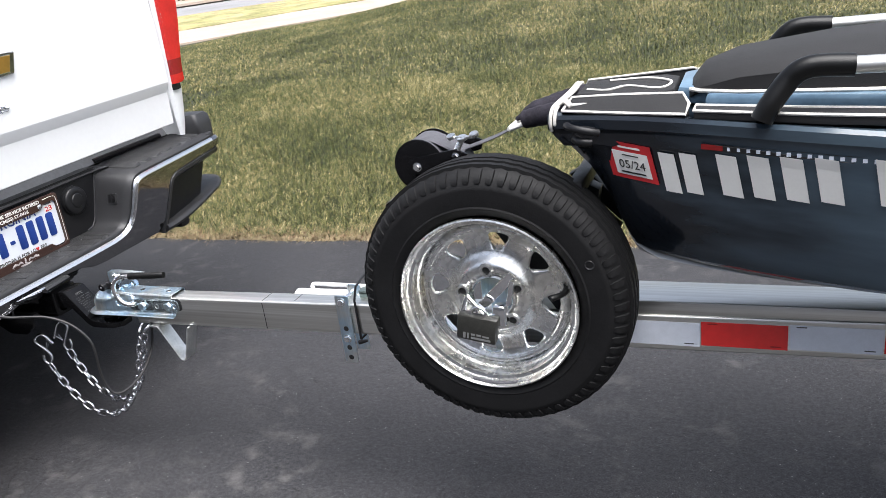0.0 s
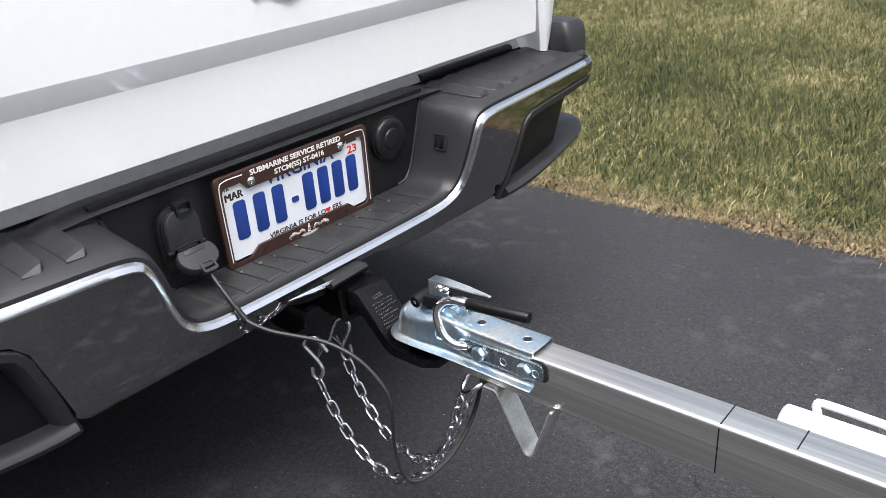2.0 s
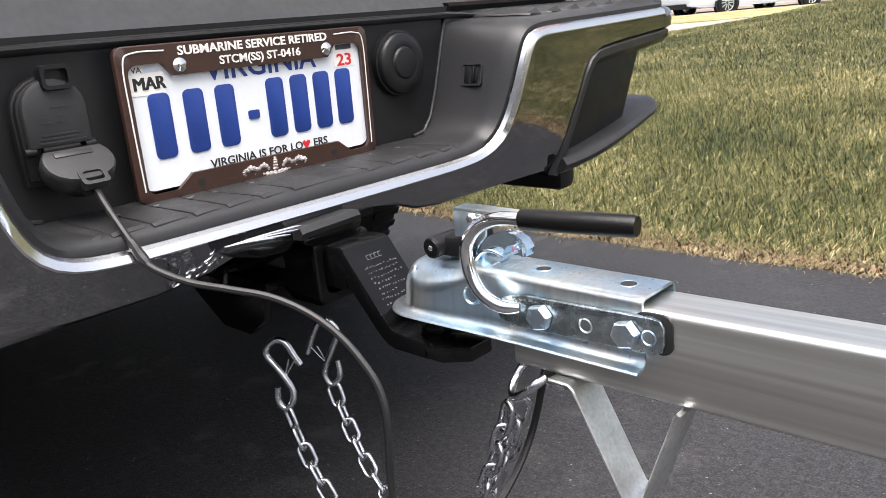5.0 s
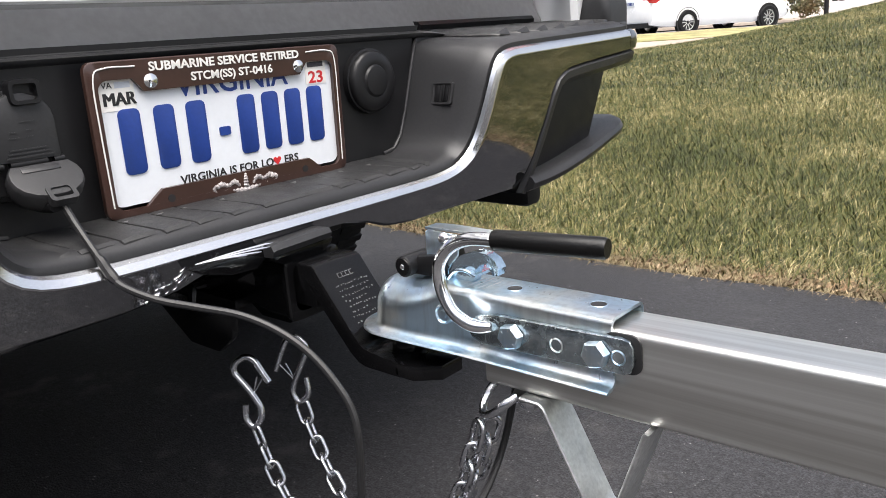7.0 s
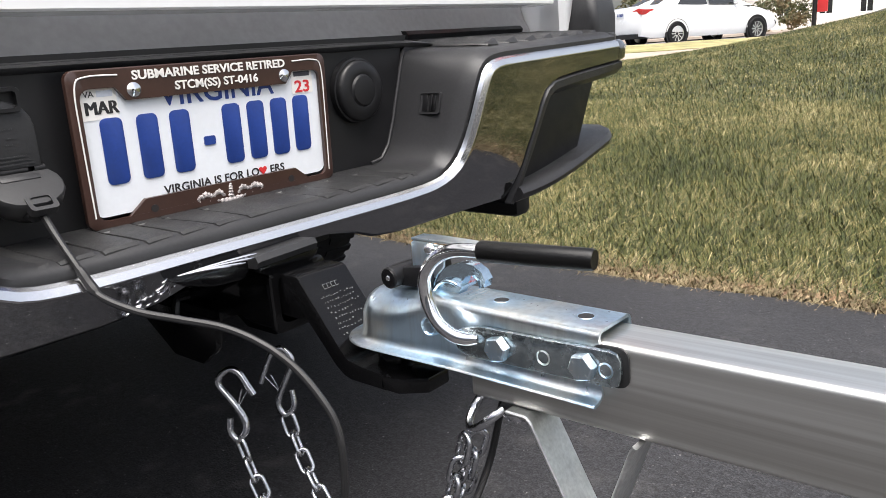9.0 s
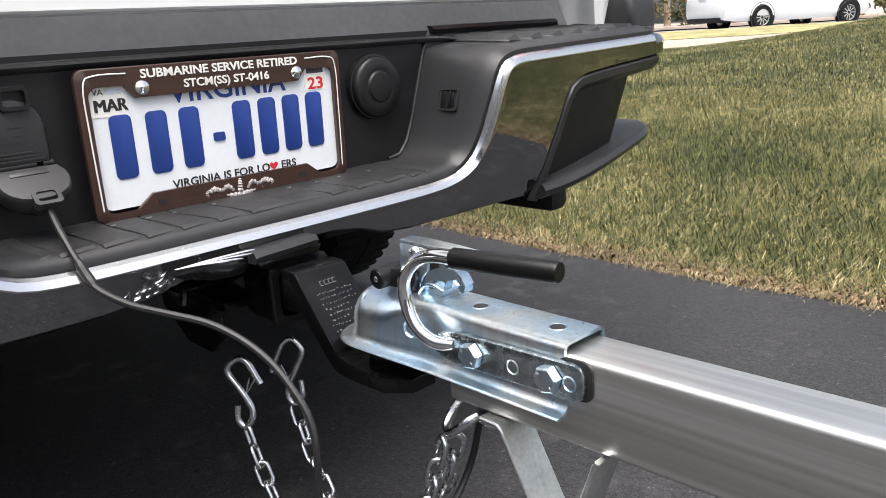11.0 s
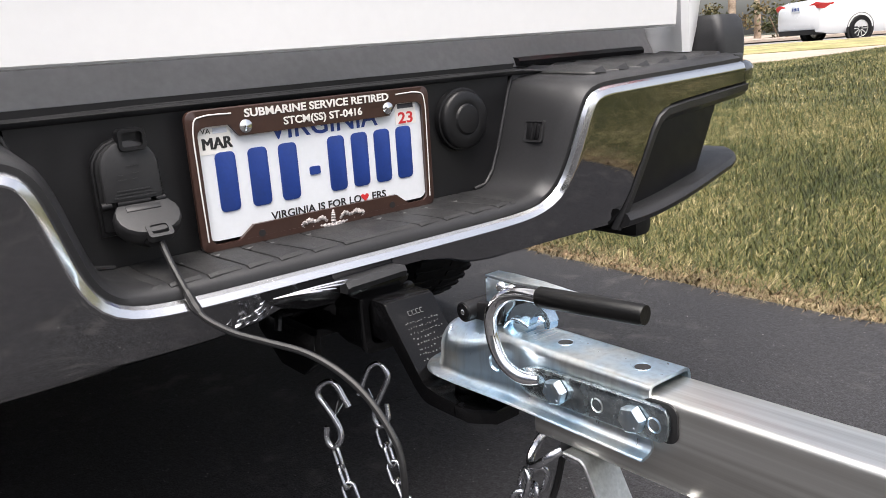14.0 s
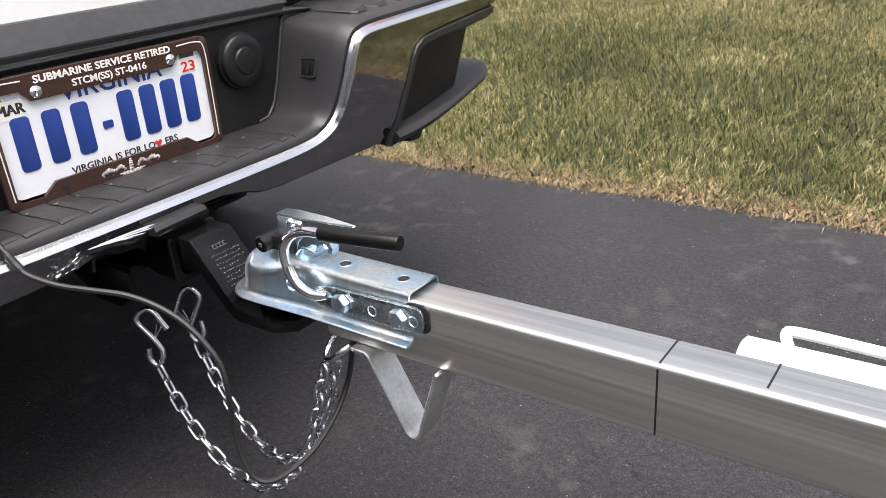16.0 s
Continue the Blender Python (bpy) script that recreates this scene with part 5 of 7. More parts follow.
# groove rail on the top edge of the rear tongue
b = bmesh.new()
box(b, (1.45, -HB + 0.004, 0.498), (5.2, HB + 0.050, 0.528), 0.004)
part("bunk_rail", b, ALU, trailer, "aluminium rail on the tongue")
b = bmesh.new()
box(b, (4.0, -0.75, 0.36), (4.08, 0.75, 0.42), 0.004)
part("axle", b, ALU, trailer)
for s in (-1, 1):
    mm = Matrix.Translation((4.04, s * 0.85, 0.271)) @ Matrix.Rotation(radians(-90 * s), 4, "X")
    road_wheel(trailer, mm, 0.271, 0.14, GALV)
    b = bmesh.new()
    box(b, (2.6, s * 0.24 - 0.03, 0.568), (4.9, s * 0.24 + 0.03, 0.624), 0.006)
    part("bunk", b, PAD, trailer)
    b = bmesh.new()
    box(b, (3.2, s * 0.24 - 0.02, 0.40), (3.25, s * 0.24 + 0.02, 0.570), 0.003)
    box(b, (3.2, min(0, s * 0.26), 0.415), (3.25, max(0, s * 0.26), 0.44), 0.003)
    part("bunk_bracket", b, ALU, trailer)
    b = bmesh.new()
    box(b, (4.02, s * 0.24 - 0.02, 0.40), (4.07, s * 0.24 + 0.02, 0.570), 0.003)
    part("bunk_bracket", b, ALU, trailer)

# ---- coupler
b = bmesh.new()
STA = [0.4925, 0.47, 0.44, 0.41, 0.39, 0.372, 0.356, 0.346, 0.336, 0.326, 0.316, 0.306, 0.296, 0.286, 0.276, 0.266, 0.254, 0.242]
rows = []
for x in STA:
    g = 1 - ease(0.268, 0.336, x)
    hw = 0.0278 + 0.0040 * g
    z1 = 0.4885 - 0.0065 * (1 - ease(0.245, 0.310, x))
    r, rise = 0.0075 + 0.0200 * g, 0.0075 + 0.0260 * g
    lip = 0.0440 + 0.0040 * (1 - ease(0.25, 0.36, x))
    foot = 0.0022 * g
    prof = [(-lip, 0.4300), (-lip + 0.0006, 0.4312), (-lip + 0.0024, 0.4318), (-hw - 0.0075 + foot, 0.4326), (-hw - 0.0045 + foot * 0.7, 0.4342), (-hw - 0.0022 + foot * 0.3, 0.4372), (-hw - 0.0007, 0.4420), (-hw, 0.4475), (-hw, z1 - rise)]
    prof += [(-hw + r * (1 - math.cos(radians(a))), z1 - rise + rise * math.sin(radians(a))) for a in (12, 24, 36, 48, 60, 75, 90)]
    prof = prof + [(-u, v) for u, v in prof[::-1]]
    rows.append([(x + (0.004 if x > 0.49 and v < 0.438 else 0.002 if x > 0.49 and v < 0.45 else 0.0), u, v) for u, v in prof])
# the section swept round the ball at the front
base = rows[-1]
for a in (8, 16, 24, 32, 40, 48, 56, 64, 72, 80, 86, 90):
    ca, sa = math.cos(radians(a)), math.sin(radians(a))
    rows.append([(0.242 - abs(u) * sa, u * max(ca, 0.02), v) for _, u, v in base])
loft(b, rows)
bmesh.ops.recalc_face_normals(b, faces=b.faces)
if sum(f.normal.z * f.calc_area() for f in b.faces) < 0:
    bmesh.ops.reverse_faces(b, faces=b.faces)
bmesh.ops.solidify(b, geom=list(b.faces), thickness=0.0028)
coupler = part("coupler", b, ZINC, trailer, "zinc-plated pressed steel ball coupler", 50)
for x in (0.380, 0.466):
    b = bmesh.new()
    disc_stack(b, [(0, 0.0003), (0.0068, 0.0003)], Matrix.Translation((x, -0.001, 0.4884)), 22)
    part("bolt_hole", b, BLACKINK, coupler)
    b = bmesh.new()
    disc_stack(b, [(0.0066, -0.0030), (0.0070, 0.0004), (0.0076, 0.0007), (0.0084, 0.0002)], Matrix.Translation((x, -0.001, 0.4884)), 22)
    part("hole_rim", b, ZINC, coupler)
rnd = random.Random(3)
for k in range(5):                # stamped text, as plain bars
    b = bmesh.new()
    y = -0.016
    while y < 0.015 - 0.004 * (k % 2):
        dash = rnd.uniform(0.0010, 0.0026)
        box(b, (0.330 + 0.0064 * k, y, 0.4873), (0.330 + 0.0064 * k + rnd.uniform(0.0010, 0.0032), y + dash * 0.6, 0.4888))
        y += dash + 0.0016
    part("stamped_line", b, STAMP, coupler)
# side bar with bolts
BARM = Matrix.Translation((0.4005, 0, 0.4585)) @ Matrix.Rotation(radians(-1.6), 4, "Y")
END = [(-0.051, -0.004), (-0.047, -0.0105), (-0.037, -0.0150), (0.106, -0.0150), (0.1115, -0.0125), (0.1140, -0.006), (0.1140, 0.008), (0.1110, 0.0135), (0.105, 0.0152), (-0.020, 0.0152), (-0.040, 0.0120), (-0.049, 0.0060)]
b = bmesh.new()
prism(b, END, -0.0345, -0.0290, "y", 0.0008, m=BARM)
bar = part("side_bar", b, ZINCBAR, coupler, "mottled zinc side bar")
# black plate behind the bar's end, in place of the shadow there
b = bmesh.new()
prism(b, rounded(0.085, -0.0165, 0.1185, 0.0168, 0.009, 5), -0.0284, -0.0262, "y", 0.0004, m=BARM)
part("side_washer", b, BLACKINK, bar)
for x in (0.0, 0.0835):
    b = bmesh.new()
    hexbolt(b, BARM @ Vector((x, -0.0345, 0.0)), (0, -1, 0), 0.0118, 0.0092, False)
    bolt = part("hex_bolt", b, ZINC, bar)
    b = bmesh.new()
    for k in range(6):                 # grade marks on the head
        box(b, (0.0062, -0.00022, -0.0001), (0.0088, 0.00022, 0.0002), m=BARM @ Matrix.Translation((x, -0.0437, 0)) @ Matrix.Rotation(radians(90), 4, "X") @ Matrix.Rotation(radians(60 * k + 20), 4, "Z"))
    part("grade_mark", b, STAMP, bolt)
for x in (0.044, 0.1015):
    b = bmesh.new()
    mm = BARM @ Matrix.Translation((x, -0.0347, -0.0012)) @ Matrix.Rotation(radians(90), 4, "X")
    disc_stack(b, [(0, -0.0016), (0.0046, -0.0012), (0.0056, 0.0008), (0.0068, 0.0)], mm, 20)
    part("eyelet", b, ZINC, bar)
b = bmesh.new()
mm = Matrix.Translation((0.320, -0.0330, 0.4630)) @ Matrix.Rotation(radians(90), 4, "X")
disc_stack(b, [(0, 0.0018), (0.0036, 0.0020), (0.0044, 0.0004), (0.0070, 0.0008), (0.0082, 0.0030), (0.0095, 0.0022), (0.0105, -0.004)], mm, 22)
part("rivet", b, ZINC, coupler, "pressed rivet in the coupler's side")
# bent rod lever with a black grip
b = bmesh.new()
rod = curve_through([(0.378, -0.036, 0.462), (0.366, -0.040, 0.4615), (0.356, -0.044, 0.4645), (0.342, -0.046, 0.4735), (0.3315, -0.046, 0.490), (0.3285, -0.046, 0.510), (0.333, -0.0455, 0.523), (0.343, -0.045, 0.5335), (0.356, -0.045, 0.5405), (0.372, -0.045, 0.5445), (0.397, -0.045, 0.546)], 5)
tube(b, rod, [0.0040, 0.0048, 0.0054, 0.0058, 0.0060] + [0.0062] * (len(rod) - 5), 14)
lever = part("latch_lever", b, BRIGHT, coupler, "bent bright steel latch lever")
b = bmesh.new()
tube(b, [(0.392, -0.0452, 0.5460), (0.3935, -0.0450, 0.5461), (0.44, -0.0382, 0.5468), (0.489, -0.0309, 0.5475), (0.4915, -0.0306, 0.5475)], [0.0082, 0.0092, 0.0092, 0.0090, 0.0080], 18)
part("lever_grip", b, GRIP, lever, "black rubber grip")
# latch plates under the lever
b = bmesh.new()
prism(b, [(0.2785, 0.500), (0.304, 0.498), (0.318, 0.512), (0.320, 0.5325), (0.282, 0.5345), (0.2785, 0.532)], -0.0060, -0.0032, "y", 0.0006)
prism(b, [(0.279, -0.0060), (0.322, -0.0055), (0.394, 0.002), (0.396, 0.006), (0.345, 0.012), (0.300, 0.014), (0.279, 0.012)], 0.5345, 0.5370, "z", 0.0006)
part("latch_flag", b, ZINC, coupler, "zinc latch tab")
b = bmesh.new()
CAM = [(0.301, 0.482), (0.304, 0.496), (0.312, 0.507), (0.324, 0.5145), (0.340, 0.5195), (0.353, 0.5185), (0.362, 0.5135), (0.3665, 0.506), (0.3645, 0.4990), (0.3590, 0.4980), (0.3575, 0.5045), (0.3515, 0.5085), (0.3445, 0.5070), (0.3390, 0.5010), (0.3365, 0.4915), (0.332, 0.482)]
rows = []
for w, k in ((-0.0045, 0.80), (-0.0060, 0.93), (-0.0050, 1.0), (0.0040, 1.0), (0.0055, 0.93)):
    rows.append([(0.338 + (x - 0.338) * (0.94 + 0.06 * k), w, 0.508 + (z - 0.508) * (0.90 + 0.10 * k)) for x, z in CAM])
loft(b, rows, close_v=True, caps=True)
strip_bar(b, curve_through([(0.304, 0.004, 0.486), (0.314, 0.004, 0.497), (0.327, 0.004, 0.500), (0.341, 0.004, 0.496)], 5), 0.014, 0.0035)
part("latch_cam", b, CAMZINC, coupler, "bright blue-grey latch claw")
for x, z in ((0.302, 0.528), (0.316, 0.5275)):
    b = bmesh.new()
    mm = Matrix.Translation((x, -0.0058, z)) @ Matrix.Rotation(radians(90), 4, "X")
    disc_stack(b, [(0, 0.0052), (0.0030, 0.0048), (0.0054, 0.0028), (0.0062, 0.0)], mm, 18)
    part("rivet", b, BRIGHT, coupler)
# black keyed lock
b = bmesh.new()
tube(b, [(0.2605, -0.0225, 0.4975), (0.2605, -0.0215, 0.4975), (0.2605, 0.026, 0.4975)], [0.0098, 0.0108, 0.0108], 22)
prism(b, [(0.262, 0.4875), (0.300, 0.4885), (0.306, 0.500), (0.303, 0.5120), (0.270, 0.5075)], -0.012, 0.024, "y", 0.003)
lock = part("coupler_lock", b, DARKPLASTIC, coupler, "black keyed coupler lock")
b = bmesh.new()
mm = Matrix.Translation((0.2605, -0.0226, 0.4975)) @ Matrix.Rotation(radians(90), 4, "X")
disc_stack(b, [(0.0030, 0.0008), (0.0086, 0.0006), (0.0090, 0.0)], mm, 22)
face = part("lock_ring", b, BLACKPAINT, lock, "glossy black lock face")
b = bmesh.new()
disc_stack(b, [(0, 0.0012), (0.0022, 0.0013), (0.0030, 0.0006)], mm, 18)
part("key_face", b, BRIGHT, lock)

# ---- V-shaped strap under the tongue
b = bmesh.new()
z0 = top_z(0.45) - 0.0785
bend = [(0.404, z0 - 0.0024), (0.424, z0 - 0.0026), (0.4285, z0 - 0.006), (0.431, z0 - 0.011), (0.4725, 0.3125), (0.4760, 0.3060), (0.4815, 0.3028), (0.4880, 0.3030), (0.4925, 0.3065), (0.4950, 0.3120), (0.5240, z0 - 0.004), (0.5265, z0)]
strip_bar(b, [(x, -0.0155, z) for x, z in bend], 0.0200, 0.0042)
part("stand_strap", b, DULLZINC, trailer, "bent zinc strap under the tongue")
b = bmesh.new()
tube(b, curve_through([(0.398, -0.030, 0.398), (0.391, -0.040, 0.391), (0.378, -0.043, 0.380), (0.367, -0.040, 0.377), (0.362, -0.031, 0.384), (0.364, -0.020, 0.396), (0.368, -0.012, z0)], 5), 0.0042, 9)
disc_stack(b, [(0, -0.0125), (0.010, -0.0125), (0.011, -0.0075), (0.0150, -0.0070), (0.0155, -0.0040), (0.0125, -0.0036), (0.0155, -0.0030), (0.0155, 0.0), (0, 0)], Matrix.Translation((0.402, -0.014, z0 - 0.004)), 22)
part("chain_ring", b, CHAINZINC, trailer, "steel chain ring")


# ---- safety chains with hooks
def sag(p0, p1, low):
    """A hanging chain from p0 to p1 with its lowest point at low: closely spaced points."""
    p0, p1 = Vector(p0), Vector(p1)
    span = math.hypot(p1.x - p0.x, p1.y - p0.y)
    def at(a):
        h0, h1 = p0.z - low, p1.z - low
        return a * math.acosh(1 + h0 / a) + a * math.acosh(1 + h1 / a) - span
    lo, hi = 0.001, 5.0
    for _ in range(80):
        mid = (lo + hi) / 2
        if at(mid) < 0:
            lo = mid
        else:
            hi = mid
    a = (lo + hi) / 2
    s0 = a * math.acosh(1 + (p0.z - low) / a)
    return [Vector((p0.x + (p1.x - p0.x) * t, p0.y + (p1.y - p0.y) * t, low + a * (math.cosh((t * span - s0) / a) - 1))) for t in np.linspace(0, 1, 400)]


def link_mesh():
    lb = bmesh.new()
    L, W, r = 0.0082, 0.0080, 0.0028
    ring = []
    for k in range(8):
        a = radians(-90 + 180 * k / 7)
        ring.append(Vector((L + W * math.cos(a), W * math.sin(a), 0)))
    ring += [-p for p in ring]
    rows = []
    for i, p in enumerate(ring):
        d = (ring[(i + 1) % 16] - ring[i - 1]).normalized()
        u = d.cross(Vector((0, 0, 1)))
        rows.append([p + (u * math.cos(t) + Vector((0, 0, 1)) * math.sin(t)) * r for t in [2 * math.pi * j / 7 for j in range(7)]])
    loft(lb, rows, close_u=True, close_v=True)
    return mesh_of("link", lb, CHAINZINC, 60)


LINK = link_mesh()


def hook(pts, latch, r):
    """An S hook bent from round bar, with a wire spring latch across its mouth; points in the place's axes."""
    hb = bmesh.new()
    tube(hb, curve_through([(x, y - CY, z) for x, y, z in pts], 5), r, 10)
    h = part("chain_hook", hb, CHAINZINC, trailer, "bent steel safety chain hook with spring latch")
    hb = bmesh.new()
    a, c = [Vector((x, y - CY, z)) for x, y, z in latch]
    for d in (-0.003, 0.003):
        tube(hb, [a, c + Vector((d, d, 0))], 0.0011, 6)
    part("hook_latch", hb, CHAINZINC, h)
    return h


def chain(h, start, end, low, turn):
    """Links laid along a hanging line, each a quarter turn on from the last."""
    pts = sag(start, end, low)
    step, acc, last, k = 0.0252, 0.0, pts[0], 0
    for p, q in zip(pts, pts[1:]):
        acc += (q - p).length
        if acc >= step:
            acc -= step
            d = (q - last).normalized()
            u, w = basis(d)
            twist = turn + 90 * (k % 2) + 9 * math.sin(k * 2.3) + 5 * max(0, k - 9)
            m = Matrix((d, u, w)).transposed().to_4x4() @ Matrix.Rotation(radians(twist), 4, "X")
            m.translation = (q + last) / 2
            ob = new("link", LINK)
            ob.parent = h
            ob.matrix_basis = m
            last = q
            k += 1


near_hook = hook([(0.0135, -0.006, 0.313), (0.0074, -0.0085, 0.3235), (-0.003, -0.012, 0.3400), (-0.0125, -0.018, 0.3450), (-0.0205, -0.028, 0.3380), (-0.0205, -0.031, 0.3270), (-0.012, -0.0276, 0.3153), (-0.001, -0.0235, 0.3010), (0.0095, -0.0200, 0.2830), (0.0115, -0.023, 0.2690), (0.0055, -0.030, 0.2605), (-0.0025, -0.0345, 0.2690), (-0.0050, -0.0315, 0.2875)], [(0.0, -0.022, 0.298), (0.006, -0.012, 0.321)], 0.0044)
chain(near_hook, (0.0040, -0.028 - CY, 0.258), (0.3680, -0.024 - CY, 0.379), 0.106, 45)
far_hook = hook([(-0.0274, 0.0345, 0.3030), (-0.0238, 0.0468, 0.3300), (-0.0200, 0.0540, 0.3420), (-0.0130, 0.0620, 0.3450), (-0.0040, 0.0665, 0.3370), (0.0004, 0.0670, 0.3260), (-0.0033, 0.0558, 0.3039), (-0.0070, 0.0450, 0.2815), (-0.0043, 0.0430, 0.2680), (0.0030, 0.0470, 0.2615), (0.0095, 0.0555, 0.2710), (0.0045, 0.0585, 0.2920)], [(-0.0060, 0.049, 0.288), (-0.021, 0.042, 0.312)], 0.0040)
chain(far_hook, (0.0030, 0.047 - CY, 0.260), (0.3740, -0.012 - CY, 0.380), 0.128, 40)

# ---- wiring lead
b = bmesh.new()
lead = curve_through([(x, y - CY, z) for x, y, z in ((0.026, -0.221, 0.594), (0.040, -0.221, 0.582), (0.060, -0.222, 0.566), (0.084, -0.220, 0.542), (0.098, -0.216, 0.522), (0.113, -0.212, 0.512), (0.142, -0.198, 0.501), (0.174, -0.179, 0.494), (0.209, -0.158, 0.486), (0.241, -0.143, 0.472), (0.267, -0.132, 0.452), (0.290, -0.126, 0.427), (0.304, -0.124, 0.405), (0.311, -0.126, 0.376), (0.311, -0.129, 0.310), (0.325, -0.128, 0.262), (0.343, -0.110, 0.249), (0.356, -0.062, 0.260), (0.360, -0.020, 0.286), (0.360, 0.014, 0.322), (0.372, 0.020, 0.378), (0.380, 0.020, 0.408))], 7)
tube(b, lead, 0.0035, 8)
tube(b, lead[22:32], [0.0040, 0.0048, 0.005, 0.005, 0.005, 0.0052, 0.0052, 0.005, 0.0044, 0.0035], 8)
part("wiring_lead", b, CABLE, trailer, "black trailer wiring lead")

# ---- swung-up jack on the far side of the tongue
b = bmesh.new()
jz, jy = 0.449, 0.063
tube(b, [(0.812, jy, jz), (0.815, jy, jz), (0.90, jy, jz + 0.001), (1.22, jy, jz + 0.004)], [0.026, 0.029, 0.029, 0.029], 22)
jack = part("swivel_jack", b, JACKWHITE, trailer, "white swivel jack folded along the tongue")
b = bmesh.new()
tube(b, [(0.8115, jy, jz), (0.8125, jy, jz)], 0.020, 18)
part("jack_bore", b, BLACKINK, jack)
b = bmesh.new()
tube(b, curve_through([(0.850, jy + 0.016, jz + 0.022), (0.845, jy + 0.026, jz + 0.029), (0.858, jy + 0.030, jz + 0.031), (0.95, jy + 0.026, jz + 0.032), (1.04, jy + 0.022, jz + 0.034)], 6), 0.0055, 8)
part("jack_crank", b, JACKWHITE, jack)
b = bmesh.new()
tube(b, [(1.040, jy + 0.021, jz + 0.030), (1.038, jy + 0.021, jz + 0.044), (1.036, jy + 0.021, jz + 0.064), (1.035, jy + 0.021, jz + 0.078), (1.035, jy + 0.021, jz + 0.081)], [0.0065, 0.0075, 0.0120, 0.0135, 0.0110], 16)
part("jack_knob", b, GRIP, jack, "black crank knob")
b = bmesh.new()
prism(b, [(1.012, 0.020), (1.018, 0.012), (1.17, 0.012), (1.17, 0.046), (1.018, 0.046), (1.012, 0.040)], top_z(1.0) + 0.009, top_z(1.0) + 0.0135, "z", 0.001)
prism(b, [(1.018, 0.012), (1.17, 0.012), (1.17, 0.0165), (1.018, 0.0165)], top_z(1.0) - 0.002, top_z(1.0) + 0.0175, "z", 0.001)
part("jack_plate", b, CHANNEL, jack, "grey-green jack mounting channel")
# clamp plates and bolts round the tongue
b = bmesh.new()
prism(b, rounded(0.977, 0.338, 1.011, 0.512, 0.004, 3), -HB - 0.0075, -HB - 0.0030, "y", 0.001)
prism(b, rounded(0.977, 0.338, 1.011, 0.512, 0.004, 3), HB + 0.003, HB + 0.0075, "y", 0.001)
clamp = part("jack_clamp", b, ZINC, trailer, "drilled zinc clamp plate")
for z in (0.497, 0.402):
    b = bmesh.new()
    hexbolt(b, (0.994, -HB - 0.0075, z), (0, -1, 0), 0.0080, 0.008)
    tube(b, [(0.994, -HB - 0.004, z), (0.994, HB + 0.014, z)], 0.0050, 9)
    part("hex_bolt", b, BRIGHT, clamp)
for z in (0.428, 0.378, 0.352):
    b = bmesh.new()
    mm = Matrix.Translation((0.994, -HB - 0.0077, z)) @ Matrix.Rotation(radians(90), 4, "X")
    disc_stack(b, [(0, 0.0003), (0.0058, 0.0003), (0.0064, 0.0)], mm, 18)
    part("bolt_hole", b, BLACKINK, clamp)
b = bmesh.new()
zt = top_z(1.03)
loop = [(-HB - 0.004, zt - 0.088), (-HB - 0.004, zt + 0.012), (-HB + 0.012, zt + 0.040), (0.04, zt + 0.050), (HB + 0.070, zt + 0.020), (HB + 0.066, zt - 0.05), (HB + 0.006, zt - 0.088)]
strip_bar(b, [(1.027, y, z) for y, z in loop + loop[:1]], 0.0030, 0.0018, (1, 0, 0))
part("strap_tie", b, DARKPLASTIC, trailer, "black strap round tongue and jack")
b = bmesh.new()
tube(b, [(1.024, -HB - 0.008, zt - 0.094), (1.032, -HB - 0.010, zt - 0.091), (1.046, -HB - 0.010, zt - 0.087)], [0.0055, 0.0050, 0.0030], 10)
part("tie_buckle", b, DARKPLASTIC, trailer)

# ---- spare wheel on its carrier
WX, WZ = 1.403, 0.580
wheel_m = Matrix.Translation((WX, -0.112, WZ)) @ Matrix.Rotation(radians(90), 4, "X") @ Matrix.Rotation(radians(14), 4, "Z")


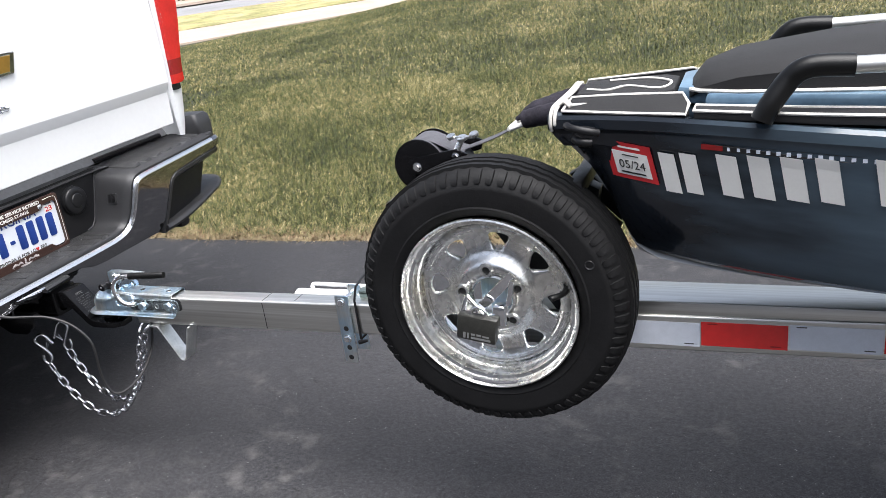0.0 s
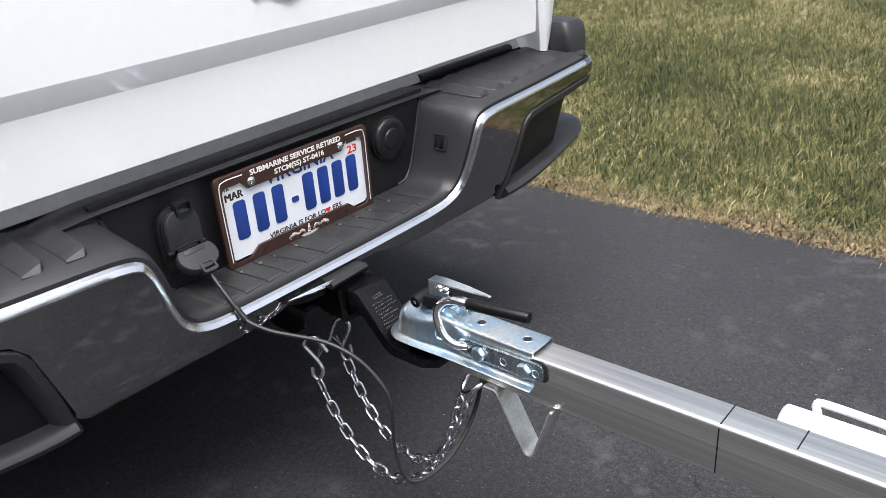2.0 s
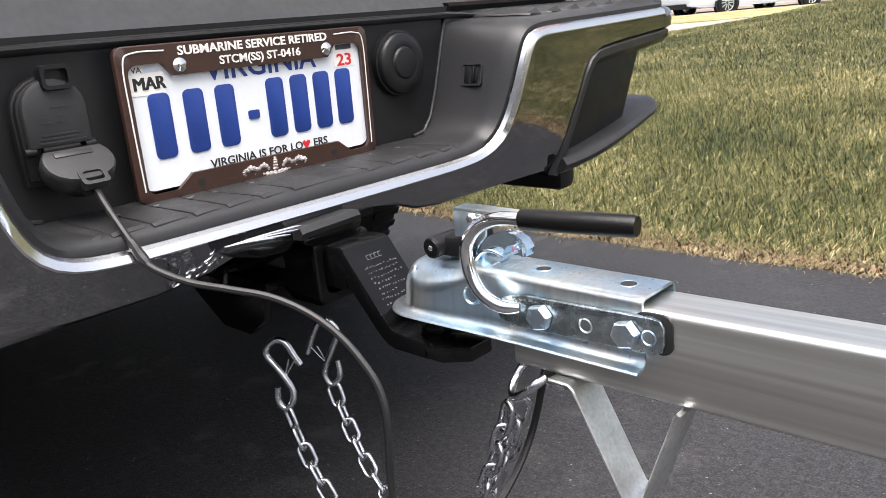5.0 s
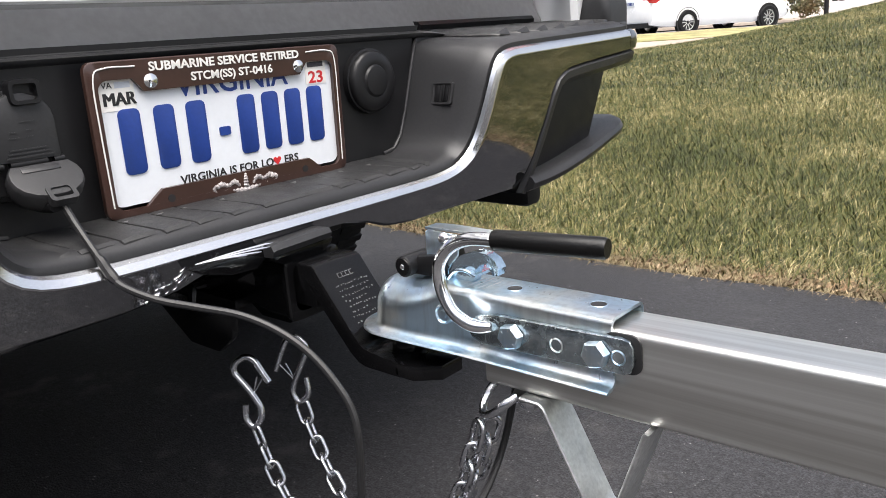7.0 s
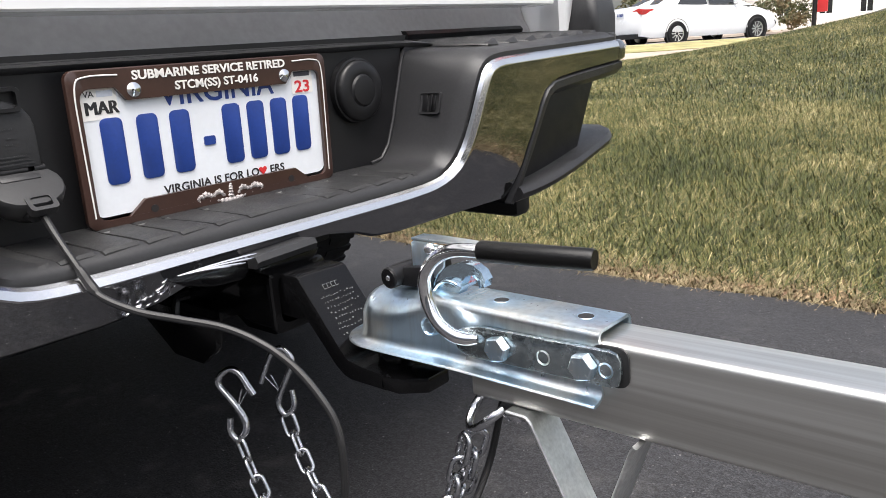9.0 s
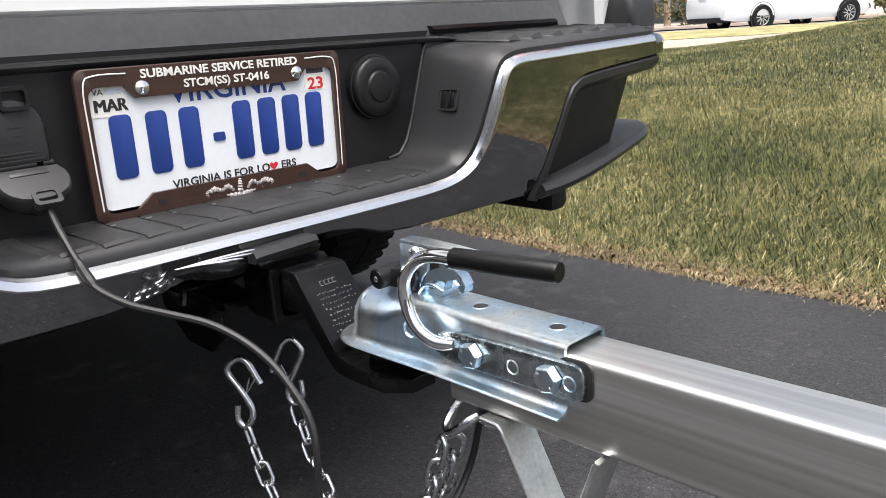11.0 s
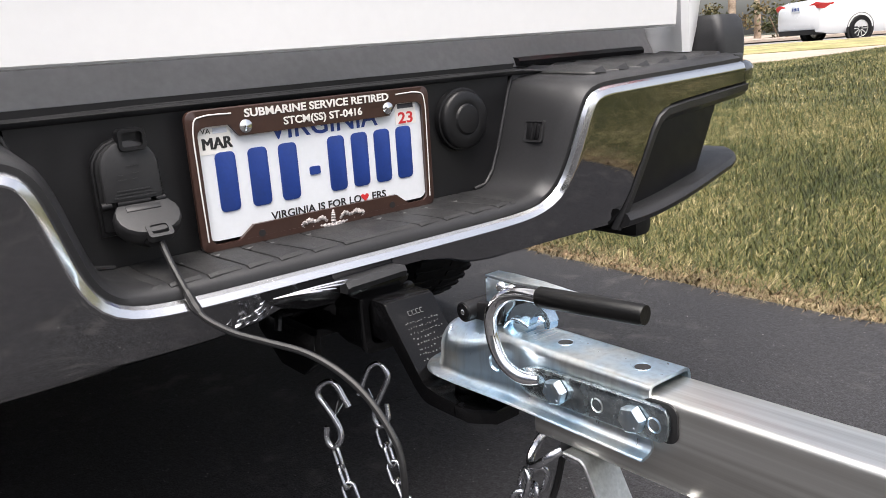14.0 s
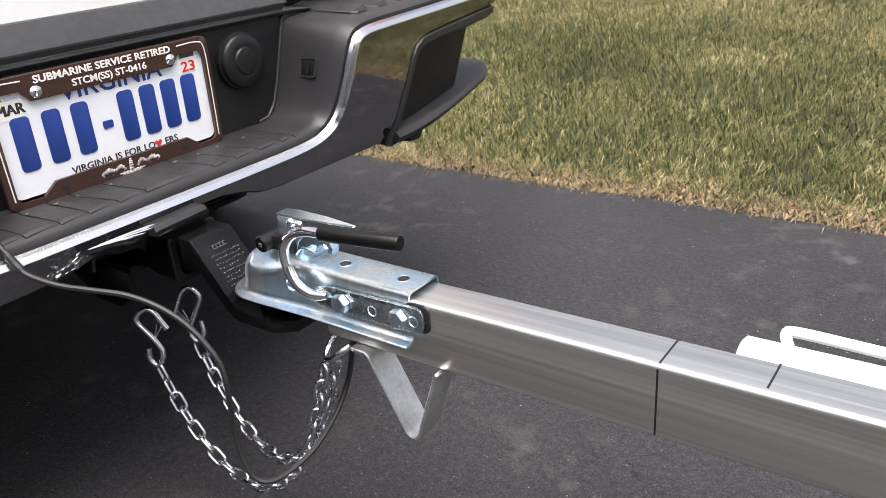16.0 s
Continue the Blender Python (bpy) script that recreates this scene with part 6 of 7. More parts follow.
def spare_wheel():
    R, W = 0.272, 0.135
    b = bmesh.new()
    prof = [(0.168, -0.052), (0.182, -0.060), (0.205, -0.066), (0.232, -0.067), (0.252, -0.060), (0.262, -0.048), (0.268, -0.036), (0.271, -0.018), (0.272, 0.0),
            (0.271, 0.018), (0.268, 0.036), (0.262, 0.048), (0.252, 0.060), (0.240, 0.0645), (0.237, 0.0665), (0.232, 0.067), (0.205, 0.066), (0.200, 0.0655), (0.197, 0.0672), (0.193, 0.0650), (0.184, 0.060), (0.178, 0.052)]
    disc_stack(b, prof, wheel_m, 96)
    wheel = part("spare_wheel", b, RUBBER, trailer, "spare trailer tyre with ribbed tread", 30)
    # tread: four zig-zag ribs and shoulder lugs
    b = bmesh.new()
    for h in (-0.030, -0.011, 0.011, 0.030):
        rows = []
        for i in range(120):
            a = 2 * math.pi * i / 120
            z = 0.0018 * (1 if i % 2 else -1)
            base = 0.2685 if abs(h) > 0.02 else 0.2705
            rows.append([wheel_m @ Vector((r * math.cos(a), r * math.sin(a), h + z + dz)) for r, dz in ((base - 0.003, -0.0078), (base + 0.0050, -0.0066), (base + 0.0050, 0.0066), (base - 0.003, 0.0078))])
        loft(b, rows, close_u=True)
    part("tread_ribs", b, RUBBER, wheel)
    b = bmesh.new()
    for i in range(70):
        for s in (-1, 1):
            rows = []
            for r, h, q in ((0.2668, 0.0445, 0.0072), (0.2630, 0.0532, 0.0078), (0.2555, 0.0610, 0.0080), (0.2510, 0.0632, 0.0076), (0.2470, 0.0646, 0.0066), (0.2435, 0.0648, 0.0040)):
                row = []
                for u, deep in ((-1.0, 0.004), (-0.8, 0.0), (0.8, 0.0), (1.0, 0.004)):
                    ph = 2 * math.pi * (i + 0.5 * (s > 0)) / 70 + u * q / r
                    row.append(wheel_m @ Vector(((r - deep * 0.6) * math.cos(ph), (r - deep * 0.6) * math.sin(ph), s * (h - deep))))
                rows.append(row)
            loft(b, rows)
    tagged(part("shoulder_lug", b, RUBBER, wheel), kind="stuff")
    # rim: flange, barrel and dished centre with openings
    b = bmesh.new()
    disc_stack(b, [(0.176, 0.058), (0.1795, 0.066), (0.1790, 0.072), (0.176, 0.0735), (0.1740, 0.0705), (0.1725, 0.064), (0.1712, 0.058), (0.1690, 0.0545), (0.1655, 0.0530), (0.1625, 0.0520), (0.1612, 0.0495), (0.1605, 0.040), (0.1590, 0.031), (0.1560, 0.0275), (0.1545, 0.024), (0.1535, 0.012), (0.152, -0.030), (0.160, -0.040), (0.176, -0.052), (0.182, -0.060)], wheel_m, 96)
    rim = part("rim", b, RIMSTEEL, wheel, "galvanised steel spoked rim", 30)
    b = bmesh.new()
    PROF = [(0.040, 0.024), (0.048, 0.028), (0.056, 0.033), (0.066, 0.0335), (0.072, 0.031), (0.082, 0.022), (0.092, 0.016), (0.100, 0.0135), (0.112, 0.0125), (0.126, 0.014), (0.136, 0.019), (0.141, 0.0235), (0.146, 0.0235), (0.151, 0.018), (0.1575, 0.006)]

    def dish(r):
        return lerp(PROF, r)

    disc_stack(b, [(r, dish(r)) for r in (0.040, 0.044, 0.048, 0.052, 0.056, 0.061, 0.066, 0.069, 0.072, 0.077, 0.082, 0.087, 0.092)], wheel_m, 96)
    disc_stack(b, [(r, dish(r)) for r in (0.136, 0.1385, 0.141, 0.1435, 0.146, 0.1485, 0.151, 0.1575)], wheel_m, 96)
    square = [(-1 + i / 6, -1) for i in range(12)] + [(1, -1 + i / 3) for i in range(6)] + [(1 - i / 6, 1) for i in range(12)] + [(-1, 1 - i / 3) for i in range(6)]
    for q in range(8):
        turn = 2 * math.pi * (q + 0.5) / 8
        rings = []
        for k, low_ in ((1.0, 0.0), (0.75, 0.0), (0.5, 0.0), (0.25, 0.0), (0.10, -0.0006), (0.0, -0.0022), (-0.05, -0.0055)):
            ring = []
            for u, v in square:
                cu, cv = u * math.sqrt(1 - v * v / 2), v * math.sqrt(1 - u * u / 2)
                cu, cv = cu * 0.70 + u * 0.30, cv * 0.70 + v * 0.30
                hr = 0.1140 + 0.0185 * cv
                hp = cu * (0.0085 + 0.0195 * (cv + 1) / 2) / hr
                er, ep = 0.114 + 0.022 * v, u * math.pi / 8
                r = hr + (er - hr) * k
                ph = turn + hp + (ep - hp) * k
                ring.append(wheel_m @ Vector((r * math.cos(ph), r * math.sin(ph), dish(r) + low_)))
            rings.append(ring)
        loft(b, rings, close_v=True)
    bmesh.ops.remove_doubles(b, verts=b.verts, dist=0.0001)
    bmesh.ops.recalc_face_normals(b, faces=b.faces)
    part("rim_centre", b, RIMSTEEL, rim, "", 50)
    b = bmesh.new()
    disc_stack(b, [(0.0405, 0.024), (0.043, 0.031), (0.047, 0.029)], wheel_m, 48)
    for k in range(5):
        mm = wheel_m @ Matrix.Rotation(radians(72 * k + 9), 4, "Z") @ Matrix.Translation((0.060, 0, 0.0325))
        disc_stack(b, [(0.0075, 0.0), (0.0085, 0.006), (0.0125, 0.0065), (0.0150, 0.001)], mm, 22)
    part("lug_seat", b, RIMSTEEL, rim)
    for k in range(5):
        b = bmesh.new()
        mm = wheel_m @ Matrix.Rotation(radians(72 * k + 9), 4, "Z") @ Matrix.Translation((0.060, 0, 0.032))
        disc_stack(b, [(0, 0.0022), (0.0076, 0.0022)], mm, 16)
        part("lug_hole", b, UNDER, rim)
    # valve
    b = bmesh.new()
    va = wheel_m @ Matrix.Rotation(radians(-5), 4, "Z")
    tube(b, [va @ Vector(p) for p in ((0.152, 0.0, 0.030), (0.150, 0.0, 0.046), (0.146, 0.002, 0.060), (0.136, 0.004, 0.072), (0.132, 0.004, 0.076))], [0.0075, 0.0060, 0.0055, 0.0060, 0.0055], 12)
    part("valve", b, GRIP, wheel, "black rubber valve stem")
    b = bmesh.new()
    da = wheel_m @ Matrix.Rotation(radians(10), 4, "Z") @ Matrix.Translation((0.222, 0, 0.0668))
    disc_stack(b, [(0.0065, 0.0), (0.0085, 0.0012), (0.0092, 0.0)], da, 20)
    part("sidewall_mark", b, CABLE, wheel)
    # balance weight
    b = bmesh.new()
    for k in range(7):
        aa = radians(-118 + 4.5 * k)
        box(b, (0.170, -0.007, 0.060), (0.180, 0.007, 0.068), 0.002, m=wheel_m @ Matrix.Rotation(aa, 4, "Z"))
    part("rim_weight", b, STRAP, rim)
    return wheel


spare = spare_wheel()
# carrier arms, cable lock and padlock in front of the hub
b = bmesh.new()
box(b, (WX - 0.045, -0.080, WZ - 0.045), (WX + 0.045, -0.070, WZ + 0.045), 0.003)
box(b, (WX - 0.030, -0.072, 0.400), (WX + 0.030, -HB - 0.001, WZ + 0.02), 0.003)
part("wheel_carrier", b, ZINC, trailer, "zinc spare wheel carrier")
b = bmesh.new()


def hubp(u, v, h):
    """A place in front of the hub: right, up and out from it."""
    return (WX + u, -0.119 - h, WZ + v)


strip_bar(b, [hubp(-0.050, -0.048, 0.034), hubp(-0.010, -0.005, 0.036), hubp(0.030, 0.036, 0.036), hubp(0.050, 0.052, 0.034)], 0.010, 0.004, (0.6, 0, -0.6))
tube(b, [hubp(0.052, 0.050, 0.050), hubp(0.046, 0.020, 0.052), hubp(0.040, 0.0, 0.050)], 0.0055, 10)
tube(b, [hubp(-0.046, 0.010, 0.040), hubp(-0.062, -0.040, 0.052)], 0.0055, 10)
tube(b, [hubp(-0.048, 0.008, 0.036), hubp(-0.010, -0.032, 0.046), hubp(-0.004, -0.040, 0.050)], 0.0045, 9)
tube(b, [hubp(-0.062, -0.036, 0.054), hubp(0.014, -0.022, 0.054)], 0.0055, 10)
box(b, hubp(0.008, -0.046, 0.058), hubp(0.034, -0.004, 0.030), 0.005)
part("wheel_lock", b, BRIGHT, spare, "bright steel wheel lock bars")
b = bmesh.new()
pm = Matrix.Translation(hubp(-0.022, -0.046, 0.064)) @ Matrix.Rotation(radians(9), 4, "Y")
box(b, (-0.040, -0.011, -0.027), (0.040, 0.011, 0.026), 0.004, m=pm)
pad_ = part("padlock", b, material("brass_grey_lock", (0.05, 0.05, 0.045), 0.35, 0.5, 0.15, 60, 300), spare, "dull grey padlock")
b = bmesh.new()
for x0, x1, v0, v1 in ((-0.026, -0.021, -0.022, -0.010), (-0.018, -0.014, -0.022, -0.010), (-0.010, 0.030, -0.0215, -0.0175), (-0.010, -0.002, -0.014, -0.010), (0.001, 0.010, -0.014, -0.010), (0.013, 0.026, -0.014, -0.011)):
    box(b, (x0, -0.0118, v0), (x1, -0.0108, v1), m=pm)
part("lock_print", b, DULLZINC, pad_)
b = bmesh.new()
tube(b, curve_through([pm @ Vector(p) for p in ((-0.014, 0, 0.020), (-0.014, 0, 0.036), (0.0, 0, 0.044), (0.014, 0, 0.036), (0.014, 0, 0.020))], 5), 0.004, 9)
part("shackle", b, BRIGHT, pad_)

# ---- winch post, strap drum and bow stop
b = bmesh.new()
prism(b, [(1.50, 0.500), (1.56, 0.500), (1.33, 0.84), (1.27, 0.84)], -0.028, 0.028, "y", 0.004)
post = part("winch_post", b, DARKPLASTIC, trailer, "black winch post")
b = bmesh.new()
DX, DZ = 1.243, 0.823
mm = Matrix.Translation((DX, 0.0, DZ)) @ Matrix.Rotation(radians(90), 4, "X")
disc_stack(b, [(0, 0.048), (0.050, 0.048), (0.054, 0.0465), (0.054, 0.0435), (0.050, 0.042), (0.046, 0.042), (0.046, -0.042), (0.050, -0.042), (0.054, -0.0435), (0.054, -0.0465), (0.050, -0.048), (0, -0.048)], mm, 44)
drum = part("strap_winch", b, BLACKPAINT, trailer, "black strap winch drum")
b = bmesh.new()
disc_stack(b, [(0.0505, -0.040), (0.0515, -0.038), (0.0515, 0.038), (0.0505, 0.040)], mm, 44)
strip_bar(b, curve_through([(DX - 0.01, 0, DZ + 0.0515), (DX + 0.03, 0, DZ + 0.044), (DX + 0.075, 0, DZ + 0.022), (1.335, 0, 0.842)], 5), 0.033, 0.002)
part("strap_roll", b, STRAP, drum, "grey strap wound on the drum")
for y in (-0.052, 0.052):
    b = bmesh.new()
    prism(b, [(1.222, 0.812), (1.238, 0.802), (1.262, 0.806), (1.345, 0.828), (1.352, 0.846), (1.330, 0.857), (1.228, 0.840), (1.220, 0.828)], y - 0.003, y + 0.003, "y", 0.001)
    part("winch_arm", b, BLACKPAINT, drum)
    b = bmesh.new()
    prism(b, [(1.156, 0.724), (1.168, 0.720), (1.300, 0.786), (1.300, 0.816), (1.262, 0.806), (1.158, 0.742)], y - 0.003, y + 0.003, "y", 0.001)
    part("lower_arm", b, BLACKPAINT, drum)
    s = -1 if y < 0 else 1
    for x, z, r in ((1.243, 0.823, 0.0076), (1.328, 0.843, 0.0068), (1.168, 0.733, 0.0072)):
        b = bmesh.new()
        hexbolt(b, (x, y + s * 0.003, z), (0, s, 0), r, 0.008)
        part("hex_bolt", b, BRIGHT, drum)
b = bmesh.new()
tube(b, [(1.168, -0.048, 0.733), (1.168, 0.048, 0.733)], 0.015, 16)
part("roller", b, STRAP, drum, "grey rubber roller")
b = bmesh.new()
tube(b, [(1.324, -0.044, 0.846), (1.337, -0.036, 0.872)], 0.0065, 12)
for u, v, r in ((-0.022, 0.004, 0.0088), (0.0, 0.0, 0.0105), (0.026, 0.007, 0.0092)):
    disc_stack(b, [(0, -0.0035), (r, -0.0035), (r + 0.001, 0.0), (r, 0.0035), (0, 0.0035)], Matrix.Translation((1.338 + u, -0.036, 0.874 + v)) @ Matrix.Rotation(radians(18), 4, "X") @ Matrix.Rotation(radians(-8), 4, "Y"), 16)
box(b, (1.314, -0.040, 0.8735), (1.366, -0.032, 0.8790), 0.002)
part("winch_handle", b, GALV, drum, "pale cast winch wing handle")
b = bmesh.new()
strip_bar(b, curve_through([(1.335, 0.0, 0.846), (1.40, 0.0, 0.868), (1.452, 0.0, 0.892)], 5), 0.022, 0.002)
part("bow_strap", b, STRAP, trailer, "grey winch strap to the bow")
b = bmesh.new()
tube(b, [(1.436, -0.032, 0.888), (1.470, -0.020, 0.896), (1.500, -0.012, 0.900), (1.500, 0.030, 0.904), (1.440, 0.032, 0.892), (1.436, -0.032, 0.888)], 0.0052, 9)
part("strap_ring", b, WHITEINK, trailer, "white strap ring")
b = bmesh.new()
box(b, (1.555, -0.10, 0.770), (1.585, 0.10, 0.800), 0.006, m=None)
prism(b, [(1.53, 0.775), (1.56, 0.79), (1.645, 0.70), (1.63, 0.675)], -0.065, -0.035, "y", 0.004)
prism(b, [(1.53, 0.775), (1.56, 0.79), (1.645, 0.70), (1.63, 0.675)], 0.035, 0.065, "y", 0.004)
prism(b, [(1.50, 0.50), (1.56, 0.50), (1.60, 0.76), (1.56, 0.78)], -0.02, 0.02, "y", 0.003)
part("bow_stop", b, DARKPLASTIC, trailer, "black V-shaped bow stop")

# ---------------------------------------------------------------- boat
boat = thing("small_boat", "small dark navy boat with black deck pads on the trailer", "boat", (0, CY, 0))
HALF = [(1.535, 0.118), (1.60, 0.130), (1.70, 0.152), (1.80, 0.184), (1.92, 0.226), (2.05, 0.268), (2.3, 0.325), (2.7, 0.375), (3.3, 0.41), (4.6, 0.42)]
KEEL = [(1.535, 0.900), (1.56, 0.862), (1.60, 0.812), (1.635, 0.745), (1.655, 0.680), (1.675, 0.640), (1.71, 0.626), (1.80, 0.620), (1.95, 0.621), (2.1, 0.624), (2.6, 0.626), (4.6, 0.626)]


def deck_z(x):
    return 0.930 - 0.012 * ease(1.6, 2.2, x)


def build_hull():
    b = bmesh.new()
    rows = []
    for x in [1.535, 1.545, 1.56, 1.58, 1.60, 1.62, 1.635, 1.648, 1.66, 1.675, 1.69, 1.71, 1.75, 1.80, 1.87, 1.95, 2.05, 2.2, 2.4, 2.7, 3.1, 3.6, 4.2, 4.6]:
        w, k, d = lerp(HALF, x), lerp(KEEL, x), deck_z(x)
        drop = d - k
        right = [(w, d), (w + 0.006, d - 0.006), (w + 0.006, d - 0.022), (w, d - 0.028), (w - 0.004, d - min(0.034, drop * 0.8)), (w - 0.004, d - min(0.050, drop * 0.85)), (w - 0.008, d - min(0.056, drop * 0.9)),
                 (w - 0.016 - 0.010 * min(1, drop / 0.3), d - drop * 0.5), (w - 0.030 - 0.03 * min(1, drop / 0.3), d - drop * 0.85), (w - 0.05 - 0.05 * min(1, drop / 0.3), d - drop * 0.97), (max(0.01, w - 0.12), k), (0.0, k - 0.004)]
        full = [(-y, z) for y, z in right] + [(y, z) for y, z in right[-2::-1]]
        rows.append([(x, y, z) for y, z in full])
    loft(b, rows, close_v=True, caps=True)
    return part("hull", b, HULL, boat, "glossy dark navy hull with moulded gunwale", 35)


hull = build_hull()
# deck: raised foam pads edged in white
def deck_pad(pts, z, rise, name, label="", crown=0.0, edged=True):
    """A foam pad on the deck; crown: how steeply it climbs away from the gunwale."""
    def climb(x, y):
        return crown * max(0.0, lerp(HALF, x) - abs(y))
    b = bmesh.new()
    prism(b, pts, z, z + rise, "z", 0.003)
    for v in b.verts:
        if v.co.z > z + rise * 0.5:
            v.co.z += climb(v.co.x, v.co.y)
    pad = part(name, b, PAD, boat, label)
    if edged:
        b = bmesh.new()
        tube(b, [(x, y, z + rise + climb(x, y)) for x, y in pts + pts[:1]], 0.0027, 6)
        part("white_edging", b, WHITEROPE, pad)
    return pad


def gun(x, inset):
    return lerp(HALF, x) - inset


for s in (-1, 1):
    deck_pad([(1.560, s * 0.114), (1.66, s * gun(1.66, 0.004)), (1.772, s * gun(1.772, 0.004)), (1.776, s * gun(1.772, 0.030)), (1.764, s * gun(1.764, 0.056)), (1.66, s * 0.092), (1.572, s * 0.080)], 0.927, 0.005, "bow_pad", "black foam bow pad edged in white", 0.45)
    deck_pad([(1.785, s * gun(1.785, 0.004)), (1.95, s * gun(1.95, 0.004)), (2.2, s * gun(2.2, 0.004)), (2.8, s * gun(2.8, 0.004)), (2.8, s * gun(2.8, 0.06)), (2.2, s * gun(2.2, 0.055)), (1.95, s * gun(1.95, 0.05)), (1.785, s * gun(1.785, 0.045))], 0.926, 0.014, "gunwale_pad")
deck_pad([(1.575, -0.060), (1.72, -0.085), (1.745, -0.060), (1.745, 0.060), (1.72, 0.085), (1.575, 0.060)], 0.940, 0.014, "nose_pad", "black foam nose pad with white scroll", 0.0, False)
b = bmesh.new()
tube(b, curve_through([(1.59, -0.03, 0.955), (1.63, -0.05, 0.956), (1.66, -0.02, 0.956), (1.72, -0.055, 0.956), (1.735, 0.0, 0.956), (1.69, 0.045, 0.956), (1.62, 0.04, 0.956)], 6), 0.0024, 6)
part("pad_scroll", b, WHITEROPE, boat)
b = bmesh.new()
prism(b, [(1.752, -0.070), (1.80, -0.10), (1.80, 0.10), (1.752, 0.070)], 0.93, 0.960, "z", 0.008)
prism(b, [(1.80, -0.125), (2.1, -0.20), (2.8, -0.30), (2.8, 0.30), (2.1, 0.20), (1.80, 0.125)], 0.925, 0.955, "z", 0.008)
part("deck_moulding", b, HULLBLUE, boat, "blue moulded deck")
b = bmesh.new()
rows = []
for x, w, h in ((1.772, 0.085, 0.960), (1.79, 0.105, 0.980), (1.85, 0.130, 0.998), (2.0, 0.155, 1.012), (2.3, 0.20, 1.022), (2.8, 0.24, 1.02)):
    rows.append([(x, -w, 0.953), (x, -w, h - 0.018), (x, -w + 0.02, h - 0.004), (x, 0, h), (x, w - 0.02, h - 0.004), (x, w, h - 0.018), (x, w, 0.953)])
loft(b, rows, close_v=True, caps=True)
console = part("deck_cover", b, PAD, boat, "raised black padded deck cover", 35)
b = bmesh.new()
for s in (-1, 1):
    tube(b, [(1.774, s * 0.088, 0.9575)] + [(x, s * w, 0.9575) for x, w in ((1.79, 0.107), (1.86, 0.132), (2.0, 0.157), (2.3, 0.202), (2.8, 0.242))], 0.0036, 6)
part("cover_edging", b, WHITEROPE, console)
for s in (-1, 1):
    b = bmesh.new()
    y0 = 0.213
    tube(b, curve_through([(1.884, s * (y0 + 0.012), 0.932), (1.896, s * (y0 + 0.009), 0.955), (1.918, s * y0, 0.985), (1.936, s * y0, 1.001), (1.960, s * y0, 1.006), (2.005, s * y0, 1.004)], 5), 0.0165, 16)
    rail = part("grab_rail", b, GRIP, boat, "black rubber-covered grab rail with bare aluminium bar")
    b = bmesh.new()
    tube(b, [(2.000, s * y0, 1.004), (2.35, s * (y0 + 0.02), 1.004), (2.75, s * (y0 + 0.04), 1.004)], 0.0125, 14)
    part("rail_bar", b, ALU, rail)
    b = bmesh.new()
    tube(b, curve_through([(2.74, s * (y0 + 0.04), 1.004), (2.79, s * (y0 + 0.04), 1.002), (2.82, s * (y0 + 0.05), 0.985), (2.83, s * (y0 + 0.06), 0.938)], 5), 0.0165, 14)
    part("rail_foot", b, GRIP, rail)
# bow nose cover, cord wraps and cleat
b = bmesh.new()
roll = curve_through([(1.462, -0.024, 0.903), (1.478, -0.026, 0.906), (1.50, -0.030, 0.911), (1.53, -0.040, 0.917), (1.56, -0.055, 0.922)], 6)
tube(b, roll, [0.006] + [0.0170 + 0.0005 * math.sin(1.3 * i) + 0.0002 * i for i in range(len(roll) - 1)], 16)
roll = curve_through([(1.440, 0.008, 0.897), (1.468, 0.010, 0.912), (1.50, 0.020, 0.919), (1.53, 0.040, 0.926), (1.57, 0.070, 0.930)], 6)
tube(b, roll, [0.004 + 0.013 * ease(0, 10, i) + 0.0006 * math.sin(1.7 * i) for i in range(len(roll))], 16)
part("bow_sleeve", b, CLOTH, boat, "dark rolled cloth sleeve at the bow")
b = bmesh.new()
for k in range(2):
    x = 1.541 + 0.0075 * k
    tube(b, curve_through([(x, -0.120, 0.903 + 0.010 * k), (x, -0.127, 0.918), (x + 0.002, -0.116, 0.940), (x + 0.006, -0.07, 0.945), (x + 0.010, 0.0, 0.947), (x + 0.004, 0.11, 0.943), (x, 0.125, 0.92)], 4), 0.0034, 7)
for k in range(4):
    tube(b, curve_through([(1.546, -0.112 + 0.006 * k, 0.942), (1.560, -0.100 + 0.004 * k, 0.949), (1.574, -0.108 + 0.006 * k, 0.942)], 4), 0.0034, 6)
tube(b, curve_through([(1.570, -0.104, 0.943), (1.62, -0.10, 0.943), (1.75, -0.11, 0.944)], 4), 0.003, 6)
part("bow_cord", b, WHITEROPE, boat, "white cord wrapped round the bow")
b = bmesh.new()
box(b, (1.585, -0.142, 0.899), (1.625, -0.120, 0.913), 0.005)
tube(b, curve_through([(1.572, -0.140, 0.916), (1.582, -0.152, 0.914), (1.600, -0.158, 0.911), (1.616, -0.156, 0.907), (1.628, -0.148, 0.903)], 4), 0.0068, 9)
tube(b, curve_through([(1.586, -0.142, 0.893), (1.600, -0.154, 0.889), (1.616, -0.150, 0.887)], 4), 0.0080, 9)
part("bow_cleat", b, DARKPLASTIC, boat, "black bow cleat")


def side_y(x, z):
    """The hull's near side at a station and height."""
    w, k, d = lerp(HALF, x), lerp(KEEL, x), deck_z(x)
    drop = d - k
    t = (d - z) / drop
    return -lerp([(0.0, w - 0.002), (0.16, w - 0.004), (0.19, w - 0.008), (0.5, w - 0.016 - 0.010 * min(1, drop / 0.3)), (0.85, w - 0.030 - 0.03 * min(1, drop / 0.3))], t)


